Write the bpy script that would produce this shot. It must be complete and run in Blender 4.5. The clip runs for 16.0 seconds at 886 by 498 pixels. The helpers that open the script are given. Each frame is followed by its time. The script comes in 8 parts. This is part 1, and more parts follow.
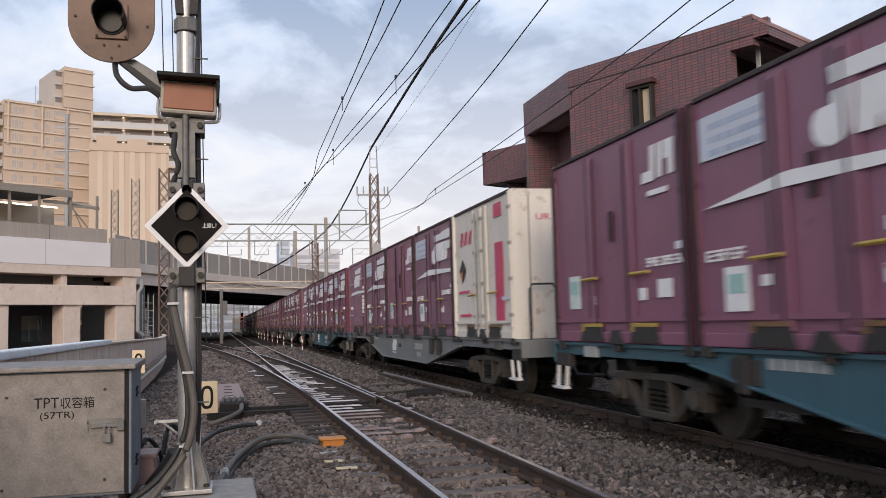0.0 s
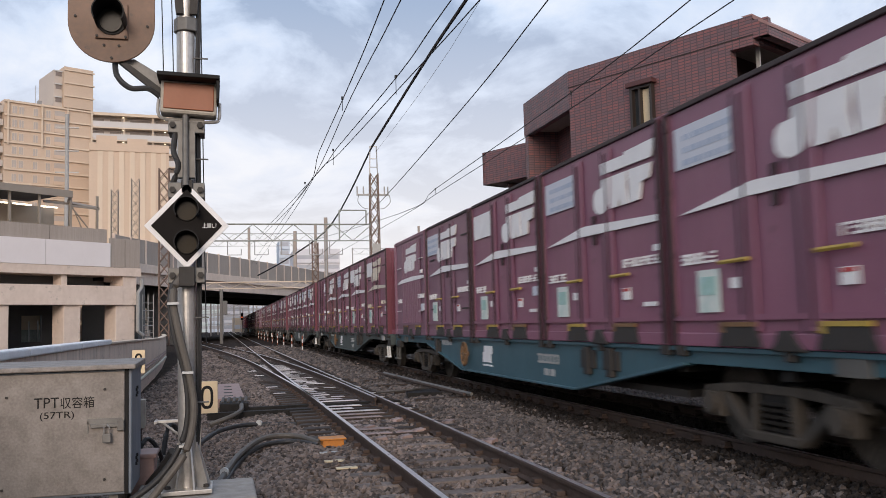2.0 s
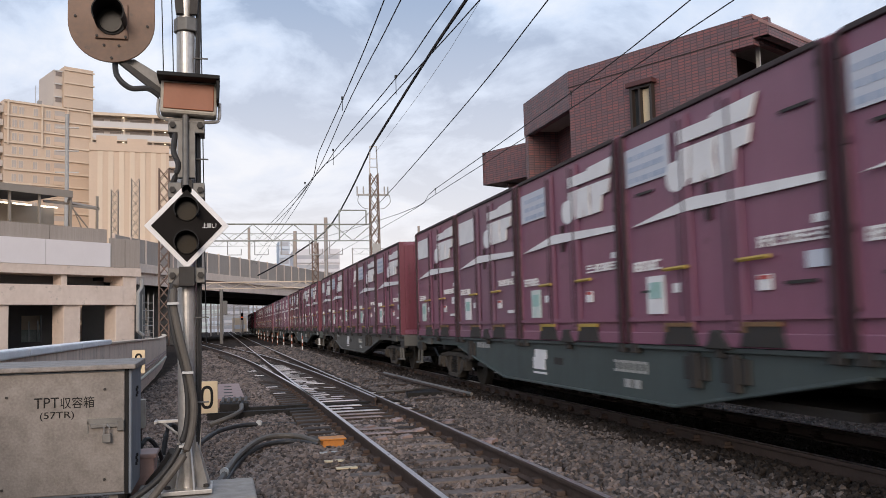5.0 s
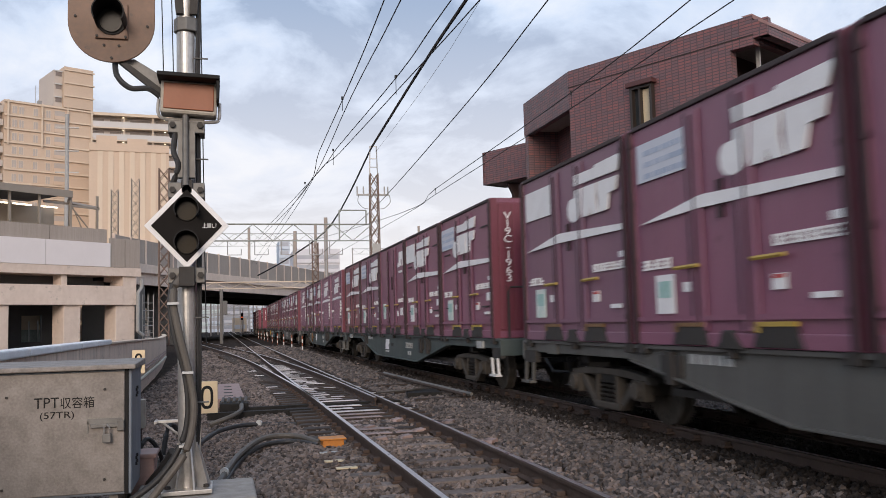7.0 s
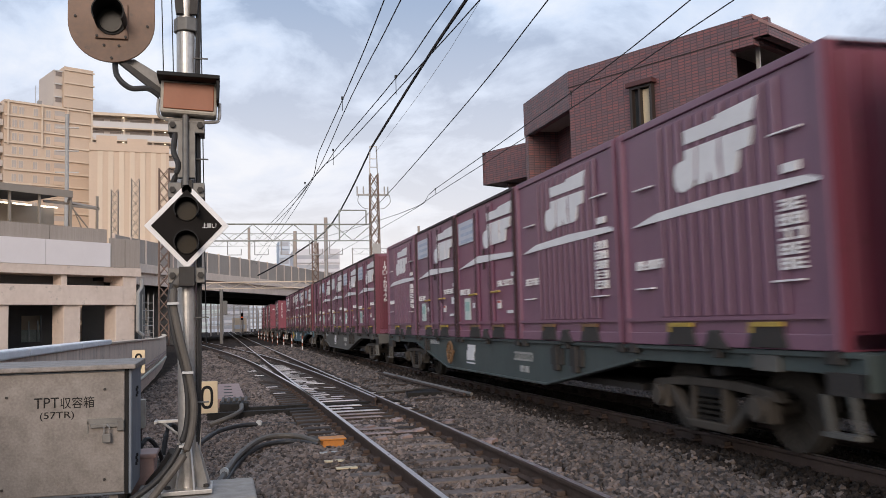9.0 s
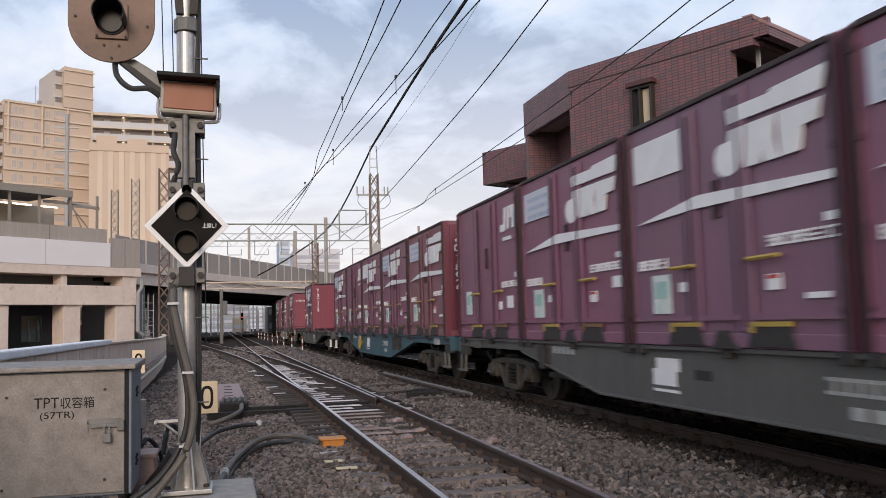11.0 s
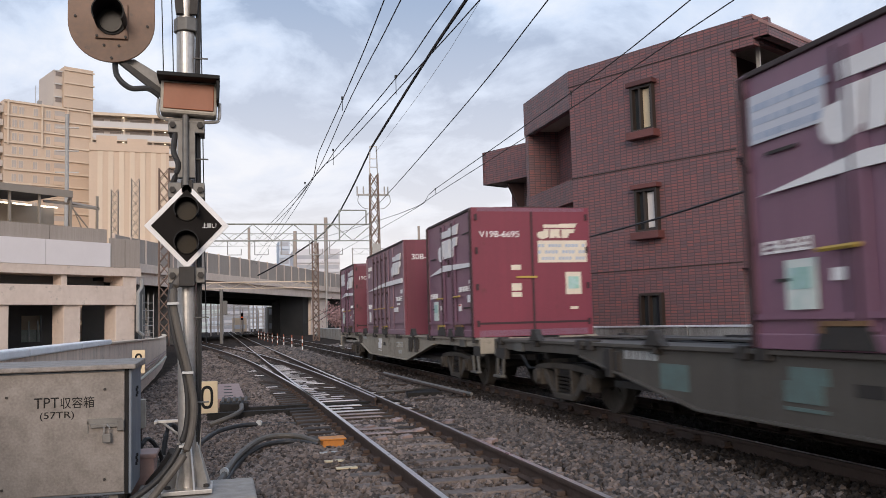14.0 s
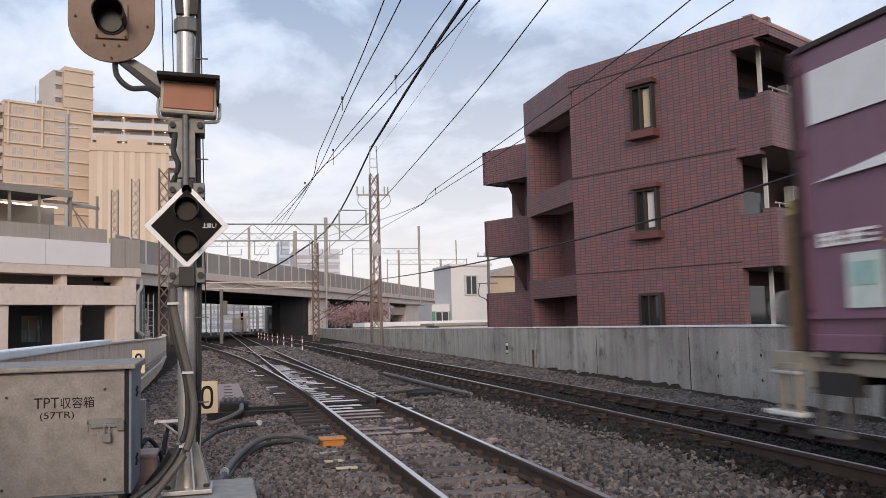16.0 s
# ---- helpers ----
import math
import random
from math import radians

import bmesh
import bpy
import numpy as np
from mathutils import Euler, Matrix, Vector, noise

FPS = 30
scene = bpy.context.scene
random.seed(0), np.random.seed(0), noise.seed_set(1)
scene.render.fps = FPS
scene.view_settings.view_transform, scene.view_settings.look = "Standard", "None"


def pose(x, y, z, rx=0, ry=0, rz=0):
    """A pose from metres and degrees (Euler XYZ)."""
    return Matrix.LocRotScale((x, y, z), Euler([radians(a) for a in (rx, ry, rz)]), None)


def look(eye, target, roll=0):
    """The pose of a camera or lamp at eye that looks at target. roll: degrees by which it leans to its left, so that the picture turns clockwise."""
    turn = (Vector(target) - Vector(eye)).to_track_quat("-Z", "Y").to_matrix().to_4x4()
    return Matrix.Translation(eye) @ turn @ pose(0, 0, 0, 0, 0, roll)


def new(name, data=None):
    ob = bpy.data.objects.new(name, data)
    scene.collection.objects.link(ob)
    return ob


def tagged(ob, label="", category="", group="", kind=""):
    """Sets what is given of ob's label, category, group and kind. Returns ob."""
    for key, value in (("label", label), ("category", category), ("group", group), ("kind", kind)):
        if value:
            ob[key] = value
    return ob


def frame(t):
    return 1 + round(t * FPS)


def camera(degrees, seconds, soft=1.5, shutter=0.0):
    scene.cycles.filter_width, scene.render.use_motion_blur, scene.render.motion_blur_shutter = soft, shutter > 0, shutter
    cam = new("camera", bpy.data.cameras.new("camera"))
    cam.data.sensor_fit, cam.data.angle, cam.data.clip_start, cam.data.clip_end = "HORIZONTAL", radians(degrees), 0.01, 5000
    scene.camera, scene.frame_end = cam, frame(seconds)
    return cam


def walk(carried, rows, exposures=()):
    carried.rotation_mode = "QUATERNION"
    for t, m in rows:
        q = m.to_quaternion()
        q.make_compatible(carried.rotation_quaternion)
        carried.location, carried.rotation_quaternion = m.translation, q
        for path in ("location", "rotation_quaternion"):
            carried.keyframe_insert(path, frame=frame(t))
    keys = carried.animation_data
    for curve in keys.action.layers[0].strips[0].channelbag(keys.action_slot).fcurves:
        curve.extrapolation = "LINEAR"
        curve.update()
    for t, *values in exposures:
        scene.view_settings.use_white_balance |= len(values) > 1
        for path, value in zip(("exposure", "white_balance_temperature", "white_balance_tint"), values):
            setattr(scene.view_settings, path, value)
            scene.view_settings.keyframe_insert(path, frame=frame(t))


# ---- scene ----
# x to the right across the tracks, y along the tracks, z up from the top of the rails
SPEED = 14.3
EYE = Vector((0.0, 0.0, 1.325))
AIM = Vector((2.48431, 9.65029, 2.16203))
cam = camera(54.315, 16.0, soft=0.75, shutter=0.28)
walk(cam, [(0.0, look(EYE, AIM, -1.539)), (16.0, look(EYE, AIM, -1.539))],
     exposures=[(0.0, 0.1), (16.0, 0.1)])


# ---- world and light ----
def make_world():
    w = bpy.data.worlds.new("evening_sky")
    scene.world = w
    w.use_nodes = True
    nt = w.node_tree
    nt.nodes.clear()
    out = nt.nodes.new("ShaderNodeOutputWorld")
    bg = nt.nodes.new("ShaderNodeBackground")
    bg.inputs["Strength"].default_value = 0.1
    sky = nt.nodes.new("ShaderNodeTexSky")
    sky.sky_type = "NISHITA"
    sky.sun_disc = False
    sky.sun_elevation = radians(19)
    sky.sun_rotation = radians(193)
    sky.air_density = 1.2
    sky.dust_density = 1.6
    coord = nt.nodes.new("ShaderNodeTexCoord")
    sep = nt.nodes.new("ShaderNodeSeparateXYZ")
    nt.links.new(coord.outputs["Generated"], sep.inputs[0])
    # flat cloud deck: project the direction on a plane above
    addz = nt.nodes.new("ShaderNodeMath"); addz.operation = "MAXIMUM"
    addz.inputs[1].default_value = 0.0
    nt.links.new(sep.outputs["Z"], addz.inputs[0])
    plus = nt.nodes.new("ShaderNodeMath"); plus.operation = "ADD"
    plus.inputs[1].default_value = 0.16
    nt.links.new(addz.outputs[0], plus.inputs[0])
    div = nt.nodes.new("ShaderNodeVectorMath"); div.operation = "DIVIDE"
    comb = nt.nodes.new("ShaderNodeCombineXYZ")
    for k in range(3):
        nt.links.new(plus.outputs[0], comb.inputs[k])
    nt.links.new(coord.outputs["Generated"], div.inputs[0])
    nt.links.new(comb.outputs[0], div.inputs[1])
    scale = nt.nodes.new("ShaderNodeMapping")
    scale.inputs["Scale"].default_value = (1.0, 0.75, 0.0)
    scale.inputs["Location"].default_value = (4.4, 2.9, 0.4)
    scale.inputs["Rotation"].default_value = (0, 0, radians(25))
    nt.links.new(div.outputs[0], scale.inputs[0])
    n1 = nt.nodes.new("ShaderNodeTexNoise")
    n1.inputs["Scale"].default_value = 1.9
    n1.inputs["Detail"].default_value = 9
    n1.inputs["Roughness"].default_value = 0.57
    n1.inputs["Distortion"].default_value = 0.35
    nt.links.new(scale.outputs[0], n1.inputs["Vector"])
    ramp = nt.nodes.new("ShaderNodeValToRGB")
    e = ramp.color_ramp.elements
    e[0].position, e[0].color = 0.41, (2.7, 3.9, 6.0, 1)
    e[1].position, e[1].color = 0.62, (8.7, 9.4, 10.5, 1)
    m = ramp.color_ramp.elements.new(0.50); m.color = (6.0, 7.4, 9.7, 1)
    nt.links.new(n1.outputs["Fac"], ramp.inputs[0])
    # warm pale haze low down
    hz = nt.nodes.new("ShaderNodeMapRange")
    hz.inputs["From Min"].default_value = 0.02
    hz.inputs["From Max"].default_value = 0.42
    hz.inputs["To Min"].default_value = 1.0
    hz.inputs["To Max"].default_value = 0.0
    nt.links.new(sep.outputs["Z"], hz.inputs["Value"])
    low = nt.nodes.new("ShaderNodeMix"); low.data_type = "RGBA"
    low.inputs["B"].default_value = (9.6, 9.0, 9.1, 1)
    nt.links.new(hz.outputs[0], low.inputs["Factor"])
    nt.links.new(ramp.outputs["Color"], low.inputs["A"])
    mix = nt.nodes.new("ShaderNodeMix"); mix.data_type = "RGBA"
    mix.inputs["Factor"].default_value = 0.88
    nt.links.new(sky.outputs["Color"], mix.inputs["A"])
    nt.links.new(low.outputs["Result"], mix.inputs["B"])
    nt.links.new(mix.outputs["Result"], bg.inputs["Color"])
    nt.links.new(bg.outputs[0], out.inputs[0])


make_world()
sun = bpy.data.lights.new("sun", "SUN")
sun.energy = 1.85
sun.angle = radians(25)
sun.color = (1.0, 0.83, 0.69)
sun_ob = new("sun", sun)
sun_ob.matrix_world = look((-9, -40, 14), (0, 0, 0))


# ---- materials ----
def rgb(h):
    c = [int(h[k:k + 2], 16) / 255 for k in (0, 2, 4)]
    return tuple(v / 12.92 if v <= 0.04045 else ((v + 0.055) / 1.055) ** 2.4 for v in c)


def mat(name, col, rough=0.6, metal=0.0, col2=None, grain=30.0, blotch=1.5, amount=0.5, bump=0.15, bump_scale=None,
        dirt=None, dirt_at=0.6, streak=0.0, streak_size=(9, 9, 0.35), per_piece=0.0, spec=0.5):
    """A procedural surface: base colour, a second tone in blotches, fine grain, streaks and relief."""
    m = bpy.data.materials.new(name)
    m.use_nodes = True
    nt = m.node_tree
    b = nt.nodes["Principled BSDF"]
    b.inputs["Metallic"].default_value = metal
    b.inputs["Specular IOR Level"].default_value = spec
    tc = nt.nodes.new("ShaderNodeTexCoord")
    col2 = col2 or tuple(v * 0.72 for v in col)
    n1 = nt.nodes.new("ShaderNodeTexNoise")
    n1.inputs["Scale"].default_value = blotch
    n1.inputs["Detail"].default_value = 5
    n1.inputs["Roughness"].default_value = 0.62
    nt.links.new(tc.outputs["Object"], n1.inputs["Vector"])
    n2 = nt.nodes.new("ShaderNodeTexNoise")
    n2.inputs["Scale"].default_value = grain
    n2.inputs["Detail"].default_value = 4
    nt.links.new(tc.outputs["Object"], n2.inputs["Vector"])
    add = nt.nodes.new("ShaderNodeMix")
    add.inputs["Factor"].default_value = 0.4
    nt.links.new(n1.outputs["Fac"], add.inputs["A"])
    nt.links.new(n2.outputs["Fac"], add.inputs["B"])
    fac = add.outputs["Result"]
    if streak:
        mp = nt.nodes.new("ShaderNodeMapping")
        mp.inputs["Scale"].default_value = streak_size
        nt.links.new(tc.outputs["Object"], mp.inputs[0])
        n3 = nt.nodes.new("ShaderNodeTexNoise")
        n3.inputs["Scale"].default_value = 1.2
        n3.inputs["Detail"].default_value = 6
        nt.links.new(mp.outputs[0], n3.inputs["Vector"])
        a2 = nt.nodes.new("ShaderNodeMix")
        a2.inputs["Factor"].default_value = streak
        nt.links.new(fac, a2.inputs["A"])
        nt.links.new(n3.outputs["Fac"], a2.inputs["B"])
        fac = a2.outputs["Result"]
    mr = nt.nodes.new("ShaderNodeMapRange")
    mr.inputs["From Min"].default_value = 0.32
    mr.inputs["From Max"].default_value = 0.68
    mr.inputs["To Max"].default_value = amount
    nt.links.new(fac, mr.inputs["Value"])
    mx = nt.nodes.new("ShaderNodeMix"); mx.data_type = "RGBA"
    mx.inputs["A"].default_value = (*col, 1)
    mx.inputs["B"].default_value = (*col2, 1)
    nt.links.new(mr.outputs[0], mx.inputs["Factor"])
    colour = mx.outputs["Result"]
    if dirt:
        n4 = nt.nodes.new("ShaderNodeTexNoise")
        n4.inputs["Scale"].default_value = blotch * 3.3
        n4.inputs["Detail"].default_value = 8
        n4.inputs["Roughness"].default_value = 0.7
        nt.links.new(tc.outputs["Object"], n4.inputs["Vector"])
        mr2 = nt.nodes.new("ShaderNodeMapRange")
        mr2.inputs["From Min"].default_value = dirt_at
        mr2.inputs["From Max"].default_value = dirt_at + 0.12
        mr2.inputs["To Max"].default_value = 0.8
        nt.links.new(n4.outputs["Fac"], mr2.inputs["Value"])
        m2 = nt.nodes.new("ShaderNodeMix"); m2.data_type = "RGBA"
        m2.inputs["B"].default_value = (*dirt, 1)
        nt.links.new(mr2.outputs[0], m2.inputs["Factor"])
        nt.links.new(colour, m2.inputs["A"])
        colour = m2.outputs["Result"]
    if per_piece:
        oi = nt.nodes.new("ShaderNodeObjectInfo")
        geo = nt.nodes.new("ShaderNodeNewGeometry")
        sm = nt.nodes.new("ShaderNodeMath"); sm.operation = "ADD"
        nt.links.new(oi.outputs["Random"], sm.inputs[0])
        nt.links.new(geo.outputs["Random Per Island"], sm.inputs[1])
        fr = nt.nodes.new("ShaderNodeMath"); fr.operation = "FRACT"
        nt.links.new(sm.outputs[0], fr.inputs[0])
        mr3 = nt.nodes.new("ShaderNodeMapRange")
        mr3.inputs["To Min"].default_value = 1 - per_piece
        mr3.inputs["To Max"].default_value = 1 + per_piece
        nt.links.new(fr.outputs[0], mr3.inputs["Value"])
        hv = nt.nodes.new("ShaderNodeHueSaturation")
        nt.links.new(mr3.outputs[0], hv.inputs["Value"])
        nt.links.new(colour, hv.inputs["Color"])
        colour = hv.outputs["Color"]
    nt.links.new(colour, b.inputs["Base Color"])
    mr4 = nt.nodes.new("ShaderNodeMapRange")
    mr4.inputs["To Min"].default_value = max(0.05, rough - 0.12)
    mr4.inputs["To Max"].default_value = min(1.0, rough + 0.12)
    nt.links.new(n1.outputs["Fac"], mr4.inputs["Value"])
    nt.links.new(mr4.outputs[0], b.inputs["Roughness"])
    if bump:
        bp = nt.nodes.new("ShaderNodeBump")
        bp.inputs["Strength"].default_value = bump
        bp.inputs["Distance"].default_value = 0.02
        nt.links.new(n2.outputs["Fac"], bp.inputs["Height"])
        nt.links.new(bp.outputs[0], b.inputs["Normal"])
    return m


def glow(name, col, strength):
    m = bpy.data.materials.new(name)
    m.use_nodes = True
    b = m.node_tree.nodes["Principled BSDF"]
    b.inputs["Base Color"].default_value = (*col, 1)
    b.inputs["Emission Color"].default_value = (*col, 1)
    b.inputs["Emission Strength"].default_value = strength
    return m


def glass(name, col=(0.03, 0.035, 0.04), rough=0.06):
    m = bpy.data.materials.new(name)
    m.use_nodes = True
    b = m.node_tree.nodes["Principled BSDF"]
    b.inputs["Base Color"].default_value = (*col, 1)
    b.inputs["Roughness"].default_value = rough
    b.inputs["Specular IOR Level"].default_value = 0.5
    return m


RUST = (0.13, 0.06, 0.035)
M = {}
M["maroon"] = mat("maroon_paint", (0.258, 0.1, 0.158), 0.4, col2=(0.17, 0.066, 0.104), blotch=0.9, grain=40, amount=0.7, bump=0.08, dirt=(0.1, 0.04, 0.05), dirt_at=0.63, streak=0.35)
M["maroon_dull"] = mat("dull_brown_maroon_paint", (0.25, 0.1, 0.12), 0.45, col2=(0.19, 0.08, 0.1), blotch=1.1, amount=0.8, bump=0.08, dirt=(0.05, 0.03, 0.026), dirt_at=0.6, streak=0.4)
M["maroon_purple"] = mat("purple_maroon_paint", (0.228, 0.112, 0.166), 0.4, col2=(0.155, 0.076, 0.114), blotch=1.0, amount=0.7, bump=0.08, dirt=(0.09, 0.045, 0.065), dirt_at=0.64, streak=0.35)
M["maroon_red"] = mat("red_maroon_paint", (0.21, 0.03, 0.054), 0.5, col2=(0.14, 0.026, 0.045), blotch=0.9, amount=0.7, bump=0.08, dirt=(0.07, 0.03, 0.025), dirt_at=0.64, streak=0.35)
M["maroon_dusty"] = mat("dusty_grey_purple_paint", (0.27, 0.17, 0.21), 0.5, col2=(0.2, 0.12, 0.15), blotch=0.8, amount=0.9, bump=0.08, dirt=(0.1, 0.065, 0.07), dirt_at=0.6, streak=0.45)
M["maroon_end"] = mat("dark_red_end_paint", (0.165, 0.032, 0.053), 0.5, col2=(0.11, 0.025, 0.039), blotch=0.9, amount=0.8, bump=0.08, dirt=(0.06, 0.026, 0.022), dirt_at=0.6, streak=0.45)
M["white_paint"] = mat("white_marking_paint", (0.86, 0.85, 0.85), 0.55, col2=(0.68, 0.66, 0.66), blotch=3, grain=60, amount=0.7, bump=0.05)
M["cream_paint"] = mat("cream_marking_paint", (0.72, 0.65, 0.54), 0.6, col2=(0.55, 0.48, 0.39), blotch=3, amount=0.7, bump=0.05)
M["blue_panel"] = mat("pale_blue_white_panel", (0.6, 0.62, 0.68), 0.5, col2=(0.52, 0.55, 0.63), blotch=6, amount=0.6, bump=0.04)
M["green_label"] = mat("green_paper_label", (0.26, 0.48, 0.38), 0.5, col2=(0.42, 0.58, 0.6), blotch=9, amount=1.0, bump=0)
M["red_mark"] = mat("red_label_print", (0.5, 0.06, 0.06), 0.5, bump=0)
M["ivory"] = mat("ivory_container_paint", (0.74, 0.7, 0.63), 0.55, col2=(0.62, 0.55, 0.46), blotch=1.2, amount=0.8, bump=0.06, dirt=(0.3, 0.17, 0.085), dirt_at=0.58, streak=0.5)
M["pink"] = mat("pink_stripe_paint", (0.6, 0.06, 0.14), 0.5, bump=0.03)
M["yellow"] = mat("yellow_handle_paint", (0.5, 0.35, 0.06), 0.55, col2=(0.26, 0.17, 0.05), blotch=8, amount=0.8)
M["black_iron"] = mat("black_iron", (0.018, 0.017, 0.017), 0.65, col2=(0.04, 0.032, 0.026), blotch=4, amount=0.8, bump=0.2)
M["bogie"] = mat("grimy_bogie_steel", (0.022, 0.02, 0.019), 0.75, col2=(0.01, 0.009, 0.008), blotch=5, amount=0.9, bump=0.3, dirt=RUST, dirt_at=0.68, spec=0.25)
M["frame_dust"] = mat("dusty_side_frame_steel", (0.09, 0.076, 0.062), 0.8, col2=(0.045, 0.038, 0.032), blotch=2.2, amount=1.0, bump=0.3, streak=0.4, spec=0.3)
M["wheel_dust"] = mat("dusty_brown_wheel_steel", (0.1, 0.085, 0.07), 0.75, col2=(0.04, 0.034, 0.028), blotch=3, amount=1.0, bump=0.2, spec=0.25)
M["wagon_grey"] = mat("grey_wagon_paint", (0.115, 0.115, 0.108), 0.55, col2=(0.07, 0.066, 0.06), blotch=1.2, amount=0.9, bump=0.08, dirt=(0.07, 0.05, 0.04), dirt_at=0.64, streak=0.4)
M["wagon_dirty"] = mat("grimy_grey_wagon_paint", (0.098, 0.088, 0.075), 0.6, col2=(0.058, 0.051, 0.043), blotch=1.2, amount=0.9, bump=0.08, dirt=(0.045, 0.033, 0.026), dirt_at=0.6, streak=0.4)
M["teal"] = mat("faded_teal_paint", (0.12, 0.2, 0.19), 0.6, col2=(0.1, 0.12, 0.11), blotch=5, amount=0.9, bump=0.05)
M["wagon_pale"] = mat("pale_blue_grey_wagon_paint", (0.22, 0.232, 0.23), 0.5, col2=(0.15, 0.152, 0.146), blotch=1.2, amount=0.9, bump=0.08, dirt=(0.08, 0.06, 0.05), dirt_at=0.62, streak=0.4)
M["wagon_green"] = mat("green_grey_wagon_paint", (0.066, 0.092, 0.09), 0.55, col2=(0.045, 0.056, 0.054), blotch=1.2, amount=0.9, bump=0.08, dirt=(0.055, 0.04, 0.032), dirt_at=0.64, streak=0.4)
M["wagon_blue"] = mat("blue_wagon_paint", (0.042, 0.12, 0.155), 0.45, col2=(0.038, 0.09, 0.115), blotch=1.2, amount=0.9, bump=0.08, dirt=(0.05, 0.045, 0.042), dirt_at=0.66, streak=0.4)
M["wagon_beige"] = mat("beige_grey_wagon_paint", (0.37, 0.33, 0.265), 0.6, col2=(0.22, 0.185, 0.145), blotch=1.2, amount=0.9, bump=0.08, dirt=(0.07, 0.048, 0.034), dirt_at=0.55, streak=0.4)
M["concrete"] = mat("weathered_concrete", (0.37, 0.345, 0.32), 0.85, col2=(0.22, 0.2, 0.18), blotch=0.8, grain=45, amount=0.9, bump=0.25, dirt=(0.12, 0.115, 0.105), dirt_at=0.6, streak=0.65)
M["concrete_light"] = mat("pale_viaduct_concrete", (0.74, 0.62, 0.54), 0.8, col2=(0.54, 0.43, 0.36), blotch=0.35, grain=3, amount=0.8, bump=0.1, streak=0.25, streak_size=(1.5, 1.5, 0.25), dirt=(0.3, 0.25, 0.21), dirt_at=0.6)
M["concrete_grey"] = mat("grey_parapet_panel", (0.4, 0.345, 0.305), 0.8, col2=(0.27, 0.23, 0.2), blotch=0.3, grain=8, amount=0.8, bump=0.1, streak=0.5)
M["white_parapet"] = mat("white_parapet_panel", (0.78, 0.73, 0.73), 0.6, col2=(0.66, 0.61, 0.61), blotch=0.3, amount=0.7, bump=0.03)
M["brick"] = mat("dark_red_brick_tile", (0.13, 0.042, 0.036), 0.5, col2=(0.075, 0.032, 0.034), blotch=0.9, grain=22, amount=0.9, bump=0.15, per_piece=0.34)
M["mortar"] = mat("dark_brick_joint", (0.05, 0.036, 0.034), 0.85, blotch=3, bump=0.2)
M["ballast"] = mat("ballast_bed", (0.06, 0.046, 0.039), 0.9, col2=(0.025, 0.019, 0.016), blotch=1.2, grain=26, amount=1.0, bump=1.0, spec=0.03)
M["stone"] = mat("crushed_ballast_stone", (0.114, 0.095, 0.087), 0.7, col2=(0.05, 0.04, 0.036), blotch=0.4, grain=18, amount=0.9, bump=0.4, per_piece=0.75)
M["stone_dark"] = mat("oily_ballast_stone", (0.04, 0.033, 0.03), 0.85, col2=(0.02, 0.017, 0.015), blotch=0.6, grain=18, amount=0.9, bump=0.4, per_piece=0.5, spec=0.1)
M["stone_rust"] = mat("rusty_ballast_stone", (0.185, 0.148, 0.13), 0.75, col2=(0.06, 0.042, 0.034), blotch=0.6, grain=18, amount=0.9, bump=0.4, per_piece=0.75)
M["galv_dark"] = mat("dull_grey_steel", (0.2, 0.195, 0.185), 0.55, 0.4, col2=(0.13, 0.12, 0.11), blotch=8, amount=0.8, bump=0.1)
M["greasy_steel"] = mat("greasy_grey_linkage", (0.12, 0.11, 0.105), 0.5, 0.3, col2=(0.05, 0.045, 0.04), blotch=8, amount=0.9, bump=0.1)
M["rail_side"] = mat("rusty_rail_steel", (0.085, 0.06, 0.05), 0.75, col2=(0.045, 0.033, 0.028), blotch=4, bump=0.2, spec=0.15)
M["rail_top"] = mat("polished_rail_head", (0.72, 0.69, 0.68), 0.3, 0.9, col2=(0.5, 0.45, 0.42), blotch=5, bump=0.03)
M["sleeper"] = mat("dark_turnout_sleeper", (0.06, 0.045, 0.037), 0.7, col2=(0.03, 0.022, 0.018), blotch=1.6, grain=14, amount=1.0, bump=0.4, per_piece=0.35, spec=0.2)
# whitish colour paints the sky's reflection on wet sleeper tops
M["sky_sheen"] = mat("sleeper_top_painted_sheen", (0.78, 0.74, 0.74), 0.42, col2=(0.5, 0.44, 0.42), blotch=2.5, grain=14, amount=1.0, bump=0.3, per_piece=0.3, dirt=(0.05, 0.038, 0.032), dirt_at=0.58)
M["red_top"] = mat("rust_stained_sleeper_top", (0.4, 0.3, 0.275), 0.5, col2=(0.2, 0.13, 0.11), blotch=2.5, grain=14, amount=1.0, bump=0.3, per_piece=0.3, dirt=(0.04, 0.03, 0.026), dirt_at=0.56)
M["west_concrete"] = mat("tan_wall_concrete", (0.8, 0.63, 0.51), 0.85, col2=(0.46, 0.365, 0.3), blotch=0.8, grain=45, amount=0.9, bump=0.25, dirt=(0.15, 0.125, 0.105), dirt_at=0.58, streak=0.6)
M["sleeper_conc"] = mat("stained_concrete_sleeper", (0.2, 0.165, 0.145), 0.8, col2=(0.09, 0.065, 0.054), blotch=3, grain=25, amount=1.0, bump=0.3, per_piece=0.3)
M["galv"] = mat("galvanised_steel", (0.58, 0.565, 0.545), 0.38, 0.6, col2=(0.33, 0.31, 0.29), blotch=5, grain=30, amount=0.8, bump=0.06)
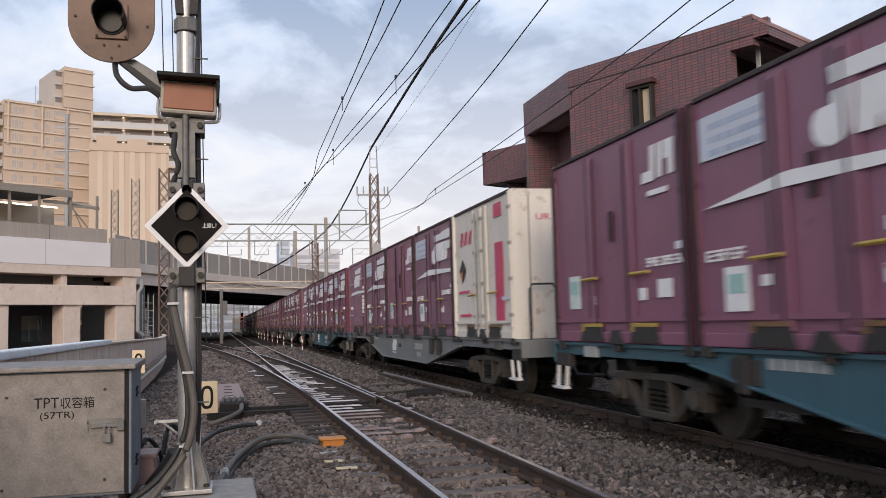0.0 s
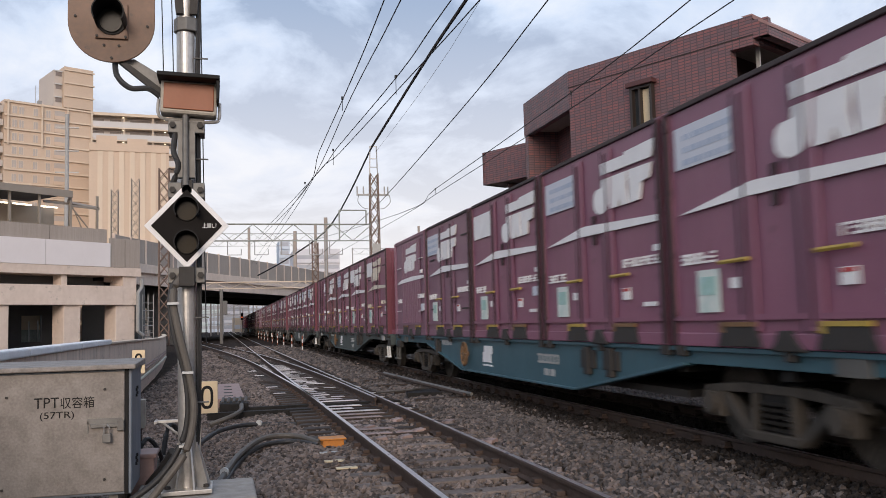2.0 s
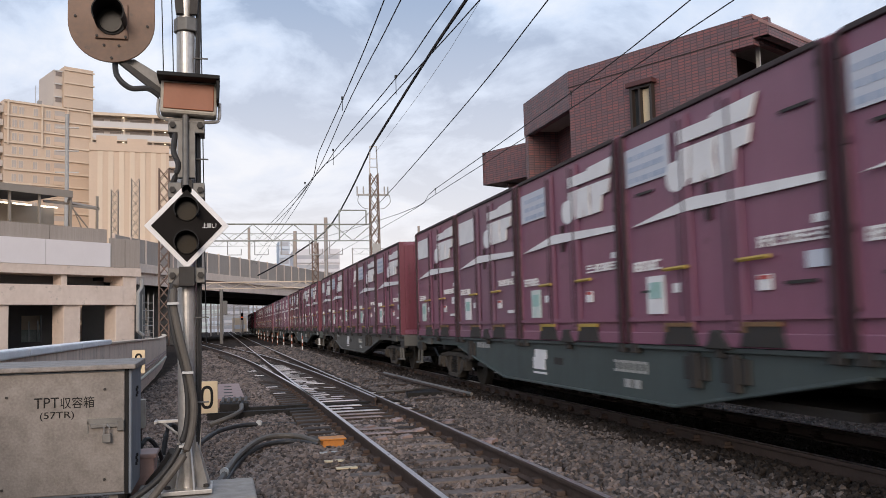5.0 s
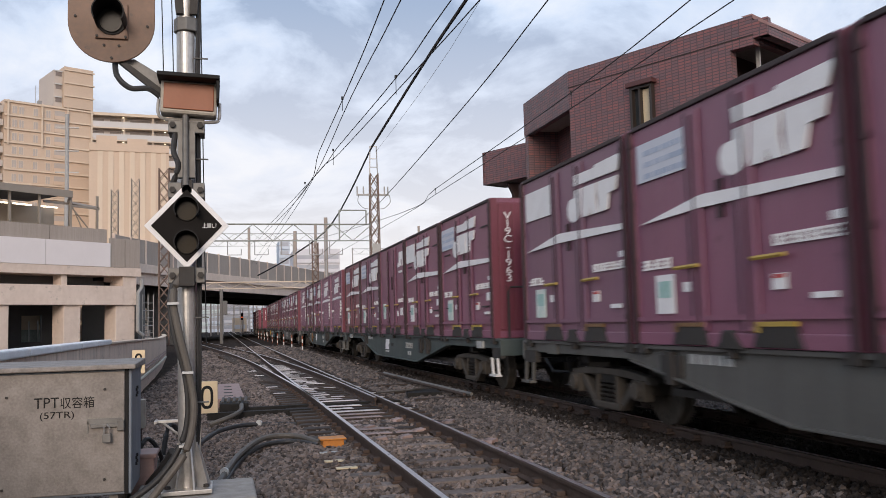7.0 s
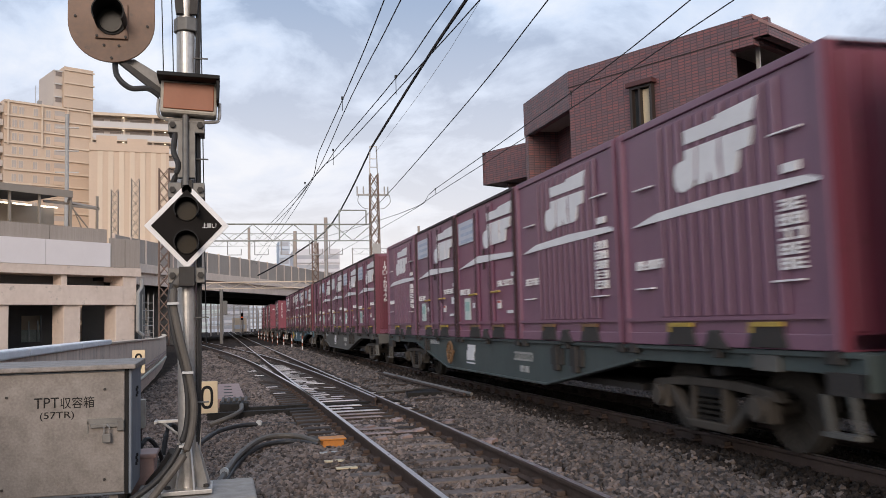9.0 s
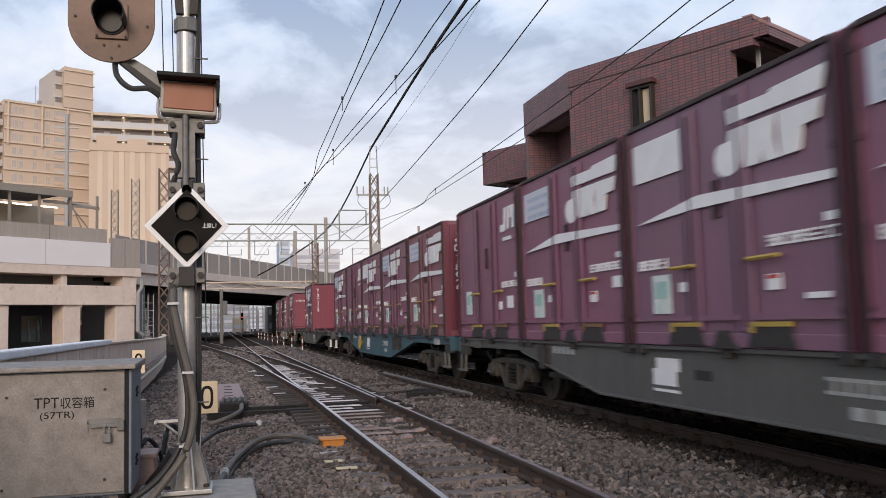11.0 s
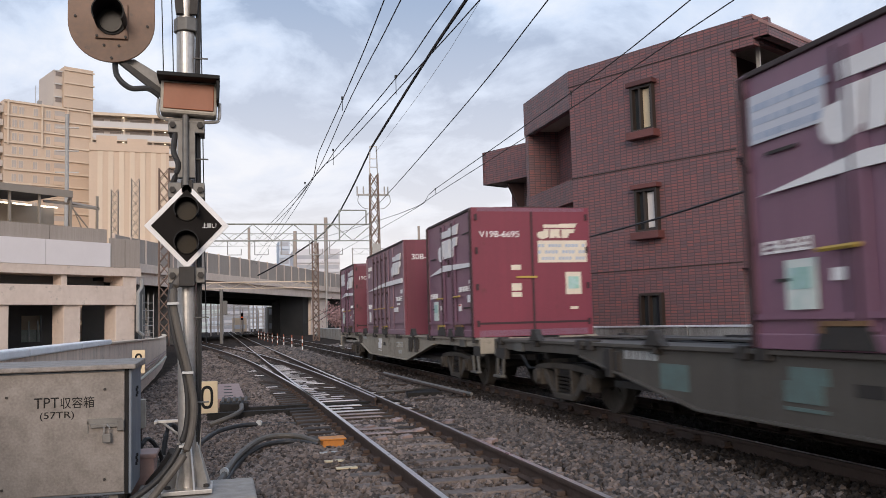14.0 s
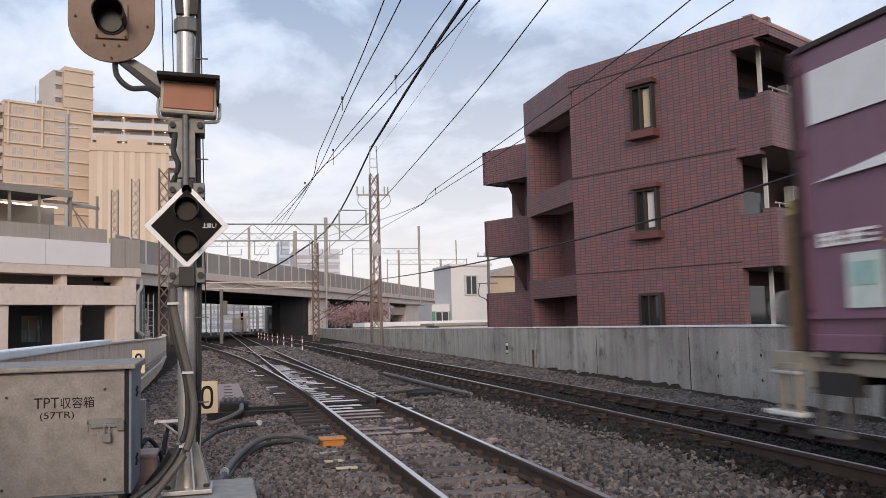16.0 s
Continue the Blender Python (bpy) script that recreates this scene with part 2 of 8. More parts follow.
M["box_grey"] = mat("speckled_grey_cabinet_paint", (0.31, 0.275, 0.248), 0.6, col2=(0.17, 0.148, 0.13), blotch=9, grain=60, amount=1.0, bump=0.15, dirt=(0.16, 0.125, 0.095), dirt_at=0.62)
M["box_side"] = mat("blue_grey_cabinet_steel", (0.2, 0.23, 0.27), 0.5, col2=(0.15, 0.17, 0.2), blotch=4, amount=0.8, bump=0.05)
M["black"] = mat("matt_black_paint", (0.01, 0.01, 0.011), 0.6, col2=(0.02, 0.018, 0.016), blotch=5, bump=0.1, spec=0.2)
M["rubber"] = mat("black_cable_rubber", (0.02, 0.02, 0.022), 0.6, col2=(0.05, 0.045, 0.04), blotch=6, bump=0.15)
M["conduit"] = mat("grey_brown_conduit", (0.12, 0.105, 0.09), 0.6, col2=(0.06, 0.052, 0.043), blotch=6, bump=0.2)
M["orange"] = mat("orange_plastic", (0.6, 0.22, 0.03), 0.55, col2=(0.4, 0.15, 0.03), blotch=8, amount=0.7)
M["sign_yellow"] = mat("pale_yellow_sign", (0.78, 0.62, 0.4), 0.5, col2=(0.68, 0.52, 0.33), blotch=6, amount=0.6, bump=0.02)
M["snow_cap"] = mat("white_wall_coping", (0.86, 0.85, 0.86), 0.8, col2=(0.68, 0.66, 0.65), blotch=3, amount=0.7, bump=0.2)
M["beige_wall"] = mat("beige_apartment_wall", (0.6, 0.46, 0.35), 0.8, col2=(0.52, 0.41, 0.32), blotch=0.15, grain=3, amount=0.7, bump=0.03)
M["cream_trim"] = mat("cream_apartment_trim", (0.66, 0.54, 0.42), 0.8, blotch=0.3, amount=0.3, bump=0.0)
M["grey_wall"] = mat("grey_apartment_wall", (0.55, 0.48, 0.42), 0.8, col2=(0.42, 0.38, 0.36), blotch=0.2, amount=0.6, bump=0.03)
M["white_house"] = mat("white_house_render", (0.7, 0.67, 0.65), 0.8, col2=(0.56, 0.55, 0.56), blotch=0.5, amount=0.5, bump=0.04)
M["tan_house"] = mat("tan_house_render", (0.5, 0.4, 0.3), 0.8, blotch=0.5, amount=0.5, bump=0.04)
# shade of the station bays and canopy put into one near-black colour
M["dark_void"] = mat("painted_interior_shade", (0.03, 0.03, 0.032), 0.8, bump=0)
M["glass"] = glass("dark_window_glass")
M["curtain"] = mat("pale_curtain", (0.62, 0.52, 0.36), 0.8, blotch=5, bump=0)
M["bronze"] = mat("dark_bronze_frame", (0.035, 0.026, 0.022), 0.5, bump=0.02)
M["wire"] = mat("black_wire", (0.02, 0.02, 0.022), 0.6, bump=0)
M["lattice"] = mat("weathered_lattice_steel", (0.25, 0.18, 0.14), 0.65, col2=(0.12, 0.07, 0.055), blotch=2, amount=0.9, bump=0.1)
M["green_post"] = mat("faded_green_steel", (0.3, 0.33, 0.3), 0.65, col2=(0.24, 0.23, 0.2), blotch=1, amount=0.8, bump=0.05)
M["tube"] = glow("platform_tube_light", (1.0, 0.86, 0.62), 4.0)
M["blossom"] = mat("pink_blossom", (0.42, 0.27, 0.27), 0.8, col2=(0.26, 0.16, 0.16), blotch=2, amount=0.8, bump=0, per_piece=0.3)
M["bark"] = mat("dark_bark", (0.05, 0.035, 0.03), 0.9)
# pale tint holds the painted distance haze
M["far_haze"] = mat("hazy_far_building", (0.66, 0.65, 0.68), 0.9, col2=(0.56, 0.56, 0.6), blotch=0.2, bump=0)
M["red_white"] = mat("red_marker_paint", (0.32, 0.09, 0.045), 0.6, bump=0)
M["brown_plate"] = mat("rusty_cover_plate", (0.34, 0.225, 0.2), 0.6, col2=(0.24, 0.15, 0.13), blotch=4, amount=0.8, bump=0.2)
M["ac_white"] = mat("white_air_unit", (0.55, 0.55, 0.54), 0.6, blotch=4, amount=0.4, bump=0.02)

M["bright_white"] = mat("fresh_white_paint", (0.66, 0.65, 0.63), 0.5, bump=0.02, amount=0.2)
M["panel_blue"] = mat("faded_blue_print", (0.4, 0.47, 0.6), 0.5, bump=0)
M["roof"] = mat("dark_container_roof", (0.05, 0.035, 0.035), 0.7, bump=0.1)
M["maroon_dark"] = mat("dark_grimy_maroon", (0.04, 0.014, 0.02), 0.6, blotch=4, bump=0.1)
M["label_mix"] = mat("green_white_label", (0.7, 0.72, 0.68), 0.5, col2=(0.5, 0.62, 0.58), blotch=4.5, grain=8, amount=1.0, bump=0)
M["white_plate"] = mat("grubby_white_paint", (0.46, 0.46, 0.45), 0.6, col2=(0.3, 0.3, 0.29), blotch=4, amount=0.9, bump=0.05)
M["brake_brown"] = mat("rusty_yellow_brake_wheel", (0.24, 0.13, 0.05), 0.65, col2=(0.1, 0.055, 0.035), blotch=8, amount=0.9)

# ---- mesh helpers ----
def box(bm, x0, x1, y0, y1, z0, z1, m=None):
    """A box between two corners, through the matrix m if given."""
    vs = [Vector((x, y, z)) for z in (z0, z1) for y in (y0, y1) for x in (x0, x1)]
    if m is not None:
        vs = [m @ v for v in vs]
    v = [bm.verts.new(c) for c in vs]
    for f in ((0, 2, 3, 1), (4, 5, 7, 6), (0, 1, 5, 4), (2, 6, 7, 3), (0, 4, 6, 2), (1, 3, 7, 5)):
        bm.faces.new([v[k] for k in f])


def prism(bm, outline, axis, a, b, m=None):
    """An outline of 2D points, pushed from a to b along an axis ('x', 'y' or 'z')."""
    def at(p, d):
        c = {"x": (d, p[0], p[1]), "y": (p[0], d, p[1]), "z": (p[0], p[1], d)}[axis]
        return m @ Vector(c) if m is not None else Vector(c)
    lo = [bm.verts.new(at(p, a)) for p in outline]
    hi = [bm.verts.new(at(p, b)) for p in outline]
    n = len(outline)
    bm.faces.new(lo)
    bm.faces.new(hi[::-1])
    for k in range(n):
        bm.faces.new((lo[k], hi[k], hi[(k + 1) % n], lo[(k + 1) % n]))


def rod(bm, a, b, r, n=8, r2=None):
    """A round bar from a to b."""
    a, b = Vector(a), Vector(b)
    d = b - a
    q = d.to_track_quat("Z", "Y").to_matrix()
    r2 = r if r2 is None else r2
    lo = [bm.verts.new(a + q @ Vector((r * math.cos(t), r * math.sin(t), 0))) for t in (2 * math.pi * k / n for k in range(n))]
    hi = [bm.verts.new(b + q @ Vector((r2 * math.cos(t), r2 * math.sin(t), 0))) for t in (2 * math.pi * k / n for k in range(n))]
    bm.faces.new(lo[::-1])
    bm.faces.new(hi)
    for k in range(n):
        bm.faces.new((lo[k], lo[(k + 1) % n], hi[(k + 1) % n], hi[k]))


def tube(bm, pts, r, n=8):
    """A bent round bar through the points."""
    pts = [Vector(p) for p in pts]
    rings = []
    for k, p in enumerate(pts):
        d = (pts[min(k + 1, len(pts) - 1)] - pts[max(k - 1, 0)]).normalized()
        up = Vector((0, 0, 1)) if abs(d.z) < 0.9 else Vector((1, 0, 0))
        s = d.cross(up).normalized()
        u = s.cross(d)
        rings.append([bm.verts.new(p + r * (math.cos(t) * s + math.sin(t) * u)) for t in (2 * math.pi * j / n for j in range(n))])
    for A, B in zip(rings, rings[1:]):
        for j in range(n):
            bm.faces.new((A[j], A[(j + 1) % n], B[(j + 1) % n], B[j]))
    bm.faces.new(rings[0][::-1])
    bm.faces.new(rings[-1])


def smooth_path(pts, n=6):
    """Points of a curve that passes through pts."""
    pts = [Vector(p) for p in pts]
    out = []
    P = [pts[0]] + pts + [pts[-1]]
    for k in range(1, len(P) - 2):
        for j in range(n):
            t = j / n
            a, b, c, d = P[k - 1], P[k], P[k + 1], P[k + 2]
            out.append(0.5 * (2 * b + (c - a) * t + (2 * a - 5 * b + 4 * c - d) * t * t + (3 * b - a - 3 * c + d) * t ** 3))
    return out + [pts[-1]]


def finish(name, bm, material, bevel=0.0, smooth=False):
    bmesh.ops.recalc_face_normals(bm, faces=bm.faces)
    if bevel:
        bmesh.ops.bevel(bm, geom=bm.edges[:], offset=bevel, segments=2, profile=0.5, affect="EDGES", clamp_overlap=True)
    me = bpy.data.meshes.new(name)
    bm.to_mesh(me)
    bm.free()
    me.materials.append(material)
    if smooth:
        for p in me.polygons:
            p.use_smooth = True
    return me


def part(name, bm, material, parent, label="", bevel=0.0, smooth=False):
    """Links a bmesh as one mesh object under a thing or a part."""
    ob = new(name, finish(name, bm, material, bevel, smooth))
    ob.parent = parent
    return tagged(ob, label)


def piece(name, me, parent, m=None):
    """Another object on shared mesh data."""
    ob = new(name, me)
    ob.parent = parent
    if m is not None:
        ob.matrix_basis = m
    return ob


def thing(name, label, category, group="", m=None, kind=""):
    ob = new(name)
    ob.empty_display_size = 0.2
    if m is not None:
        ob.matrix_basis = m
    return tagged(ob, label, category, group, kind)


def solid(name, bm, material, label, category="", group="", kind="", bevel=0.0, smooth=False):
    return tagged(new(name, finish(name, bm, material, bevel, smooth)), label, category, group, kind)


def bmn():
    return bmesh.new()


def lettering(text, size, material, name="lettering", parent=None, m=None, align="LEFT", thick=0.002, squeeze=1.0):
    """Letters of the built-in font as a mesh, standing up in the x-z plane."""
    cu = bpy.data.curves.new("text", "FONT")
    cu.body = text
    cu.size = size
    cu.extrude = thick
    cu.align_x = align
    tmp = bpy.data.objects.new("text", cu)
    me = bpy.data.meshes.new_from_object(tmp)
    bpy.data.objects.remove(tmp)
    bpy.data.curves.remove(cu)
    me.transform(Matrix.Rotation(radians(90), 4, "X") @ Matrix.Diagonal((squeeze, 1, 1, 1)))
    me.materials.append(material)
    ob = new(name, me)
    ob.parent = parent
    if m is not None:
        ob.matrix_basis = m
    return ob

# ---- ground and tracks ----
TRAIN_X = 5.872
NEAR_X = 2.19
GROUND = -0.2


def bed(x, y):
    """Height of the ballast bed."""
    z = GROUND
    if x < 0.7:
        z -= 0.15 * min(1.0, (0.7 - x) / 0.8)
    if abs(x - NEAR_X) < 1.3 and not 13.2 < y < 47.5:
        z += 0.03
    if abs(x - TRAIN_X) < 1.2:
        z += 0.06 * min(1.0, (1.2 - abs(x - TRAIN_X)) / 0.2)
    if 3.2 < x < 4.9:
        z += 0.05 * math.sin((x - 3.2) / 1.7 * math.pi)
    if x > 7.2:
        z += 0.03 * min(1.0, (x - 7.2) / 1.2)
    if abs(x - NEAR_X) < 1.15 and 13.2 < y < 34:
        z -= 0.04
    return z + 0.018 * math.sin(x * 2.3 + y * 0.7) * math.cos(y * 1.1 - x)


def make_ground():
    bm = bmn()
    xs = [-900, -200, -60, -20, -8, -4, -2, -1] + [-0.4 + 0.35 * k for k in range(31)] + [12, 20, 60, 200, 900]
    ys = [-900, -200, -40, -10, -2, 3] + [4 + 0.8 * k for k in range(45)] + [45, 60, 80, 120, 200, 400, 900, 2500]
    grid = [[bm.verts.new((x, y, bed(x, y) - 0.03)) for x in xs] for y in ys]
    for A, B in zip(grid, grid[1:]):
        for k in range(len(xs) - 1):
            bm.faces.new((A[k], A[k + 1], B[k + 1], B[k]))
    return solid("ground", bm, M["ballast"], "dark brown-grey crushed stone ground of the railway yard", "ground", kind="structure", smooth=True)


def make_ballast():
    """Loose stones, finer and denser where they lie near."""
    rng = np.random.default_rng(7)
    ico = bmesh.new()
    bmesh.ops.create_icosphere(ico, subdivisions=1, radius=1.0)
    base = np.array([v.co[:] for v in ico.verts])
    faces = np.array([[v.index for v in f.verts] for f in ico.faces])
    ico.free()
    P, R = [], []
    y = 4.6
    while y < 62:
        r = 0.033 * max(1.0, (y / 12.0)) ** 0.75
        dy = r * 1.05
        x0, x1 = max(-0.30 * y - 0.6, -2.0), min(0.92 * y + 1.0, 9.6)
        n = int((x1 - x0) / (r * 1.2))
        xs = rng.uniform(x0, x1, n)
        keep = np.ones(n, bool)
        for cx in (NEAR_X, TRAIN_X):
            for off in (-0.566, 0.566):
                keep &= np.abs(xs - cx - off) > 0.07
        # the box and the pole's footing stand clear
        keep &= ~((xs < 0.26) & (y > 6.0) & (y < 7.2))
        for x in xs[keep]:
            yy = y + rng.uniform(-r, r)
            if abs(x - NEAR_X) < 1.0 and rng.random() < (0.42 if 13.2 < y < 47.5 else 0.3):
                continue
            P.append((x, yy, bed(x, yy) - 0.012 + rng.uniform(-0.4, 0.5) * r))
            R.append(r * rng.uniform(0.6, 1.35))
        y += dy
    P, R = np.array(P), np.array(R)
    n = len(P)
    S = rng.uniform(0.55, 1.2, (n, 1, 3)) * R[:, None, None]
    q = rng.normal(size=(n, 4))
    q /= np.linalg.norm(q, axis=1)[:, None]
    w, a, b, c = q.T
    rot = np.stack([np.stack([1 - 2 * (b * b + c * c), 2 * (a * b - c * w), 2 * (a * c + b * w)], -1),
                    np.stack([2 * (a * b + c * w), 1 - 2 * (a * a + c * c), 2 * (b * c - a * w)], -1),
                    np.stack([2 * (a * c - b * w), 2 * (b * c + a * w), 1 - 2 * (a * a + b * b)], -1)], 1)
    jag = base[None] * rng.uniform(0.7, 1.25, (n, len(base), 1)) * S
    V = np.einsum("nij,nkj->nki", rot, jag) + P[:, None, :]
    F = faces[None] + (np.arange(n) * len(base))[:, None, None]
    V, F = V.reshape(-1, 3), F.reshape(-1, 3)
    oily = np.repeat((np.abs(P[:, 0] - TRAIN_X) + rng.normal(0, 0.12, n) < 1.15) | ((np.abs(P[:, 0] - NEAR_X) < 1.0) & (P[:, 1] > 13.2) & (P[:, 1] < 36)), len(faces))
    brown = np.repeat((P[:, 0] + rng.normal(0, 0.35, n) < 3.3) | (rng.random(n) < 0.1), len(faces))
    for pick, mt, label in ((oily, "stone_dark", "dark oily ballast stones under the goods track"), (brown & ~oily, "stone_rust", "loose rust-brown ballast stones round the near track"), (~brown & ~oily, "stone", "loose grey crushed ballast stones between the tracks")):
        G = F[pick]
        used, inv = np.unique(G, return_inverse=True)
        W, G = V[used], inv.reshape(-1, 3)
        me = bpy.data.meshes.new("ballast_stones")
        me.vertices.add(len(W)); me.vertices.foreach_set("co", W.ravel())
        me.loops.add(G.size); me.loops.foreach_set("vertex_index", G.ravel().astype(np.int32))
        me.polygons.add(len(G)); me.polygons.foreach_set("loop_start", np.arange(0, G.size, 3, dtype=np.int32))
        me.update(); me.validate()
        me.shade_flat()
        me.materials.append(M[mt])
        tagged(new("ballast_stones", me), label, "ballast", kind="stuff")


def diverge(y):
    """How far the branch track lies left of the main one, y metres on."""
    if y < 10:
        return 0.0
    return 0.00098 * (y - 10) ** 2 if y < 50 else 1.568 + 0.078 * (y - 50)


def rail_profile():
    # foot, web and head of a rail; x across, z down from the running surface
    return [(-0.06, -0.15), (0.06, -0.15), (0.06, -0.14), (0.012, -0.125), (0.010, -0.045), (0.032, -0.036),
            (0.032, -0.006), (0.024, 0.0), (-0.024, 0.0), (-0.032, -0.006), (-0.032, -0.036), (-0.010, -0.045), (-0.012, -0.125), (-0.06, -0.14)]


def make_rail(path, label, bright=0.026, cant=0.0):
    prof = rail_profile()
    body, head = bmn(), bmn()
    rings = []
    tops = []
    for k, (x, y) in enumerate(path):
        rings.append([body.verts.new((x + px, y, pz - 0.001 + cant)) for px, pz in prof])
        tops.append([head.verts.new((x + px, y, 0.002 + cant)) for px in (-bright, bright)])
    for A, B in zip(rings, rings[1:]):
        n = len(prof)
        for j in range(n):
            body.faces.new((A[j], A[(j + 1) % n], B[(j + 1) % n], B[j]))
    body.faces.new(rings[0]); body.faces.new(rings[-1][::-1])
    for A, B in zip(tops, tops[1:]):
        head.faces.new((A[0], A[1], B[1], B[0]))
    r = thing("rail", label, "rail", "running rails")
    part("rail_body", body, M["rail_side"], r)
    part("running_surface", head, M["rail_top"], r, "bright worn strip on the rail head")
    return r


def line_y(a, b, step=4.0):
    n = max(1, int((b - a) / step))
    return [a + (b - a) * k / n for k in range(n + 1)]


make_ground()
make_ballast()
for x, cant in ((TRAIN_X - 0.566, 0.006), (TRAIN_X + 0.566, 0.05)):
    make_rail([(x, -60), (x, 400)], "rusty steel rail of the goods line with polished head", cant=cant)
for x in (NEAR_X - 0.566, NEAR_X + 0.566):
    make_rail([(x, -30), (x, 400)], "steel rail of the near track with bright running edge")
for off in (-0.566, 0.566):
    make_rail([(NEAR_X + off - diverge(y) + (-0.075 if off > 0 else 0.075) * max(0.0, (24 - y) / 10), y) for y in line_y(15.5, 130, 2.5)], "curved steel rail of the branch turnout")


def make_sleepers():
    bm = bmn()
    box(bm, -1.0, 1.0, -0.115, 0.115, -0.30, -0.143)
    wood = finish("sleeper", bm, M["sleeper"], 0.015)
    bm = bmn()
    prism(bm, [(-0.12, -0.32), (0.12, -0.32), (0.10, -0.15), (-0.10, -0.15)], "x", -1.0, 1.0)
    conc = finish("sleeper", bm, M["sleeper_conc"], 0.012)
    bm = bmn()
    box(bm, -0.12, 0.12, -0.06, 0.06, -0.15, -0.125)
    box(bm, -0.1, -0.025, -0.045, 0.045, -0.125, -0.085)
    box(bm, 0.025, 0.1, -0.045, 0.045, -0.125, -0.085)
    clip = finish("rail_clip", bm, M["rail_side"], 0.006)
    rng = random.Random(3)
    # flat plates on the sleepers: painted sky sheen, rust-stained ones nearer
    strips = {}
    for tone in ("sky_sheen", "red_top"):
        for v in range(6):
            bm = bmn()
            e = 0.14 + 0.06 * v
            prism(bm, [(-e, rng.uniform(-0.112, -0.08)), (e, rng.uniform(-0.112, -0.07)), (e - 0.02, rng.uniform(0.06, 0.11)), (0.0, rng.uniform(0.08, 0.11)), (-e + 0.02, rng.uniform(0.06, 0.11))], "z", -0.145, -0.137)
            strips[tone, v] = (e, finish("worn_top", bm, M[tone]))
    k = 0
    y = 3.2
    while y < 64:
        turnout = 11.2 < y < 47
        s = thing("sleeper", "dark turnout sleeper with sky sheen and rust painted as pale patches on top" if turnout else "stained concrete sleeper of the near track", "sleeper", "track sleepers",
                  m=pose(NEAR_X - (diverge(y) / 2 if turnout else 0) + rng.uniform(-0.02, 0.02), y, 0, 0, 0, rng.uniform(-0.6, 0.6)))
        b = piece("sleeper_body", wood if turnout else conc, s)
        if turnout:
            b.scale = (1.06 + diverge(y) / 2.0, 1.0, 1.0)
            if y < 34:
                for x0, x1 in ((-0.98, -0.64), (-0.48, 0.48), (0.64, 0.98)):
                    x = x0
                    while True:
                        e, me = strips["red_top" if y < 14.3 else "sky_sheen", rng.randrange(6)]
                        if x + 2 * e > x1:
                            break
                        piece("worn_top", me, s, pose((x + e) * (1.06 + diverge(y) / 2.0), 0, 0))
                        x += 2 * e + rng.uniform(0.01, 0.08)
        if y < 26:
            for off in (-0.566, 0.566):
                piece("rail_clip", clip, s, pose(off, 0, 0))
        y += 0.52 if turnout else 0.6
    y = 8.4
    while y < 46:
        s = thing("sleeper", "dark grimy concrete sleeper of the goods track", "sleeper", "track sleepers", m=pose(TRAIN_X, y, 0))
        piece("sleeper_body", conc, s, pose(0, 0, -0.02))
        if y < 34:
            for off, up in ((-0.566, 0.045), (0.566, 0.09)):
                piece("rail_clip", clip, s, pose(off, 0, up))
        y += 0.62


make_sleepers()


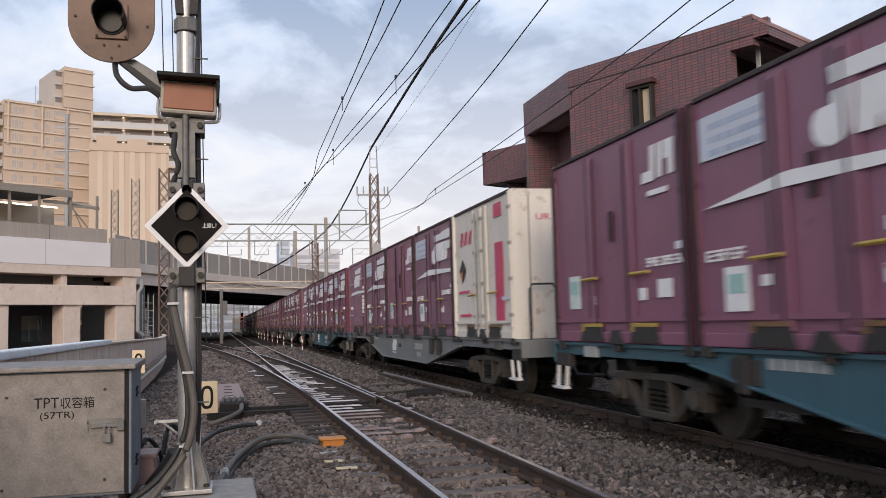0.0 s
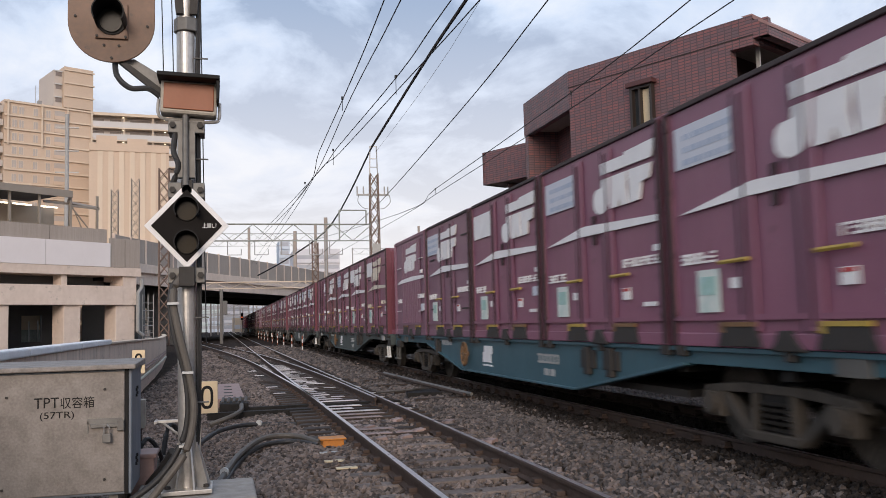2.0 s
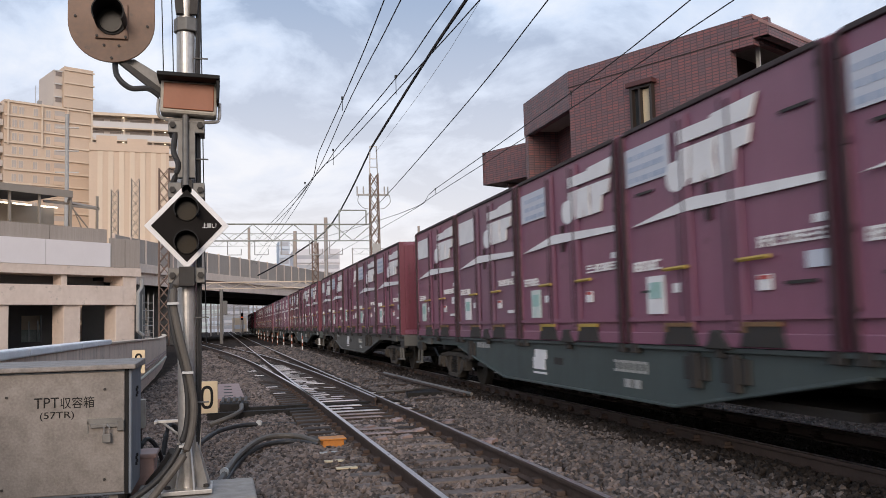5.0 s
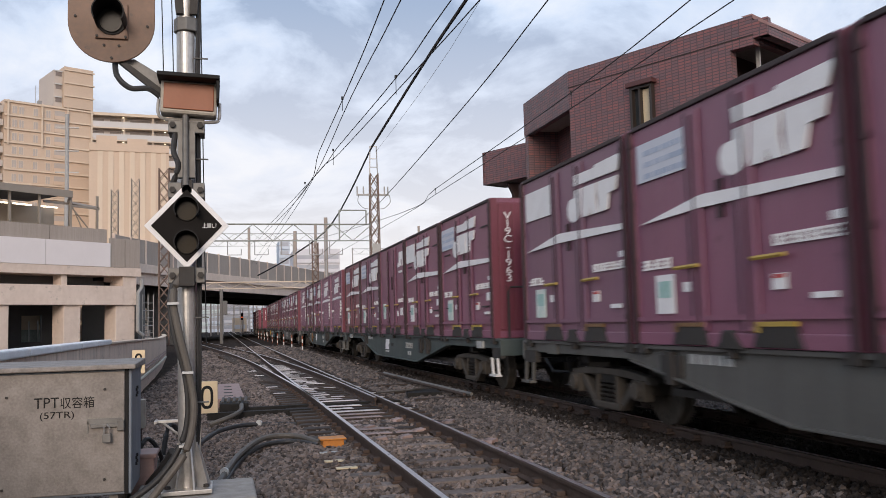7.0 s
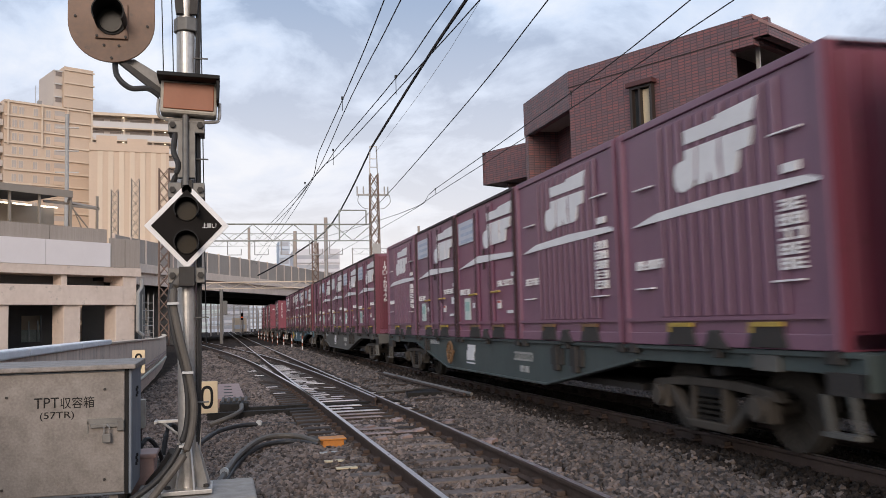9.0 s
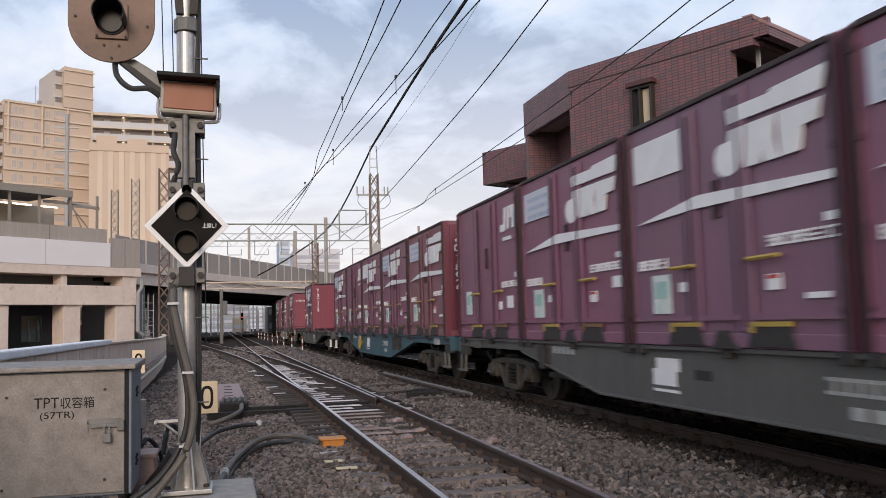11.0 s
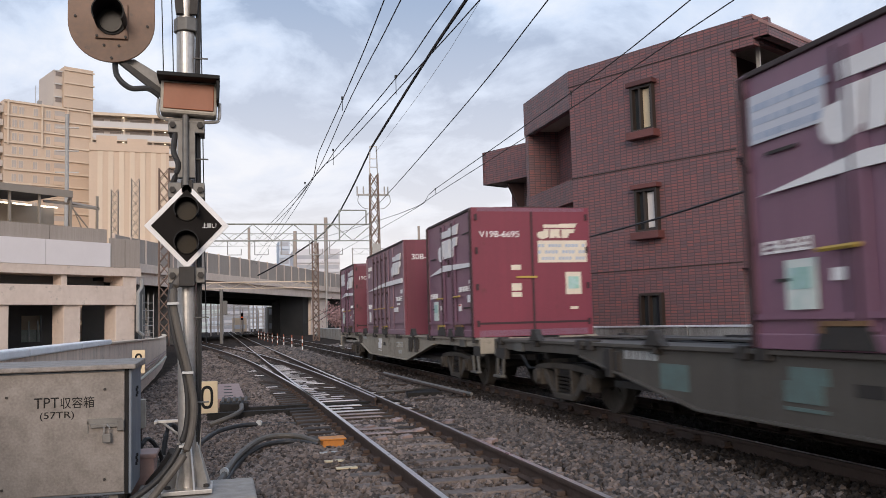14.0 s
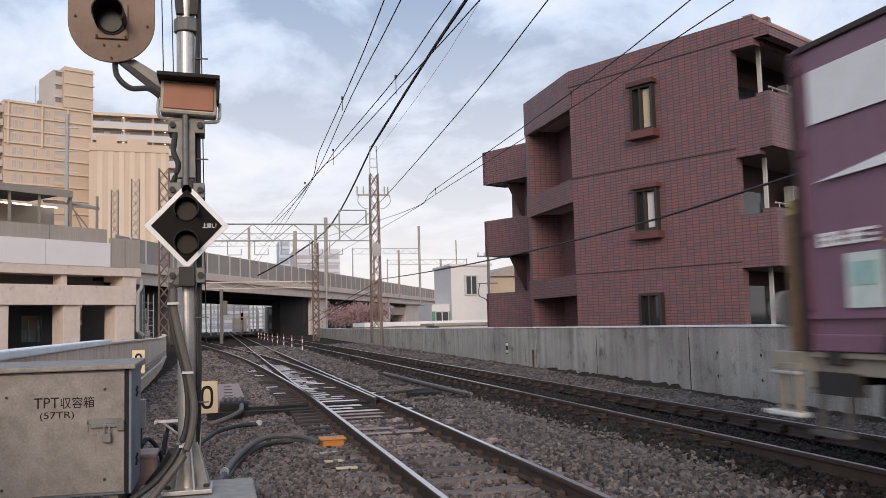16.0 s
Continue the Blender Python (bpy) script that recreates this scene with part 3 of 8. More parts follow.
def make_turnout_gear():
    t = thing("switch_machine", "rusty brown point machine with slotted cover plate between ballast", "point machine")
    bm = bmn()
    prism(bm, [(-0.12, 17.0), (0.42, 17.0), (0.38, 21.5), (-0.1, 21.5)], "z", -0.18, -0.02)
    part("cover_plate", bm, M["brown_plate"], t, bevel=0.01)
    for k in range(4):
        bm = bmn()
        box(bm, 0.03, 0.2, 17.6 + 0.9 * k, 17.75 + 0.9 * k, -0.021, -0.012)
        part("slot", bm, M["black_iron"], t)
    bm = bmn()
    box(bm, -0.05, 0.45, 15.9, 16.6, -0.25, -0.02)
    part("motor_case", bm, M["bogie"], t, bevel=0.02)
    bm = bmn()
    for k in range(5):
        rod(bm, (0.0 + 0.1 * k, 16.1, -0.02), (0.02 + 0.1 * k, 16.25, 0.05), 0.03, 8)
    box(bm, 0.0, 0.5, 16.5, 16.65, -0.02, 0.03)
    part("linkage", bm, M["greasy_steel"], t)
    bm = bmn()
    box(bm, 0.45, 3.2, 15.9, 16.02, -0.17, -0.1)
    part("stretcher_bar", bm, M["bogie"], t, "dark greasy bar across the track", bevel=0.008)
    bm = bmn()
    box(bm, -0.25, 1.5, 15.35, 15.5, -0.24, -0.12)
    part("bearer_bar", bm, M["bogie"], t, bevel=0.008)
    o = thing("rail_box", "orange plastic cable box at the foot of the rail", "cable box")
    bm = bmn()
    box(bm, 1.18, 1.44, 10.7, 10.95, -0.22, -0.08)
    part("case", bm, M["orange"], o, bevel=0.012)
    bm = bmn()
    box(bm, 1.15, 1.47, 10.68, 10.97, -0.08, -0.06)
    part("cover", bm, M["orange"], o, bevel=0.008)
    # rusty chairs and plates between the rails
    bm = bmn()
    prism(bm, [(-0.085, -0.16), (0.085, -0.16), (0.07, -0.105), (-0.06, -0.12)], "y", -0.075, 0.075)
    slide = finish("slide_plate", bm, M["red_top"], 0.01)
    for k, (x, y) in enumerate(((1.95, 11.0), (2.28, 11.05), (2.58, 11.6), (2.0, 12.3), (2.55, 13.0), (3.15, 10.2), (3.2, 12.4))):
        p = tagged(new("slide_plate", slide), "pale rusty steel plate bolted to a sleeper between the rails", "rail plate", "pale rail plates")
        p.matrix_basis = pose(x, y, 0, 0, 0, 8 * k)
    # point rodding between the tracks
    r = thing("point_rodding", "pair of rusty signal rods on stools between the tracks", "rodding")
    for dx in (0.0, 0.14):
        bm = bmn()
        tube(bm, [(4.35 + dx, 15.6, -0.03), (4.25 + dx, 19, -0.03), (4.15 + dx, 23.5, -0.03)], 0.03, 8)
        part("rod", bm, M["galv_dark"] if dx else M["rail_side"], r)
    for y in (16.0, 18.0, 20.0, 22.0):
        bm = bmn()
        box(bm, 3.5, 4.65, y - 0.08, y + 0.08, -0.2, -0.1)
        part("stool", bm, M["sleeper"], r, bevel=0.01)
    bm = bmn()
    prism(bm, [(3.55, 16.9), (4.2, 16.7), (4.3, 17.7), (3.7, 17.8)], "z", -0.2, -0.06)
    part("crank_stand", bm, M["bogie"], r, "greasy steel crank stand", bevel=0.01)
    bm = bmn()
    tube(bm, [(3.0, 17.2, -0.05), (3.7, 17.25, -0.03), (4.0, 17.4, -0.02)], 0.025, 6)
    part("drive_rod", bm, M["greasy_steel"], r)
    # paint marks on sleeper ends
    for k, (x, y) in enumerate(((1.18, 9.55), (1.24, 9.05), (1.2, 10.2))):
        bm = bmn()
        box(bm, x - 0.11, x + 0.11, y - 0.05, y + 0.05, -0.16, -0.145)
        solid("sleeper_mark", bm, M["curtain"] if k < 2 else M["white_plate"], "small painted mark on a sleeper end", "paint mark", "sleeper marks", bevel=0.004)


make_turnout_gear()

# ---- retaining wall beside the goods line ----
WALL_A = Vector((8.1, -8.0, 0))
WALL_B = Vector((10.2, 60.0, 0))


def make_wall():
    d = WALL_B - WALL_A
    L = d.length
    ang = math.atan2(d.y, d.x)
    w = thing("wall_east", "stained grey concrete retaining wall in cast panels beside the goods track", "wall", kind="structure",
              m=Matrix.Translation(WALL_A) @ Matrix.Rotation(ang, 4, "Z"))
    step = 4.65
    n = int(L / step) + 12
    for k in range(n):
        a, b = k * step + 0.03, (k + 1) * step - 0.03
        zt = 1.17 - 0.0035 * min(a, 80)
        zb_ = 1.17 - 0.0035 * min(b, 80)
        bm = bmn()
        prism(bm, [(a, -0.6), (b, -0.6), (b, zb_), (a, zt)], "y", -0.3, 0.0)
        part("wall_panel", bm, M["concrete_wall"], w, bevel=0.012)
        bm = bmn()
        prism(bm, [(a, zt), (b, zb_), (b, zb_ + 0.032), (a, zt + 0.032)], "y", -0.31, 0.02)
        part("coping", bm, M["snow_cap"], w, "white weathered coping")
    bm = bmn()
    box(bm, 0, n * step, -0.29, -0.015, -0.6, 0.9)
    part("wall_core", bm, M["mortar"], w)
    # tie holes and drain pipes
    bm = bmn()
    rod(bm, (0, 0.004, 0), (0, -0.02, 0), 0.03, 8)
    hole = finish("tie_hole", bm, M["black_iron"])
    for k in range(16):
        for z in (0.2, 0.62):
            for q in (0.8, 2.2, 3.6):
                if k in (3, 4):
                    piece("tie_hole", hole, w, pose(k * step + q, 0, z))
    for x in (32.75,):
        bm = bmn()
        rod(bm, (x, 0.03, -0.25), (x, 0.03, 0.4), 0.025, 6)
        part("drain_pipe", bm, M["rail_side"], w)
    bm = bmn()
    box(bm, 35.43, 35.6, 0.0, 0.02, 0.2, 0.58)
    marker = part("striped_marker", bm, M["black"], w, "small black and white marker")
    for z in (0.24, 0.47):
        bm = bmn()
        box(bm, 35.425, 35.605, 0.0, 0.024, z, z + 0.09)
        part("white_band", bm, M["bright_white"], marker)
    # damp soil heaped against the foot of the wall
    rng = random.Random(14)
    bm = bmn()
    rows = []
    s = 12.0
    while s < 60:
        h = 0.01 + (0.1 if 23.6 < s < 31.5 else 0.03) * rng.uniform(0.2, 1.2)
        rows.append([bm.verts.new(c) for c in ((s, -0.01, -0.16 + h), (s, 0.05 + 0.1 * rng.random(), -0.15 + h * 0.9), (s, 0.3 + 0.15 * rng.random(), -0.24))])
        s += rng.uniform(0.06, 0.16)
    for A, B in zip(rows, rows[1:]):
        for j in range(2):
            bm.faces.new((A[j], A[j + 1], B[j + 1], B[j]))
    tagged(part("soil_bank", bm, M["soil"], w, "damp dark soil heaped along the foot"), kind="stuff")
    return w


M["concrete_wall"] = mat("streaked_wall_concrete", (0.6, 0.555, 0.5), 0.85, col2=(0.13, 0.115, 0.1), blotch=0.5, grain=30, amount=1.0, bump=0.35, dirt=(0.09, 0.08, 0.07), dirt_at=0.55, streak=0.38, streak_size=(2.6, 2.6, 0.22))
M["soil"] = mat("damp_dark_soil", (0.05, 0.043, 0.038), 0.9, col2=(0.025, 0.021, 0.018), blotch=2, grain=30, amount=1.0, bump=0.8, spec=0.1)
make_wall()


# ---- brick apartment building ----
def tile_mat(name, col, col2, joint, scale=1.0):
    """Stack-bonded brick tiles in the wall's own x-z plane."""
    m = mat(name, col, 0.5, col2=(0.13, 0.075, 0.085), blotch=0.45, grain=14, amount=1.0, bump=0)
    nt = m.node_tree
    b = nt.nodes["Principled BSDF"]
    tc = nt.nodes.new("ShaderNodeTexCoord")
    sep = nt.nodes.new("ShaderNodeSeparateXYZ")
    cmb = nt.nodes.new("ShaderNodeCombineXYZ")
    nt.links.new(tc.outputs["Object"], sep.inputs[0])
    ad = nt.nodes.new("ShaderNodeMath"); ad.operation = "ADD"
    nt.links.new(sep.outputs["X"], ad.inputs[0]); nt.links.new(sep.outputs["Y"], ad.inputs[1])
    nt.links.new(ad.outputs[0], cmb.inputs[0])
    nt.links.new(sep.outputs["Z"], cmb.inputs[1])
    bt = nt.nodes.new("ShaderNodeTexBrick")
    bt.offset = 0.0
    bt.inputs["Color1"].default_value = (*col, 1)
    bt.inputs["Color2"].default_value = (*col2, 1)
    bt.inputs["Mortar"].default_value = (*joint, 1)
    bt.inputs["Scale"].default_value = scale
    bt.inputs["Mortar Size"].default_value = 0.015
    bt.inputs["Mortar Smooth"].default_value = 0.2
    bt.inputs["Brick Width"].default_value = 0.21
    bt.inputs["Row Height"].default_value = 0.086
    nt.links.new(cmb.outputs[0], bt.inputs["Vector"])
    old = b.inputs["Base Color"].links[0].from_socket
    mx = nt.nodes.new("ShaderNodeMix"); mx.data_type = "RGBA"
    mx.inputs["Factor"].default_value = 0.78
    nt.links.new(old, mx.inputs["A"])
    nt.links.new(bt.outputs["Color"], mx.inputs["B"])
    nt.links.new(mx.outputs["Result"], b.inputs["Base Color"])
    bp = nt.nodes.new("ShaderNodeBump")
    bp.invert = True
    bp.inputs["Strength"].default_value = 0.7
    bp.inputs["Distance"].default_value = 0.012
    nt.links.new(bt.outputs["Fac"], bp.inputs["Height"])
    nt.links.new(bp.outputs[0], b.inputs["Normal"])
    return m


M["tile"] = tile_mat("dark_red_brick_tile_wall", (0.262, 0.098, 0.094), (0.13, 0.092, 0.106), (0.07, 0.054, 0.057))
M["roof_tile"] = mat("pale_rose_roof_edge", (0.34, 0.2, 0.18), 0.6, col2=(0.28, 0.16, 0.15), blotch=1.5, amount=0.8)


def wall_piece(name, parent, A, B, z0, z1, thick, holes=(), material=None, label=""):
    """A wall from A to B in plan (outer face on the line), with holes (s0, s1, z0, z1) cut through."""
    A, B = Vector((*A, 0)), Vector((*B, 0))
    d = B - A
    L = d.length
    m = Matrix.Translation(A) @ Matrix.Rotation(math.atan2(d.y, d.x), 4, "Z")
    xs = sorted({0.0, L, *[v for h in holes for v in h[:2]]})
    zs = sorted({z0, z1, *[v for h in holes for v in h[2:]]})
    bm = bmn()
    nx, nz = len(xs) - 1, len(zs) - 1
    full = {(i, k) for i in range(nx) for k in range(nz)
            if not any(h[0] < (xs[i] + xs[i + 1]) / 2 < h[1] and h[2] < (zs[k] + zs[k + 1]) / 2 < h[3] for h in holes)}
    memo = {}

    def vert(x, y, z):
        key = (round(x, 4), y, round(z, 4))
        if key not in memo:
            memo[key] = bm.verts.new((x, y, z))
        return memo[key]

    for i, k in full:
        a, b, c, d_ = xs[i], xs[i + 1], zs[k], zs[k + 1]
        bm.faces.new((vert(a, 0, c), vert(b, 0, c), vert(b, 0, d_), vert(a, 0, d_)))
        bm.faces.new((vert(a, thick, c), vert(a, thick, d_), vert(b, thick, d_), vert(b, thick, c)))
        for (di, dk), (p, q) in {(-1, 0): ((a, c), (a, d_)), (1, 0): ((b, d_), (b, c)), (0, -1): ((b, c), (a, c)), (0, 1): ((a, d_), (b, d_))}.items():
            if (i + di, k + dk) not in full:
                bm.faces.new((vert(p[0], 0, p[1]), vert(q[0], 0, q[1]), vert(q[0], thick, q[1]), vert(p[0], thick, p[1])))
    ob = part(name, bm, material or M["tile"], parent, label)
    ob.matrix_basis = m
    return ob


def local_frame(A, B):
    A, B = Vector((*A, 0)), Vector((*B, 0))
    d = B - A
    return Matrix.Translation(A) @ Matrix.Rotation(math.atan2(d.y, d.x), 4, "Z")


def make_brick_building():
    h = thing("apartment_building", "dark red brick-tiled apartment building with open balconies behind the wall", "building")
    C, D = (10.59, 24.77), (13.39, 19.17)
    B = (10.57, 28.9)
    u = Vector((21.26 - 13.39, 23.38 - 19.17)).normalized()
    Ex = (D[0] + u.x * 16, D[1] + u.y * 16)
    wins = [(2.44, 3.16, 6.62, 7.95), (2.44, 3.16, 3.72, 4.95), (2.44, 3.16, 0.72, 1.97)]
    wall_piece("wall", h, C, D, -0.3, 9.06, 0.3, wins + [(5.6, 6.27, 6.9, 8.28), (5.6, 6.27, 3.88, 5.4), (5.6, 6.27, 0.9, 2.5)], label="brick-tiled front wall with three small windows")
    fm = local_frame(C, D)
    # floor bands
    for z in (5.62, 2.64):
        bm = bmn()
        box(bm, -0.01, 5.62, -0.012, 0.05, z, z + 0.035, fm)
        part("floor_band", bm, M["mortar"], h)
    bm = bmn()
    box(bm, -0.02, 6.28, -0.015, 0.3, 8.52, 8.55, fm)
    part("floor_band", bm, M["mortar"], h)
    for k, (s0, s1, z0, z1) in enumerate(wins):
        fr = bmn()
        box(fr, s0 - 0.02, s0 + 0.06, -0.16, 0.06, z0, z1, fm)
        box(fr, s1 - 0.06, s1 + 0.02, -0.16, 0.06, z0, z1, fm)
        box(fr, s0 + 0.06, s1 - 0.06, -0.16, 0.06, z1 - 0.07, z1, fm)
        box(fr, s0 + 0.06, s1 - 0.06, -0.16, 0.06, z0, z0 + 0.07, fm)
        box(fr, (s0 + s1) / 2 - 0.08, (s0 + s1) / 2 - 0.03, -0.15, 0.05, z0 + 0.07, z1 - 0.07, fm)
        wf = part("window_frame", fr, M["bronze"], h, "dark bronze window frame")
        g = bmn()
        box(g, s0 + 0.06, s1 - 0.06, 0.0, 0.012, z0 + 0.07, z1 - 0.07, fm)
        part("pane", g, M["glass"], wf)
        if k < 2:
            cu = bmn()
            box(cu, (s0 + s1) / 2 - 0.02, s1 - 0.09, -0.02, -0.006, z0 + 0.12, z1 - 0.1, fm)
            part("curtain", cu, M["curtain"] if k == 0 else M["white_house"], wf)
        if k < 2:
            sl = bmn()
            prism(sl, [(s0 - 0.12, z0 - 0.22), (s1 + 0.12, z0 - 0.22), (s1 + 0.12, z0), (s0 - 0.12, z0)], "y", -0.3, 0.02, fm)
            part("window_sill", sl, M["brick"], h, bevel=0.015)
            sl = bmn()
            box(sl, s0 - 0.1, s1 + 0.1, -0.26, 0.02, z1, z1 + 0.14, fm)
            part("window_head", sl, M["brick"], h, bevel=0.015)
    # side towards the viaduct: bands with deep recesses
    for z0, z1 in ((7.87, 9.06), (4.93, 5.64), (2.02, 2.66)):
        wall_piece("spandrel", h, B, (C[0], C[1] + 0.002), z0, z1, 0.25)
    wall_piece("recess_wall", h, (11.75, 28.9), (11.75, 24.2), -0.3, 9.0, 0.2)
    wall_piece("recess_return", h, (10.6, 28.6), (11.75, 28.6), -0.3, 9.0, 0.28)
    wall_piece("recess_return", h, (11.7, 24.95), (10.87, 24.95), -0.3, 9.0, 0.15)
    for z in (8.0, 5.0, 2.1):
        bm = bmn()
        prism(bm, [(10.85, 25.0), (11.75, 25.0), (11.75, 28.88), (10.85, 28.88)], "z", z, z + 0.5)
        part("floor_slab", bm, M["concrete_grey"], h)
    # rear wing with cantilevered balconies
    wall_piece("wing_wall", h, (12.1, 34.9), (14.2, 30.7), -0.3, 8.3, 0.3)
    for z0, z1 in ((7.05, 8.45), (3.99, 5.5), (-0.3, 2.45)):
        wall_piece("balcony_parapet", h, (10.8, 34.8), (13.0, 30.4), z0, z1, 0.15)
        wall_piece("balcony_end", h, (12.0, 35.4), (10.8, 34.8), z0, z1, 0.15)
        bm = bmn()
        prism(bm, [(10.98, 34.72), (13.1, 30.5), (14.1, 31.0), (12.0, 35.2)], "z", z0 + 0.02, z0 + 0.2)
        part("floor_slab", bm, M["concrete_grey"], h)
    for z1 in (7.04, 3.98):
        bm = bmn()
        prism(bm, [(11.6, z1), (12.3, z1), (12.3, z1 - 1.5)], "y", 33.9, 34.1)
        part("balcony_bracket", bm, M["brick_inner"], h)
    # long balcony front
    dm = local_frame(D, Ex)
    for z0, z1 in ((5.55, 6.98), (2.5, 3.98), (-0.3, 0.95)):
        wall_piece("balcony_parapet", h, tuple((dm @ Vector((-0.05, -0.38, 0)))[:2]), tuple((dm @ Vector((16.0, -0.38, 0)))[:2]), z0, z1, 0.15)
        wall_piece("parapet_return", h, D, tuple((dm @ Vector((-0.05, -0.38, 0)))[:2]), z0, z1, 0.15)
        bm = bmn()
        for k in range(17):
            rod(bm, dm @ Vector((0.3 + k * 0.95, -0.3, z1)), dm @ Vector((0.3 + k * 0.95, -0.3, z1 + 0.12)), 0.015, 6)
        rod(bm, dm @ Vector((0.1, -0.3, z1 + 0.13)), dm @ Vector((15.8, -0.3, z1 + 0.13)), 0.025, 8)
        part("balcony_rail", bm, M["galv"], h, "thin steel balcony rail")
        bm = bmn()
        prism(bm, [(0.1, -0.22), (15.9, -0.22), (15.9, 1.6), (0.2, 1.6)], "z", z0 + 0.02, z0 + 0.2, dm)
        part("balcony_floor", bm, M["concrete_grey"], h)
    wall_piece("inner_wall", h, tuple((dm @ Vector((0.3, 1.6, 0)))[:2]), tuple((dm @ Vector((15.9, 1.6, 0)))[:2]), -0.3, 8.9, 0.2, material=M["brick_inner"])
    wall_piece("eaves_band", h, tuple((dm @ Vector((0.0, -0.4, 0)))[:2]), tuple((dm @ Vector((16.0, -0.4, 0)))[:2]), 8.45, 8.68, 0.25)
    wall_piece("eaves_soffit", h, D, Ex, 8.4, 8.98, 0.2)
    bm = bmn()
    prism(bm, [(0.0, 9.1), (0.3, 9.1), (0.0, 8.98), (-0.42, 8.68), (-0.42, 8.76)], "x", 0.02, 16.0, dm)
    part("roof_edge", bm, M["roof_tile"], h, "pale rose sloping roof edge")
    wall_piece("eaves_return", h, D, tuple((dm @ Vector((0.05, -0.41, 0)))[:2]), 8.45, 8.92, 0.2)
    bm = bmn()
    prism(bm, [(D[0] + 0.1, D[1] + 0.2), Ex, (Ex[0] - 4, 30), (12.0, 28.8), (10.8, 28.7), (10.8, 24.9)], "z", 8.75, 8.95)
    part("roof", bm, M["concrete_grey"], h)
    # what stands on the balconies
    for fl, z in enumerate((5.75, 2.7, 0.0)):
        for s in (0.9, 5.6, 10.4):
            bm = bmn()
            box(bm, s, s + 0.07, 0.3, 0.4, z, z + 2.75, dm)
            part("balcony_post", bm, M["ac_white"], h)
        for s in (3.9, 6.1, 9.3, 12.0):
            bm = bmn()
            box(bm, s, s + 0.55, 1.0, 1.3, z + 1.75, z + 2.35, dm)
            a = part("air_conditioner", bm, M["ac_white"], h, "white air conditioner unit hung on the balcony wall", bevel=0.02)
            bm = bmn()
            n = 14
            cx, cz = s + 0.22, z + 2.05
            prism(bm, [(cx + 0.18 * math.cos(2 * math.pi * k / n), cz + 0.2 * math.sin(2 * math.pi * k / n)) for k in range(n)], "y", 0.985, 1.01, dm)
            part("fan_grille", bm, M["concrete_grey"], a)
        for s in (1.6, 4.7, 7.6, 10.9):
            bm = bmn()
            box(bm, s, s + 1.6, 1.52, 1.59, z + 0.2, z + 2.1, dm)
            part("balcony_door", bm, M["glass"], h)
        for s in (5.4, 10.2):
            bm = bmn()
            box(bm, s, s + 0.06, 0.2, 1.58, z + 0.2, z + 2.2, dm)
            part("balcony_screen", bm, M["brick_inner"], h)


# balcony shade put into a near-black brown for inner walls, screens and brackets
M["brick_inner"] = mat("brown_brick_painted_shade", (0.06, 0.03, 0.028), 0.7, blotch=2, amount=0.6)
make_brick_building()

def disc(bm, c, r, y0, y1, n=24, rz=None):
    """A flat round plate that faces along y."""
    rz = r if rz is None else rz
    prism(bm, [(c[0] + r * math.cos(2 * math.pi * k / n), c[1] + rz * math.sin(2 * math.pi * k / n)) for k in range(n)], "y", y0, y1)


# ---- container train ----
CL, CW, CH = 3.69, 2.44, 2.5
PITCH = 3.77
MOVING = []          # (thing, distance along the track at the start, x, z)
WHEELS = []


def on_side(bm, u0, u1, v0, v1, out=0.006, length=CL):
    """A thin raised plate on the side that faces the near track; u runs from the rear end forwards, v up."""
    y0, y1 = length / 2 - u0, length / 2 - u1
    box(bm, -CW / 2 - out, -CW / 2 + 0.004, min(y0, y1), max(y0, y1), v0, v1)


def side_poly(bm, pts, out=0.007, length=CL):
    prism(bm, [(length / 2 - u, v) for u, v in pts], "x", -CW / 2 - out, -CW / 2 + 0.004)


def on_front(bm, u0, u1, v0, v1, out=0.006, length=CL):
    box(bm, -CW / 2 + u0, -CW / 2 + u1, -length / 2 - out, -length / 2 + 0.004, v0, v1)


SHARED = {}


def bit(name, parent, material, u0, u1, v0, v1, out=0.006, length=CL, label="", bevel=0.0):
    """One plate on the near side as an object of its own; alike plates share a mesh."""
    w, h = round(abs(u1 - u0), 3), round(v1 - v0, 3)
    key = (name, material.name, w, h, out, bevel)
    if key not in SHARED:
        bm = bmn()
        box(bm, -out, 0.006, -w / 2, w / 2, -h / 2, h / 2)
        SHARED[key] = finish(name, bm, material, bevel)
    ob = piece(name, SHARED[key], parent, pose(-CW / 2, length / 2 - (u0 + u1) / 2, (v0 + v1) / 2))
    return tagged(ob, label)


def bar(name, parent, material, u0, v0, u1, v1, r, off, length=CL, label=""):
    """A round bar on the near side."""
    key = (name, material.name, round(u1 - u0, 3), round(v1 - v0, 3), r)
    if key not in SHARED:
        bm = bmn()
        rod(bm, (0, 0, 0), (0, -(u1 - u0), v1 - v0), r, 6)
        SHARED[key] = finish(name, bm, material)
    ob = piece(name, SHARED[key], parent, pose(-CW / 2 - off, length / 2 - u0, v0))
    return tagged(ob, label)


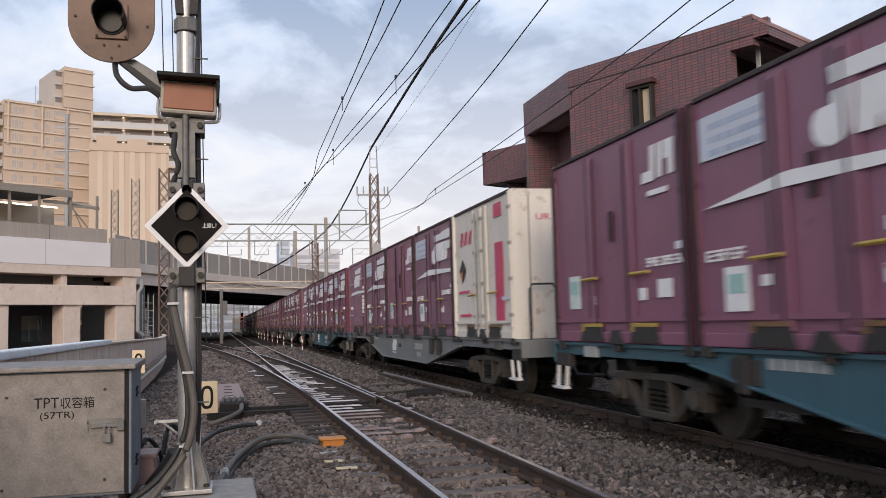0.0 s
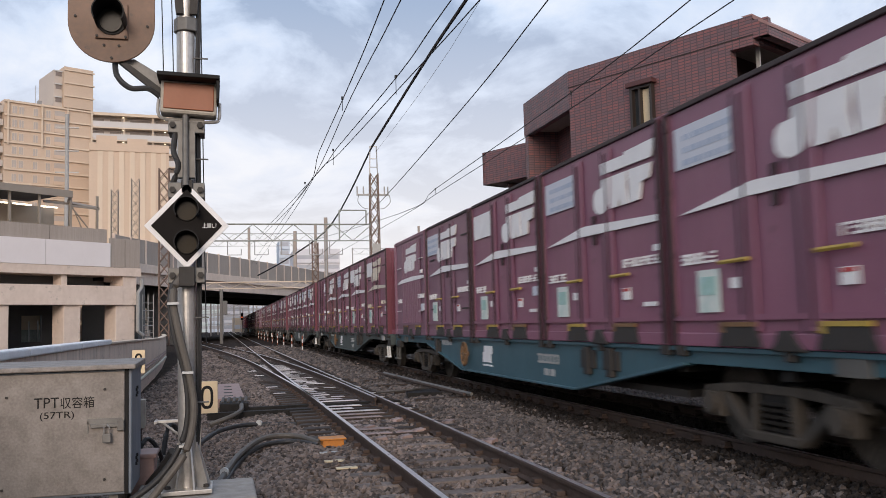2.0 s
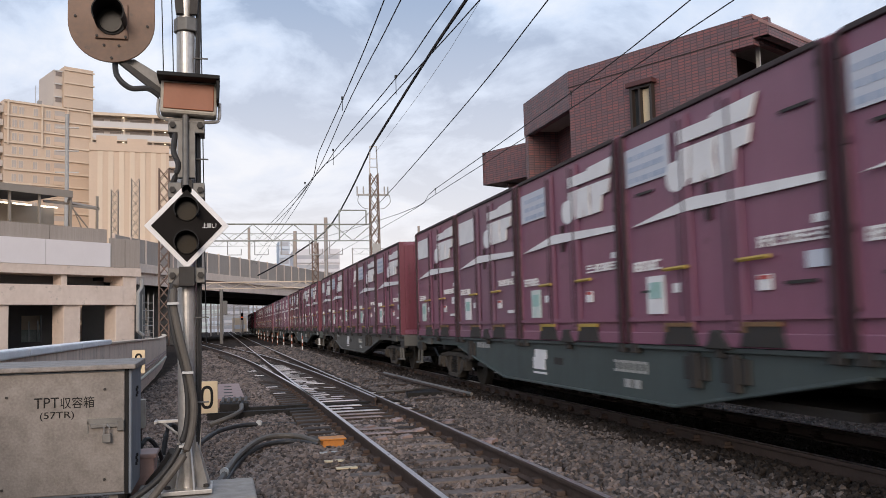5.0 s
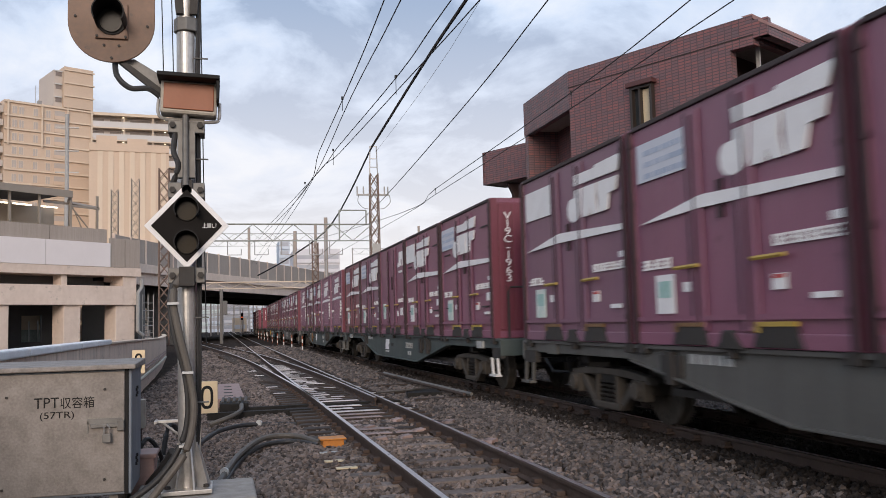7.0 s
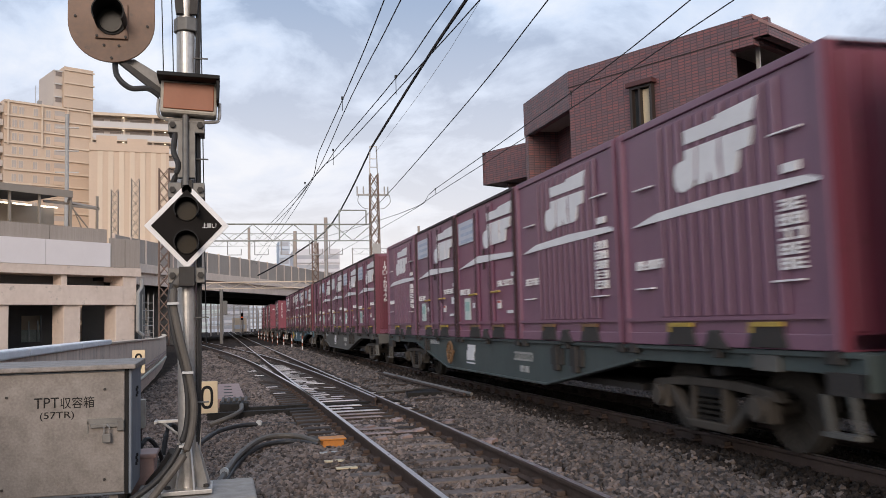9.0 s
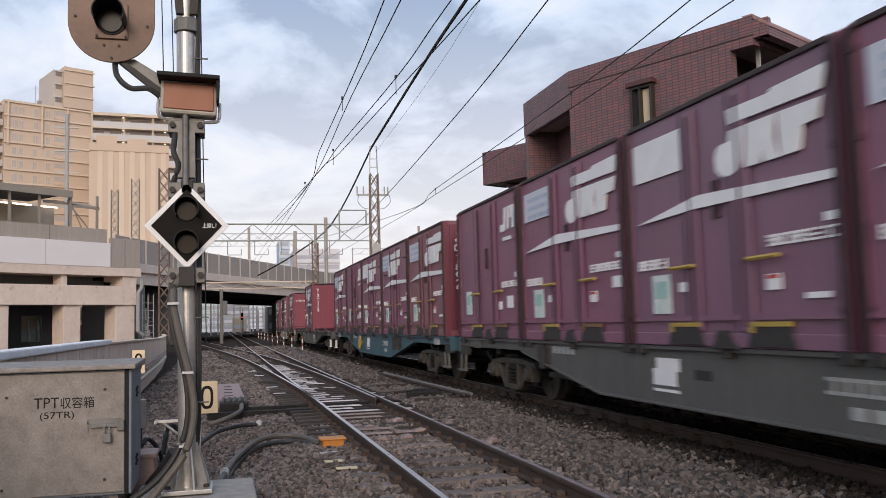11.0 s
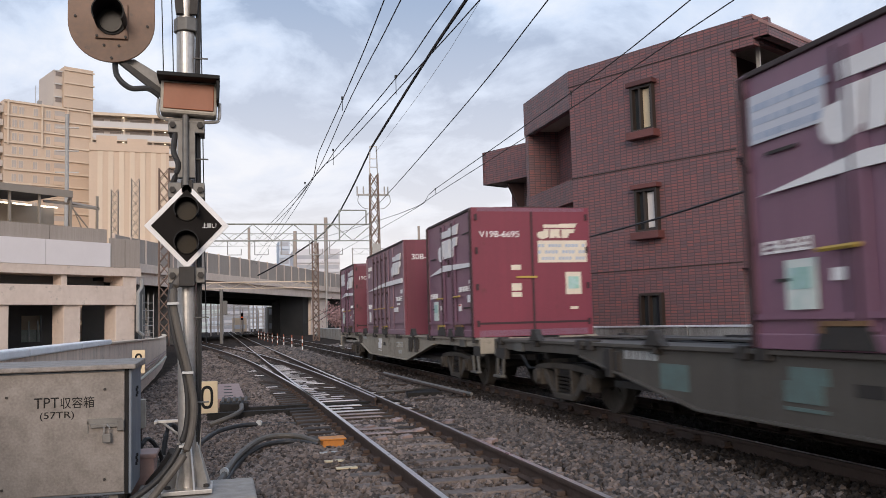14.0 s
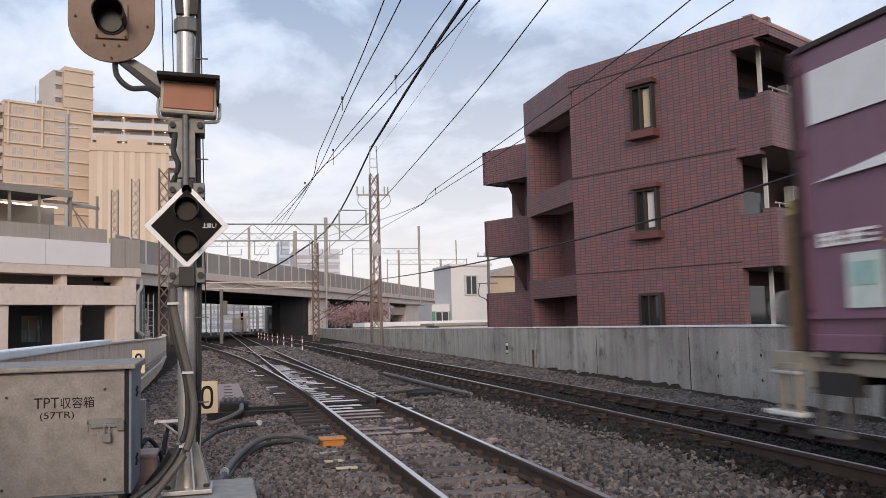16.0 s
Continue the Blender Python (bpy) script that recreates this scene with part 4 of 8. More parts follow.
def stroke_logo(bm, u, v, w, h, put):
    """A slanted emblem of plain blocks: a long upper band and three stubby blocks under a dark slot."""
    for block in (((0.16, 0.71), (0.94, 0.7), (1.0, 1.0), (0.56, 0.97), (0.54, 0.92), (0.15, 0.93)),
                  ((0.0, 0.28), (0.02, 0.4), (0.06, 0.46), (0.15, 0.47), (0.16, 0.62), (0.3, 0.62), (0.275, 0.14), (0.24, 0.03), (0.13, -0.03), (0.05, 0.02), (0.01, 0.12)),
                  ((0.325, 0.62), (0.575, 0.62), (0.555, 0.32), (0.585, 0.03), (0.475, 0.03), (0.45, 0.2), (0.43, 0.03), (0.3, 0.03)),
                  ((0.6, 0.62), (0.94, 0.61), (0.91, 0.36), (0.795, 0.34), (0.76, 0.04), (0.61, 0.03))):
        put(bm, [(u + a * w, v + b * h) for a, b in block])


def glyph(bm, rng, u0, u1, v0, v1, out=0.006, length=CL):
    """One illegible sign of small print: a few short strokes in its cell."""
    w, h = u1 - u0, v1 - v0
    for v in (0.0, rng.choice((0.38, 0.45)), 0.8):
        if rng.random() < 0.85:
            on_side(bm, u0 + rng.uniform(0, 0.25) * w, u1 - rng.uniform(0, 0.2) * w, v0 + v * h, v0 + (v + 0.2) * h, out, length)
    for u in (0.0, 0.74):
        if rng.random() < 0.65:
            on_side(bm, u0 + u * w, u0 + (u + 0.24) * w, v0, v1, out + 0.001, length)


def container_shell(t, paint, kind, length=CL, end_ribs=True):
    L = length
    core = bmn()
    box(core, -CW / 2 + 0.02, CW / 2 - 0.02, -L / 2 + 0.02, L / 2 - 0.02, 0.1, CH - 0.03)
    part("body", core, paint, t)
    posts = bmn()
    for sx in (-1, 1):
        for sy in (-1, 1):
            x, y = sx * (CW / 2 - 0.05), sy * (L / 2 - 0.05)
            box(posts, x - 0.05, x + 0.05, y - 0.05, y + 0.05, 0.0, CH)
    for z0, z1 in ((0.0, 0.14), (CH - 0.09, CH)):
        for sx in (-1, 1):
            x = sx * (CW / 2 - 0.04)
            if z0 < 1 or kind == "c":
                box(posts, x - 0.045, x + 0.045, -L / 2 + 0.1, L / 2 - 0.1, z0 + 0.002, z1 - 0.002)
            else:
                rail = bmn()
                box(rail, x - 0.05, x + 0.05, -L / 2 + 0.1, L / 2 - 0.1, z0 + 0.045, z1 + 0.006)
                part("top_rail", rail, M["roof"], t, "dark grimy top rail", bevel=0.008)
        for sy in (-1, 1):
            y = sy * (L / 2 - 0.04)
            box(posts, -CW / 2 + 0.1, CW / 2 - 0.1, y - 0.045, y + 0.045, z0 + 0.002, z1 - 0.002)
    part("corner_frame", posts, paint, t, bevel=0.01)
    roof = bmn()
    prism(roof, [(-CW / 2 + 0.03, CH - 0.06), (CW / 2 - 0.03, CH - 0.06), (CW / 2 - 0.05, CH + 0.0), (0, CH + 0.03), (-CW / 2 + 0.05, CH + 0.0)], "y", -L / 2 + 0.04, L / 2 - 0.04)
    part("roof", roof, M["roof"], t, "dark weathered roof edge")


def fork_pockets(t, centres, length=CL, w=0.5):
    for c in centres:
        key = ("fork_pocket", w)
        if key not in SHARED:
            bm = bmn()
            prism(bm, [(-w / 2 - 0.1, -0.1), (w / 2 + 0.1, -0.1), (w / 2 + 0.02, 0.085), (-w / 2 - 0.02, 0.085)], "x", -0.024, 0.006)
            SHARED[key] = finish("fork_pocket", bm, M["black_iron"], 0.006)
        p = tagged(piece("fork_pocket", SHARED[key], t, pose(-CW / 2, length / 2 - c, 0.115)), "dark fork pocket")
        worn = random.Random(len(bpy.data.objects)).random() < 0.55
        key = ("pocket_rim", w, worn)
        if key not in SHARED:
            bm = bmn()
            box(bm, -0.034, 0.006, -w / 2 - 0.03, w / 2 + 0.03, 0.086, 0.128)
            box(bm, -0.03, 0.006, w / 2 - 0.02, w / 2 + 0.05, 0.03, 0.086)
            SHARED[key] = finish("pocket_rim", bm, M["brake_brown"] if worn else M["yellow"])
        tagged(piece("pocket_rim", SHARED[key], p), "rusty pocket rim" if worn else "yellow pocket rim")


def markings(t, rng, paint, cream=False, panel=True, stripe=True, logo=True, green=True, old=False):
    white = M["cream_paint"] if cream else M["white_paint"]
    if stripe:
        w = bmn()
        side_poly(w, [(0.24, 1.35), (1.5, 1.385), (3.62, 1.36), (3.54, 1.435), (1.62, 1.515), (1.5, 1.51)], 0.02)
        part("stripe", w, white, t, "white painted tapering stripe")
    if logo:
        w = bmn()
        stroke_logo(w, 1.1 if old else 1.92, 1.63, 1.66, 0.66, lambda bm, pts: side_poly(bm, pts, 0.02))
        part("emblem", w, white, t, "white slanted emblem")
    # short rows of small illegible signs as bars
    w = bmn()
    for k in range(9):
        glyph(w, rng, 2.66 + 0.105 * k, 2.75 + 0.105 * k, 0.9, 1.0)
    for k in range(6):
        glyph(w, rng, 0.24 + 0.11 * k, 0.335 + 0.11 * k, 0.83, 0.94)
    on_side(w, 3.42, 3.6, 1.04, 1.11)
    tagged(part("small_print", w, white, t, "rows of small white print"), kind="stuff")
    if rng.random() < 0.7:
        bit("notice", t, white, 3.14, 3.44, 0.43, 0.48)
    if rng.random() < 0.6:
        bit("notice", t, M["white_paint"] if rng.random() < 0.5 else M["blue_panel"], 3.3, 3.6, 0.68, 0.82)
    n = bit("notice", t, M["white_paint"], 2.62, 2.82, 0.52, 0.66)
    bit("red_print", n, M["red_mark"], 2.64, 2.8, 0.615, 0.65, 0.009).matrix_basis = pose(-0.001, 0, 0.045)
    bit("notice", t, M["white_paint"], 1.12, 1.3, 0.56, 0.66)
    if panel:
        blue = rng.random() < 0.65 and panel != "plain"
        p = bit("sign_panel", t, M["blue_panel"] if blue else M["white_paint"], 0.15 if old else 0.22, 1.15 if old else 1.44, 1.83, 2.27, label="pale rectangular sign panel")
        if blue:
            q = bmn()
            for r_ in range(3):
                x = 0.1
                while x < 0.95:
                    d = rng.uniform(0.05, 0.16)
                    box(q, -0.009, 0.0, 0.54 - x - d, 0.54 - x, 0.1 - 0.13 * r_ - 0.03, 0.1 - 0.13 * r_ + 0.03)
                    x += d + rng.uniform(0.02, 0.06)
            tagged(part("panel_print", q, M["panel_blue"], p, "faded blue print"), kind="stuff")
    if green:
        g = bit("label_sheet", t, M["white_paint"] if rng.random() < 0.4 else M["label_mix"], 0.54, 0.93, 0.34, 0.76, label="pale green and white paper sheet")
        bit("label_picture", g, M["green_label"], 0.6, 0.87, 0.5, 0.68, 0.009).matrix_basis = pose(-0.001, 0, 0.05)


def door_gear(t, paint, ribs=((1.31, 1.55), (2.17, 2.44)), slots=True):
    for a, c in ribs:
        bit("door_post", t, paint, a, c, 0.16, CH - 0.1, 0.014, bevel=0.005)
    bit("corner_post", t, M["maroon_dark"], 0.02, 0.1, 0.02, CH - 0.03, 0.03)
    bit("corner_post", t, M["maroon_dark"], CL - 0.1, CL - 0.02, 0.02, CH - 0.03, 0.03)
    bit("bottom_rail", t, paint, 0.1, CL - 0.1, 0.26, 0.31, 0.02)
    for a, c in ribs:
        bit("door_seal", t, M["maroon_dark"], a - 0.035, a - 0.005, 0.16, CH - 0.1, 0.012)
    for u in (1.43, 2.3):
        bar("lock_bar", t, M["maroon_dark"], u, 0.2, u, CH - 0.15, 0.012, 0.024)
    for v in (0.32, 0.95, 1.62, 2.3):
        for u in (0.07, CL - 0.07):
            bit("hinge", t, M["maroon_dark"], u - 0.045, u + 0.045, v - 0.03, v + 0.03, 0.035)
    bit("lock_case", t, M["maroon_dark"], 1.82, 1.92, 1.25, 1.62, 0.012)
    if slots:
        for u, v in ((3.05, 2.02), (0.35, 1.7), (3.0, 0.56), (0.4, 0.58)):
            bit("vent_slot", t, M["black_iron"], u, u + 0.42, v, v + 0.028, 0.008)
    for u in (1.02, 2.4):
        h = bar("door_handle", t, M["yellow"], u, 0.81, u + 0.46, 0.815, 0.022, 0.045, label="yellow locking handle")


def front_end(t, paint, text="", vertical=True, ribs=True, logo=False, doors=False):
    """The end wall that leads: ribs, serial number, signs."""
    L = CL
    if ribs:
        e = bmn()
        on_front(e, 0.0, CW, 0.0, CH, 0.005)
        part("end_wall", e, paint, t)
        n = 9
        for k in range(n):
            u = 0.18 + (CW - 0.36) * k / (n - 1)
            key = ("end_wall_rib", paint.name)
            if key not in SHARED:
                b = bmn()
                box(b, -0.05, 0.05, -0.03, 0.004, 0.15, CH - 0.1)
                SHARED[key] = finish("end_wall_rib", b, paint, 0.012)
            piece("end_wall_rib", SHARED[key], t, pose(-CW / 2 + u, -L / 2, 0))
    else:
        e = bmn()
        on_front(e, 0.0, CW, 0.0, CH, 0.005)
        part("end_wall", e, paint, t)
    if doors:
        b = bmn()
        on_front(b, 1.2, 1.24, 0.1, CH - 0.08, 0.02)
        for v in (0.2, 0.9, 1.6, 2.25):
            for u in (0.06, CW - 0.1):
                on_front(b, u, u + 0.05, v, v + 0.12, 0.04)
        on_front(b, 0.1, CW - 0.1, 0.24, 0.28, 0.012)
        tagged(part("end_door_seam", b, M["maroon_dark"], t), kind="stuff")
        y = bmn()
        on_front(y, 0.88, 1.3, 1.12, 1.16, 0.035)
        part("end_door_handle", y, M["yellow"], t, "yellow end door handle")
        for a, b_, c, d in ((0.78, 0.98, 1.28, 1.38), (0.78, 0.98, 0.88, 1.02), (0.78, 0.98, 0.76, 0.85), (1.9, 2.23, 0.79, 1.23), (1.98, 2.14, 0.5, 0.55)):
            w = bmn()
            on_front(w, a, b_, c, d)
            part("label_sheet", w, M["cream_paint"], t)
        if doors == "sign":
            w = bmn()
            on_front(w, 1.34, 2.37, 1.42, 1.85)
            part("notice_board", w, M["cream_paint"], t, "cream notice board with rows of small signs")
            k = bmn()
            for r in range(3):
                for c in range(14):
                    if (c * 7 + r * 3) % 5:
                        on_front(k, 1.35 + 0.071 * c, 1.4 + 0.071 * c, 1.47 + 0.125 * r, 1.53 + 0.125 * r, 0.009)
            tagged(part("small_print", k, M["panel_blue"], t), kind="stuff")
            g = bmn()
            on_front(g, 1.95, 2.18, 0.9, 1.14, 0.009)
            part("green_emblem", g, M["green_label"], t)
    out = 0.034 if ribs else 0.008
    if logo:
        w = bmn()
        stroke_logo(w, 1.34, 1.89, 0.84, 0.3, lambda bm, pts: prism(bm, [(-CW / 2 + u, v) for u, v in pts], "y", -L / 2 - out, -L / 2 + 0.004))
        part("end_emblem", w, M["cream_paint"], t)
    if text:
        if vertical:
            for k, ch in enumerate(text):
                lettering(ch, 0.185, M["white_paint"], "serial_letter", t, pose(-CW / 2 + 0.3, -L / 2 - out, 2.12 - 0.14 * k), "CENTER", thick=0.004, squeeze=1.3)
        else:
            lettering(text, 0.17, M["white_paint"], "serial_letters", t, pose(-CW / 2 + 0.15, -L / 2 - out, 1.92), thick=0.004, squeeze=1.08)


def container_a(name_rng, paint="maroon", **kw):
    rng = random.Random(name_rng)
    t = thing("freight_container", {"maroon": "maroon twelve-foot steel freight container with white stripe and emblem",
                                    "maroon_dull": "brownish maroon steel freight container with white stripe and emblem",
                                    "maroon_purple": "purple-maroon steel freight container with white stripe and emblem"}[paint], "container", "freight containers on the train")
    front = dict(kw.pop("front", None) or {})
    end_paint = front.pop("paint", "maroon_end")
    container_shell(t, M[paint], "a")
    old = name_rng in (14, 17, 18, 20, 22, 23, 32, 33, 48, 49, 51, 52, 60)
    door_gear(t, M[paint], slots=old)
    fork_pockets(t, (1.23, 2.66))
    markings(t, rng, paint, old=old, **kw)
    front_end(t, M[end_paint], **front)
    return t


def container_b(name_rng):
    rng = random.Random(name_rng)
    t = thing("freight_container", "plain maroon steel freight container with small white emblem and no stripe", "container", "freight containers on the train")
    container_shell(t, M["maroon"], "b")
    door_gear(t, M["maroon"], ribs=((1.2, 1.34), (2.3, 2.46)), slots=False)
    fork_pockets(t, (1.23, 2.66))
    w = bmn()
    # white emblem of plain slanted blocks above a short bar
    side_poly(w, [(2.73, 1.82), (3.01, 1.82), (3.05, 2.22), (2.95, 2.22), (2.93, 1.94), (2.75, 1.94)])
    side_poly(w, [(3.09, 1.84), (3.19, 1.84), (3.21, 2.22), (3.11, 2.22)])
    side_poly(w, [(3.33, 1.84), (3.45, 1.84), (3.47, 2.22), (3.26, 2.22), (3.24, 2.02), (3.34, 2.02)])
    on_side(w, 2.85, 3.29, 1.66, 1.72)
    part("emblem", w, M["white_paint"], t, "small white emblem")
    w = bmn()
    rng = random.Random(name_rng)
    for k in range(8):
        glyph(w, rng, 2.74 + 0.11 * k, 2.83 + 0.11 * k, 0.87, 0.97)
    on_side(w, 3.42, 3.6, 1.02, 1.1)
    tagged(part("small_print", w, M["white_paint"], t, "rows of small white print"), kind="stuff")
    for u0, u1, v0, v1 in ((1.2, 1.36, 0.48, 0.6), (2.55, 2.72, 0.5, 0.64), (3.0, 3.3, 0.52, 0.72)):
        bit("notice", t, M["white_paint"], u0, u1, v0, v1)
    g = bit("label_sheet", t, M["label_mix"], 0.52, 0.86, 0.44, 0.88, label="pale green and white paper sheet")
    bit("label_picture", g, M["green_label"], 0.6, 0.84, 0.5, 0.68, 0.009).matrix_basis = pose(-0.001, 0, 0.06)
    front_end(t, M["maroon_end"], text="")
    return t


def container_c(name_rng, serial="", stack=True):
    rng = random.Random(name_rng)
    t = thing("freight_container", "purple-maroon freight container with corrugated sides and central emblem", "container", "freight containers on the train")
    P = M["maroon_purple"]
    container_shell(t, P, "c")
    for k in range(11):
        u = 0.95 + 0.205 * k
        bit("side_corrugation", t, P, u - 0.065, u + 0.065, 0.3, CH - 0.14, 0.018, bevel=0.014)
    bit("corner_post", t, P, 0.03, 0.1, 0.02, CH - 0.03, 0.03)
    bit("corner_post", t, P, CL - 0.1, CL - 0.03, 0.02, CH - 0.03, 0.03)
    bit("bottom_rail", t, P, 0.1, CL - 0.1, 0.26, 0.3, 0.02)
    fork_pockets(t, (1.28, 2.75), w=0.4)
    white = M["white_paint"]
    out = lambda bm, pts: side_poly(bm, pts, 0.023)
    w = bmn()
    stroke_logo(w, 1.3, 1.6, 1.5, 0.66, out)
    part("emblem", w, white, t, "pale slanted emblem")
    w = bmn()
    out(w, [(0.3, 1.34), (1.5, 1.355), (3.66, 1.37), (3.4, 1.44), (2.2, 1.47), (0.9, 1.44)])
    part("stripe", w, white, t, "pale painted stripe")
    w = bmn()
    for k in range(5):
        if stack:
            glyph(w, rng, 3.02, 3.15, 0.68 + 0.125 * k, 0.78 + 0.125 * k, 0.022)
            glyph(w, rng, 3.2, 3.34, 0.68 + 0.125 * k, 0.78 + 0.125 * k, 0.022)
        else:
            glyph(w, rng, 2.8 + 0.14 * k, 2.91 + 0.14 * k, 0.9, 1.0, 0.022)
        glyph(w, rng, 0.36 + 0.13 * k, 0.46 + 0.13 * k, 0.84, 0.94, 0.02)
    on_side(w, 3.1, 3.32, 1.5, 1.58, 0.024)
    tagged(part("small_print", w, white, t, "rows of small pale print"), kind="stuff")
    if not stack:
        bit("notice", t, M["blue_panel"], 3.2, 3.5, 0.6, 0.76, 0.032)
    for u, v in ((0.35, 0.62), (0.4, 1.75), (2.9, 0.58), (2.95, 1.85)):
        bit("lashing_rail", t, white, u, u + 0.4, v, v + 0.016, 0.034)
    front_end(t, M["maroon_end"], text=serial)
    return t


def container_white():
    t = thing("freight_container", "ivory refrigerated freight container with pink stripe and rust stains", "container", "freight containers on the train")
    P = M["ivory"]
    container_shell(t, P, "w")
    for u in (1.5, 1.98, 2.3):
        bit("door_post", t, P, u - 0.03, u + 0.03, 0.16, CH - 0.1, 0.03, bevel=0.006)
    bit("bottom_rail", t, P, 0.1, CL - 0.1, 0.26, 0.31, 0.02)
    bit("corner_post", t, P, 0.03, 0.1, 0.02, CH - 0.03, 0.03)
    bit("corner_post", t, P, CL - 0.1, CL - 0.03, 0.02, CH - 0.03, 0.03)
    for u in (1.6, 1.9, 2.2):
        bar("lock_bar", t, M["white_plate"], u, 0.2, u, CH - 0.15, 0.014, 0.03)
    for u in (1.55, 2.0, CL - 0.07):
        for v in (0.4, 1.0, 1.6, 2.2):
            bit("hinge", t, M["concrete_grey"], u - 0.05, u + 0.05, v - 0.03, v + 0.03, 0.04)
    for u in (1.18, 2.45):
        bar("door_handle", t, M["yellow"], u, 0.8, u + 0.45, 0.81, 0.022, 0.045, label="yellow locking handle")
    fork_pockets(t, (1.23, 2.66))
    bit("pink_stripe", t, M["pink"], 2.76, 3.18, 0.31, 1.67, label="broad pink upright stripe")
    bit("pink_square", t, M["pink"], 2.74, 3.14, 2.12, 2.36)
    bit("notice", t, M["concrete_grey"], 3.5, 3.66, 0.9, 1.05)
    p = bmn()
    # plain slanted emblem strokes
    for k in range(3):
        side_poly(p, [(0.5 + 0.3 * k, 1.8), (0.6 + 0.3 * k, 1.8), (0.72 + 0.3 * k, 2.06), (0.62 + 0.3 * k, 2.06)])
    for k in range(4):
        on_side(p, 0.36 + 0.2 * k, 0.5 + 0.2 * k, 0.86, 0.91)
        on_side(p, 0.4 + 0.2 * k, 0.56 + 0.2 * k, 0.4, 0.45)
    tagged(part("pink_sign", p, M["pink"], t), kind="stuff")
    d = bmn()
    side_poly(d, [(0.42, 1.3), (0.62, 1.07), (0.85, 1.3), (0.66, 1.53)])
    mark = part("diamond_mark", d, M["black_iron"], t, "dark diamond mark with a gold quarter")
    d = bmn()
    side_poly(d, [(0.45, 1.28), (0.63, 1.09), (0.64, 1.3)], 0.011)
    part("gold_quarter", d, M["orange"], mark)
    w = bmn()
    for k in range(5):
        on_side(w, 3.1 + 0.1 * k, 3.18 + 0.1 * k, 0.66, 0.72, 0.01)
    tagged(part("pale_print", w, M["blue_panel"], t), kind="stuff")
    front_end(t, P, ribs=False)
    k = bmn()
    on_front(k, 0.3, 0.315, 0.1, CH - 0.1, 0.01)
    part("end_seam", k, M["mortar"], t)
    lettering("UR19A", 0.15, M["pink"], "serial_letters", t, pose(-CW / 2 + 0.42, -CL / 2 - 0.008, 1.98), squeeze=1.4)
    return t


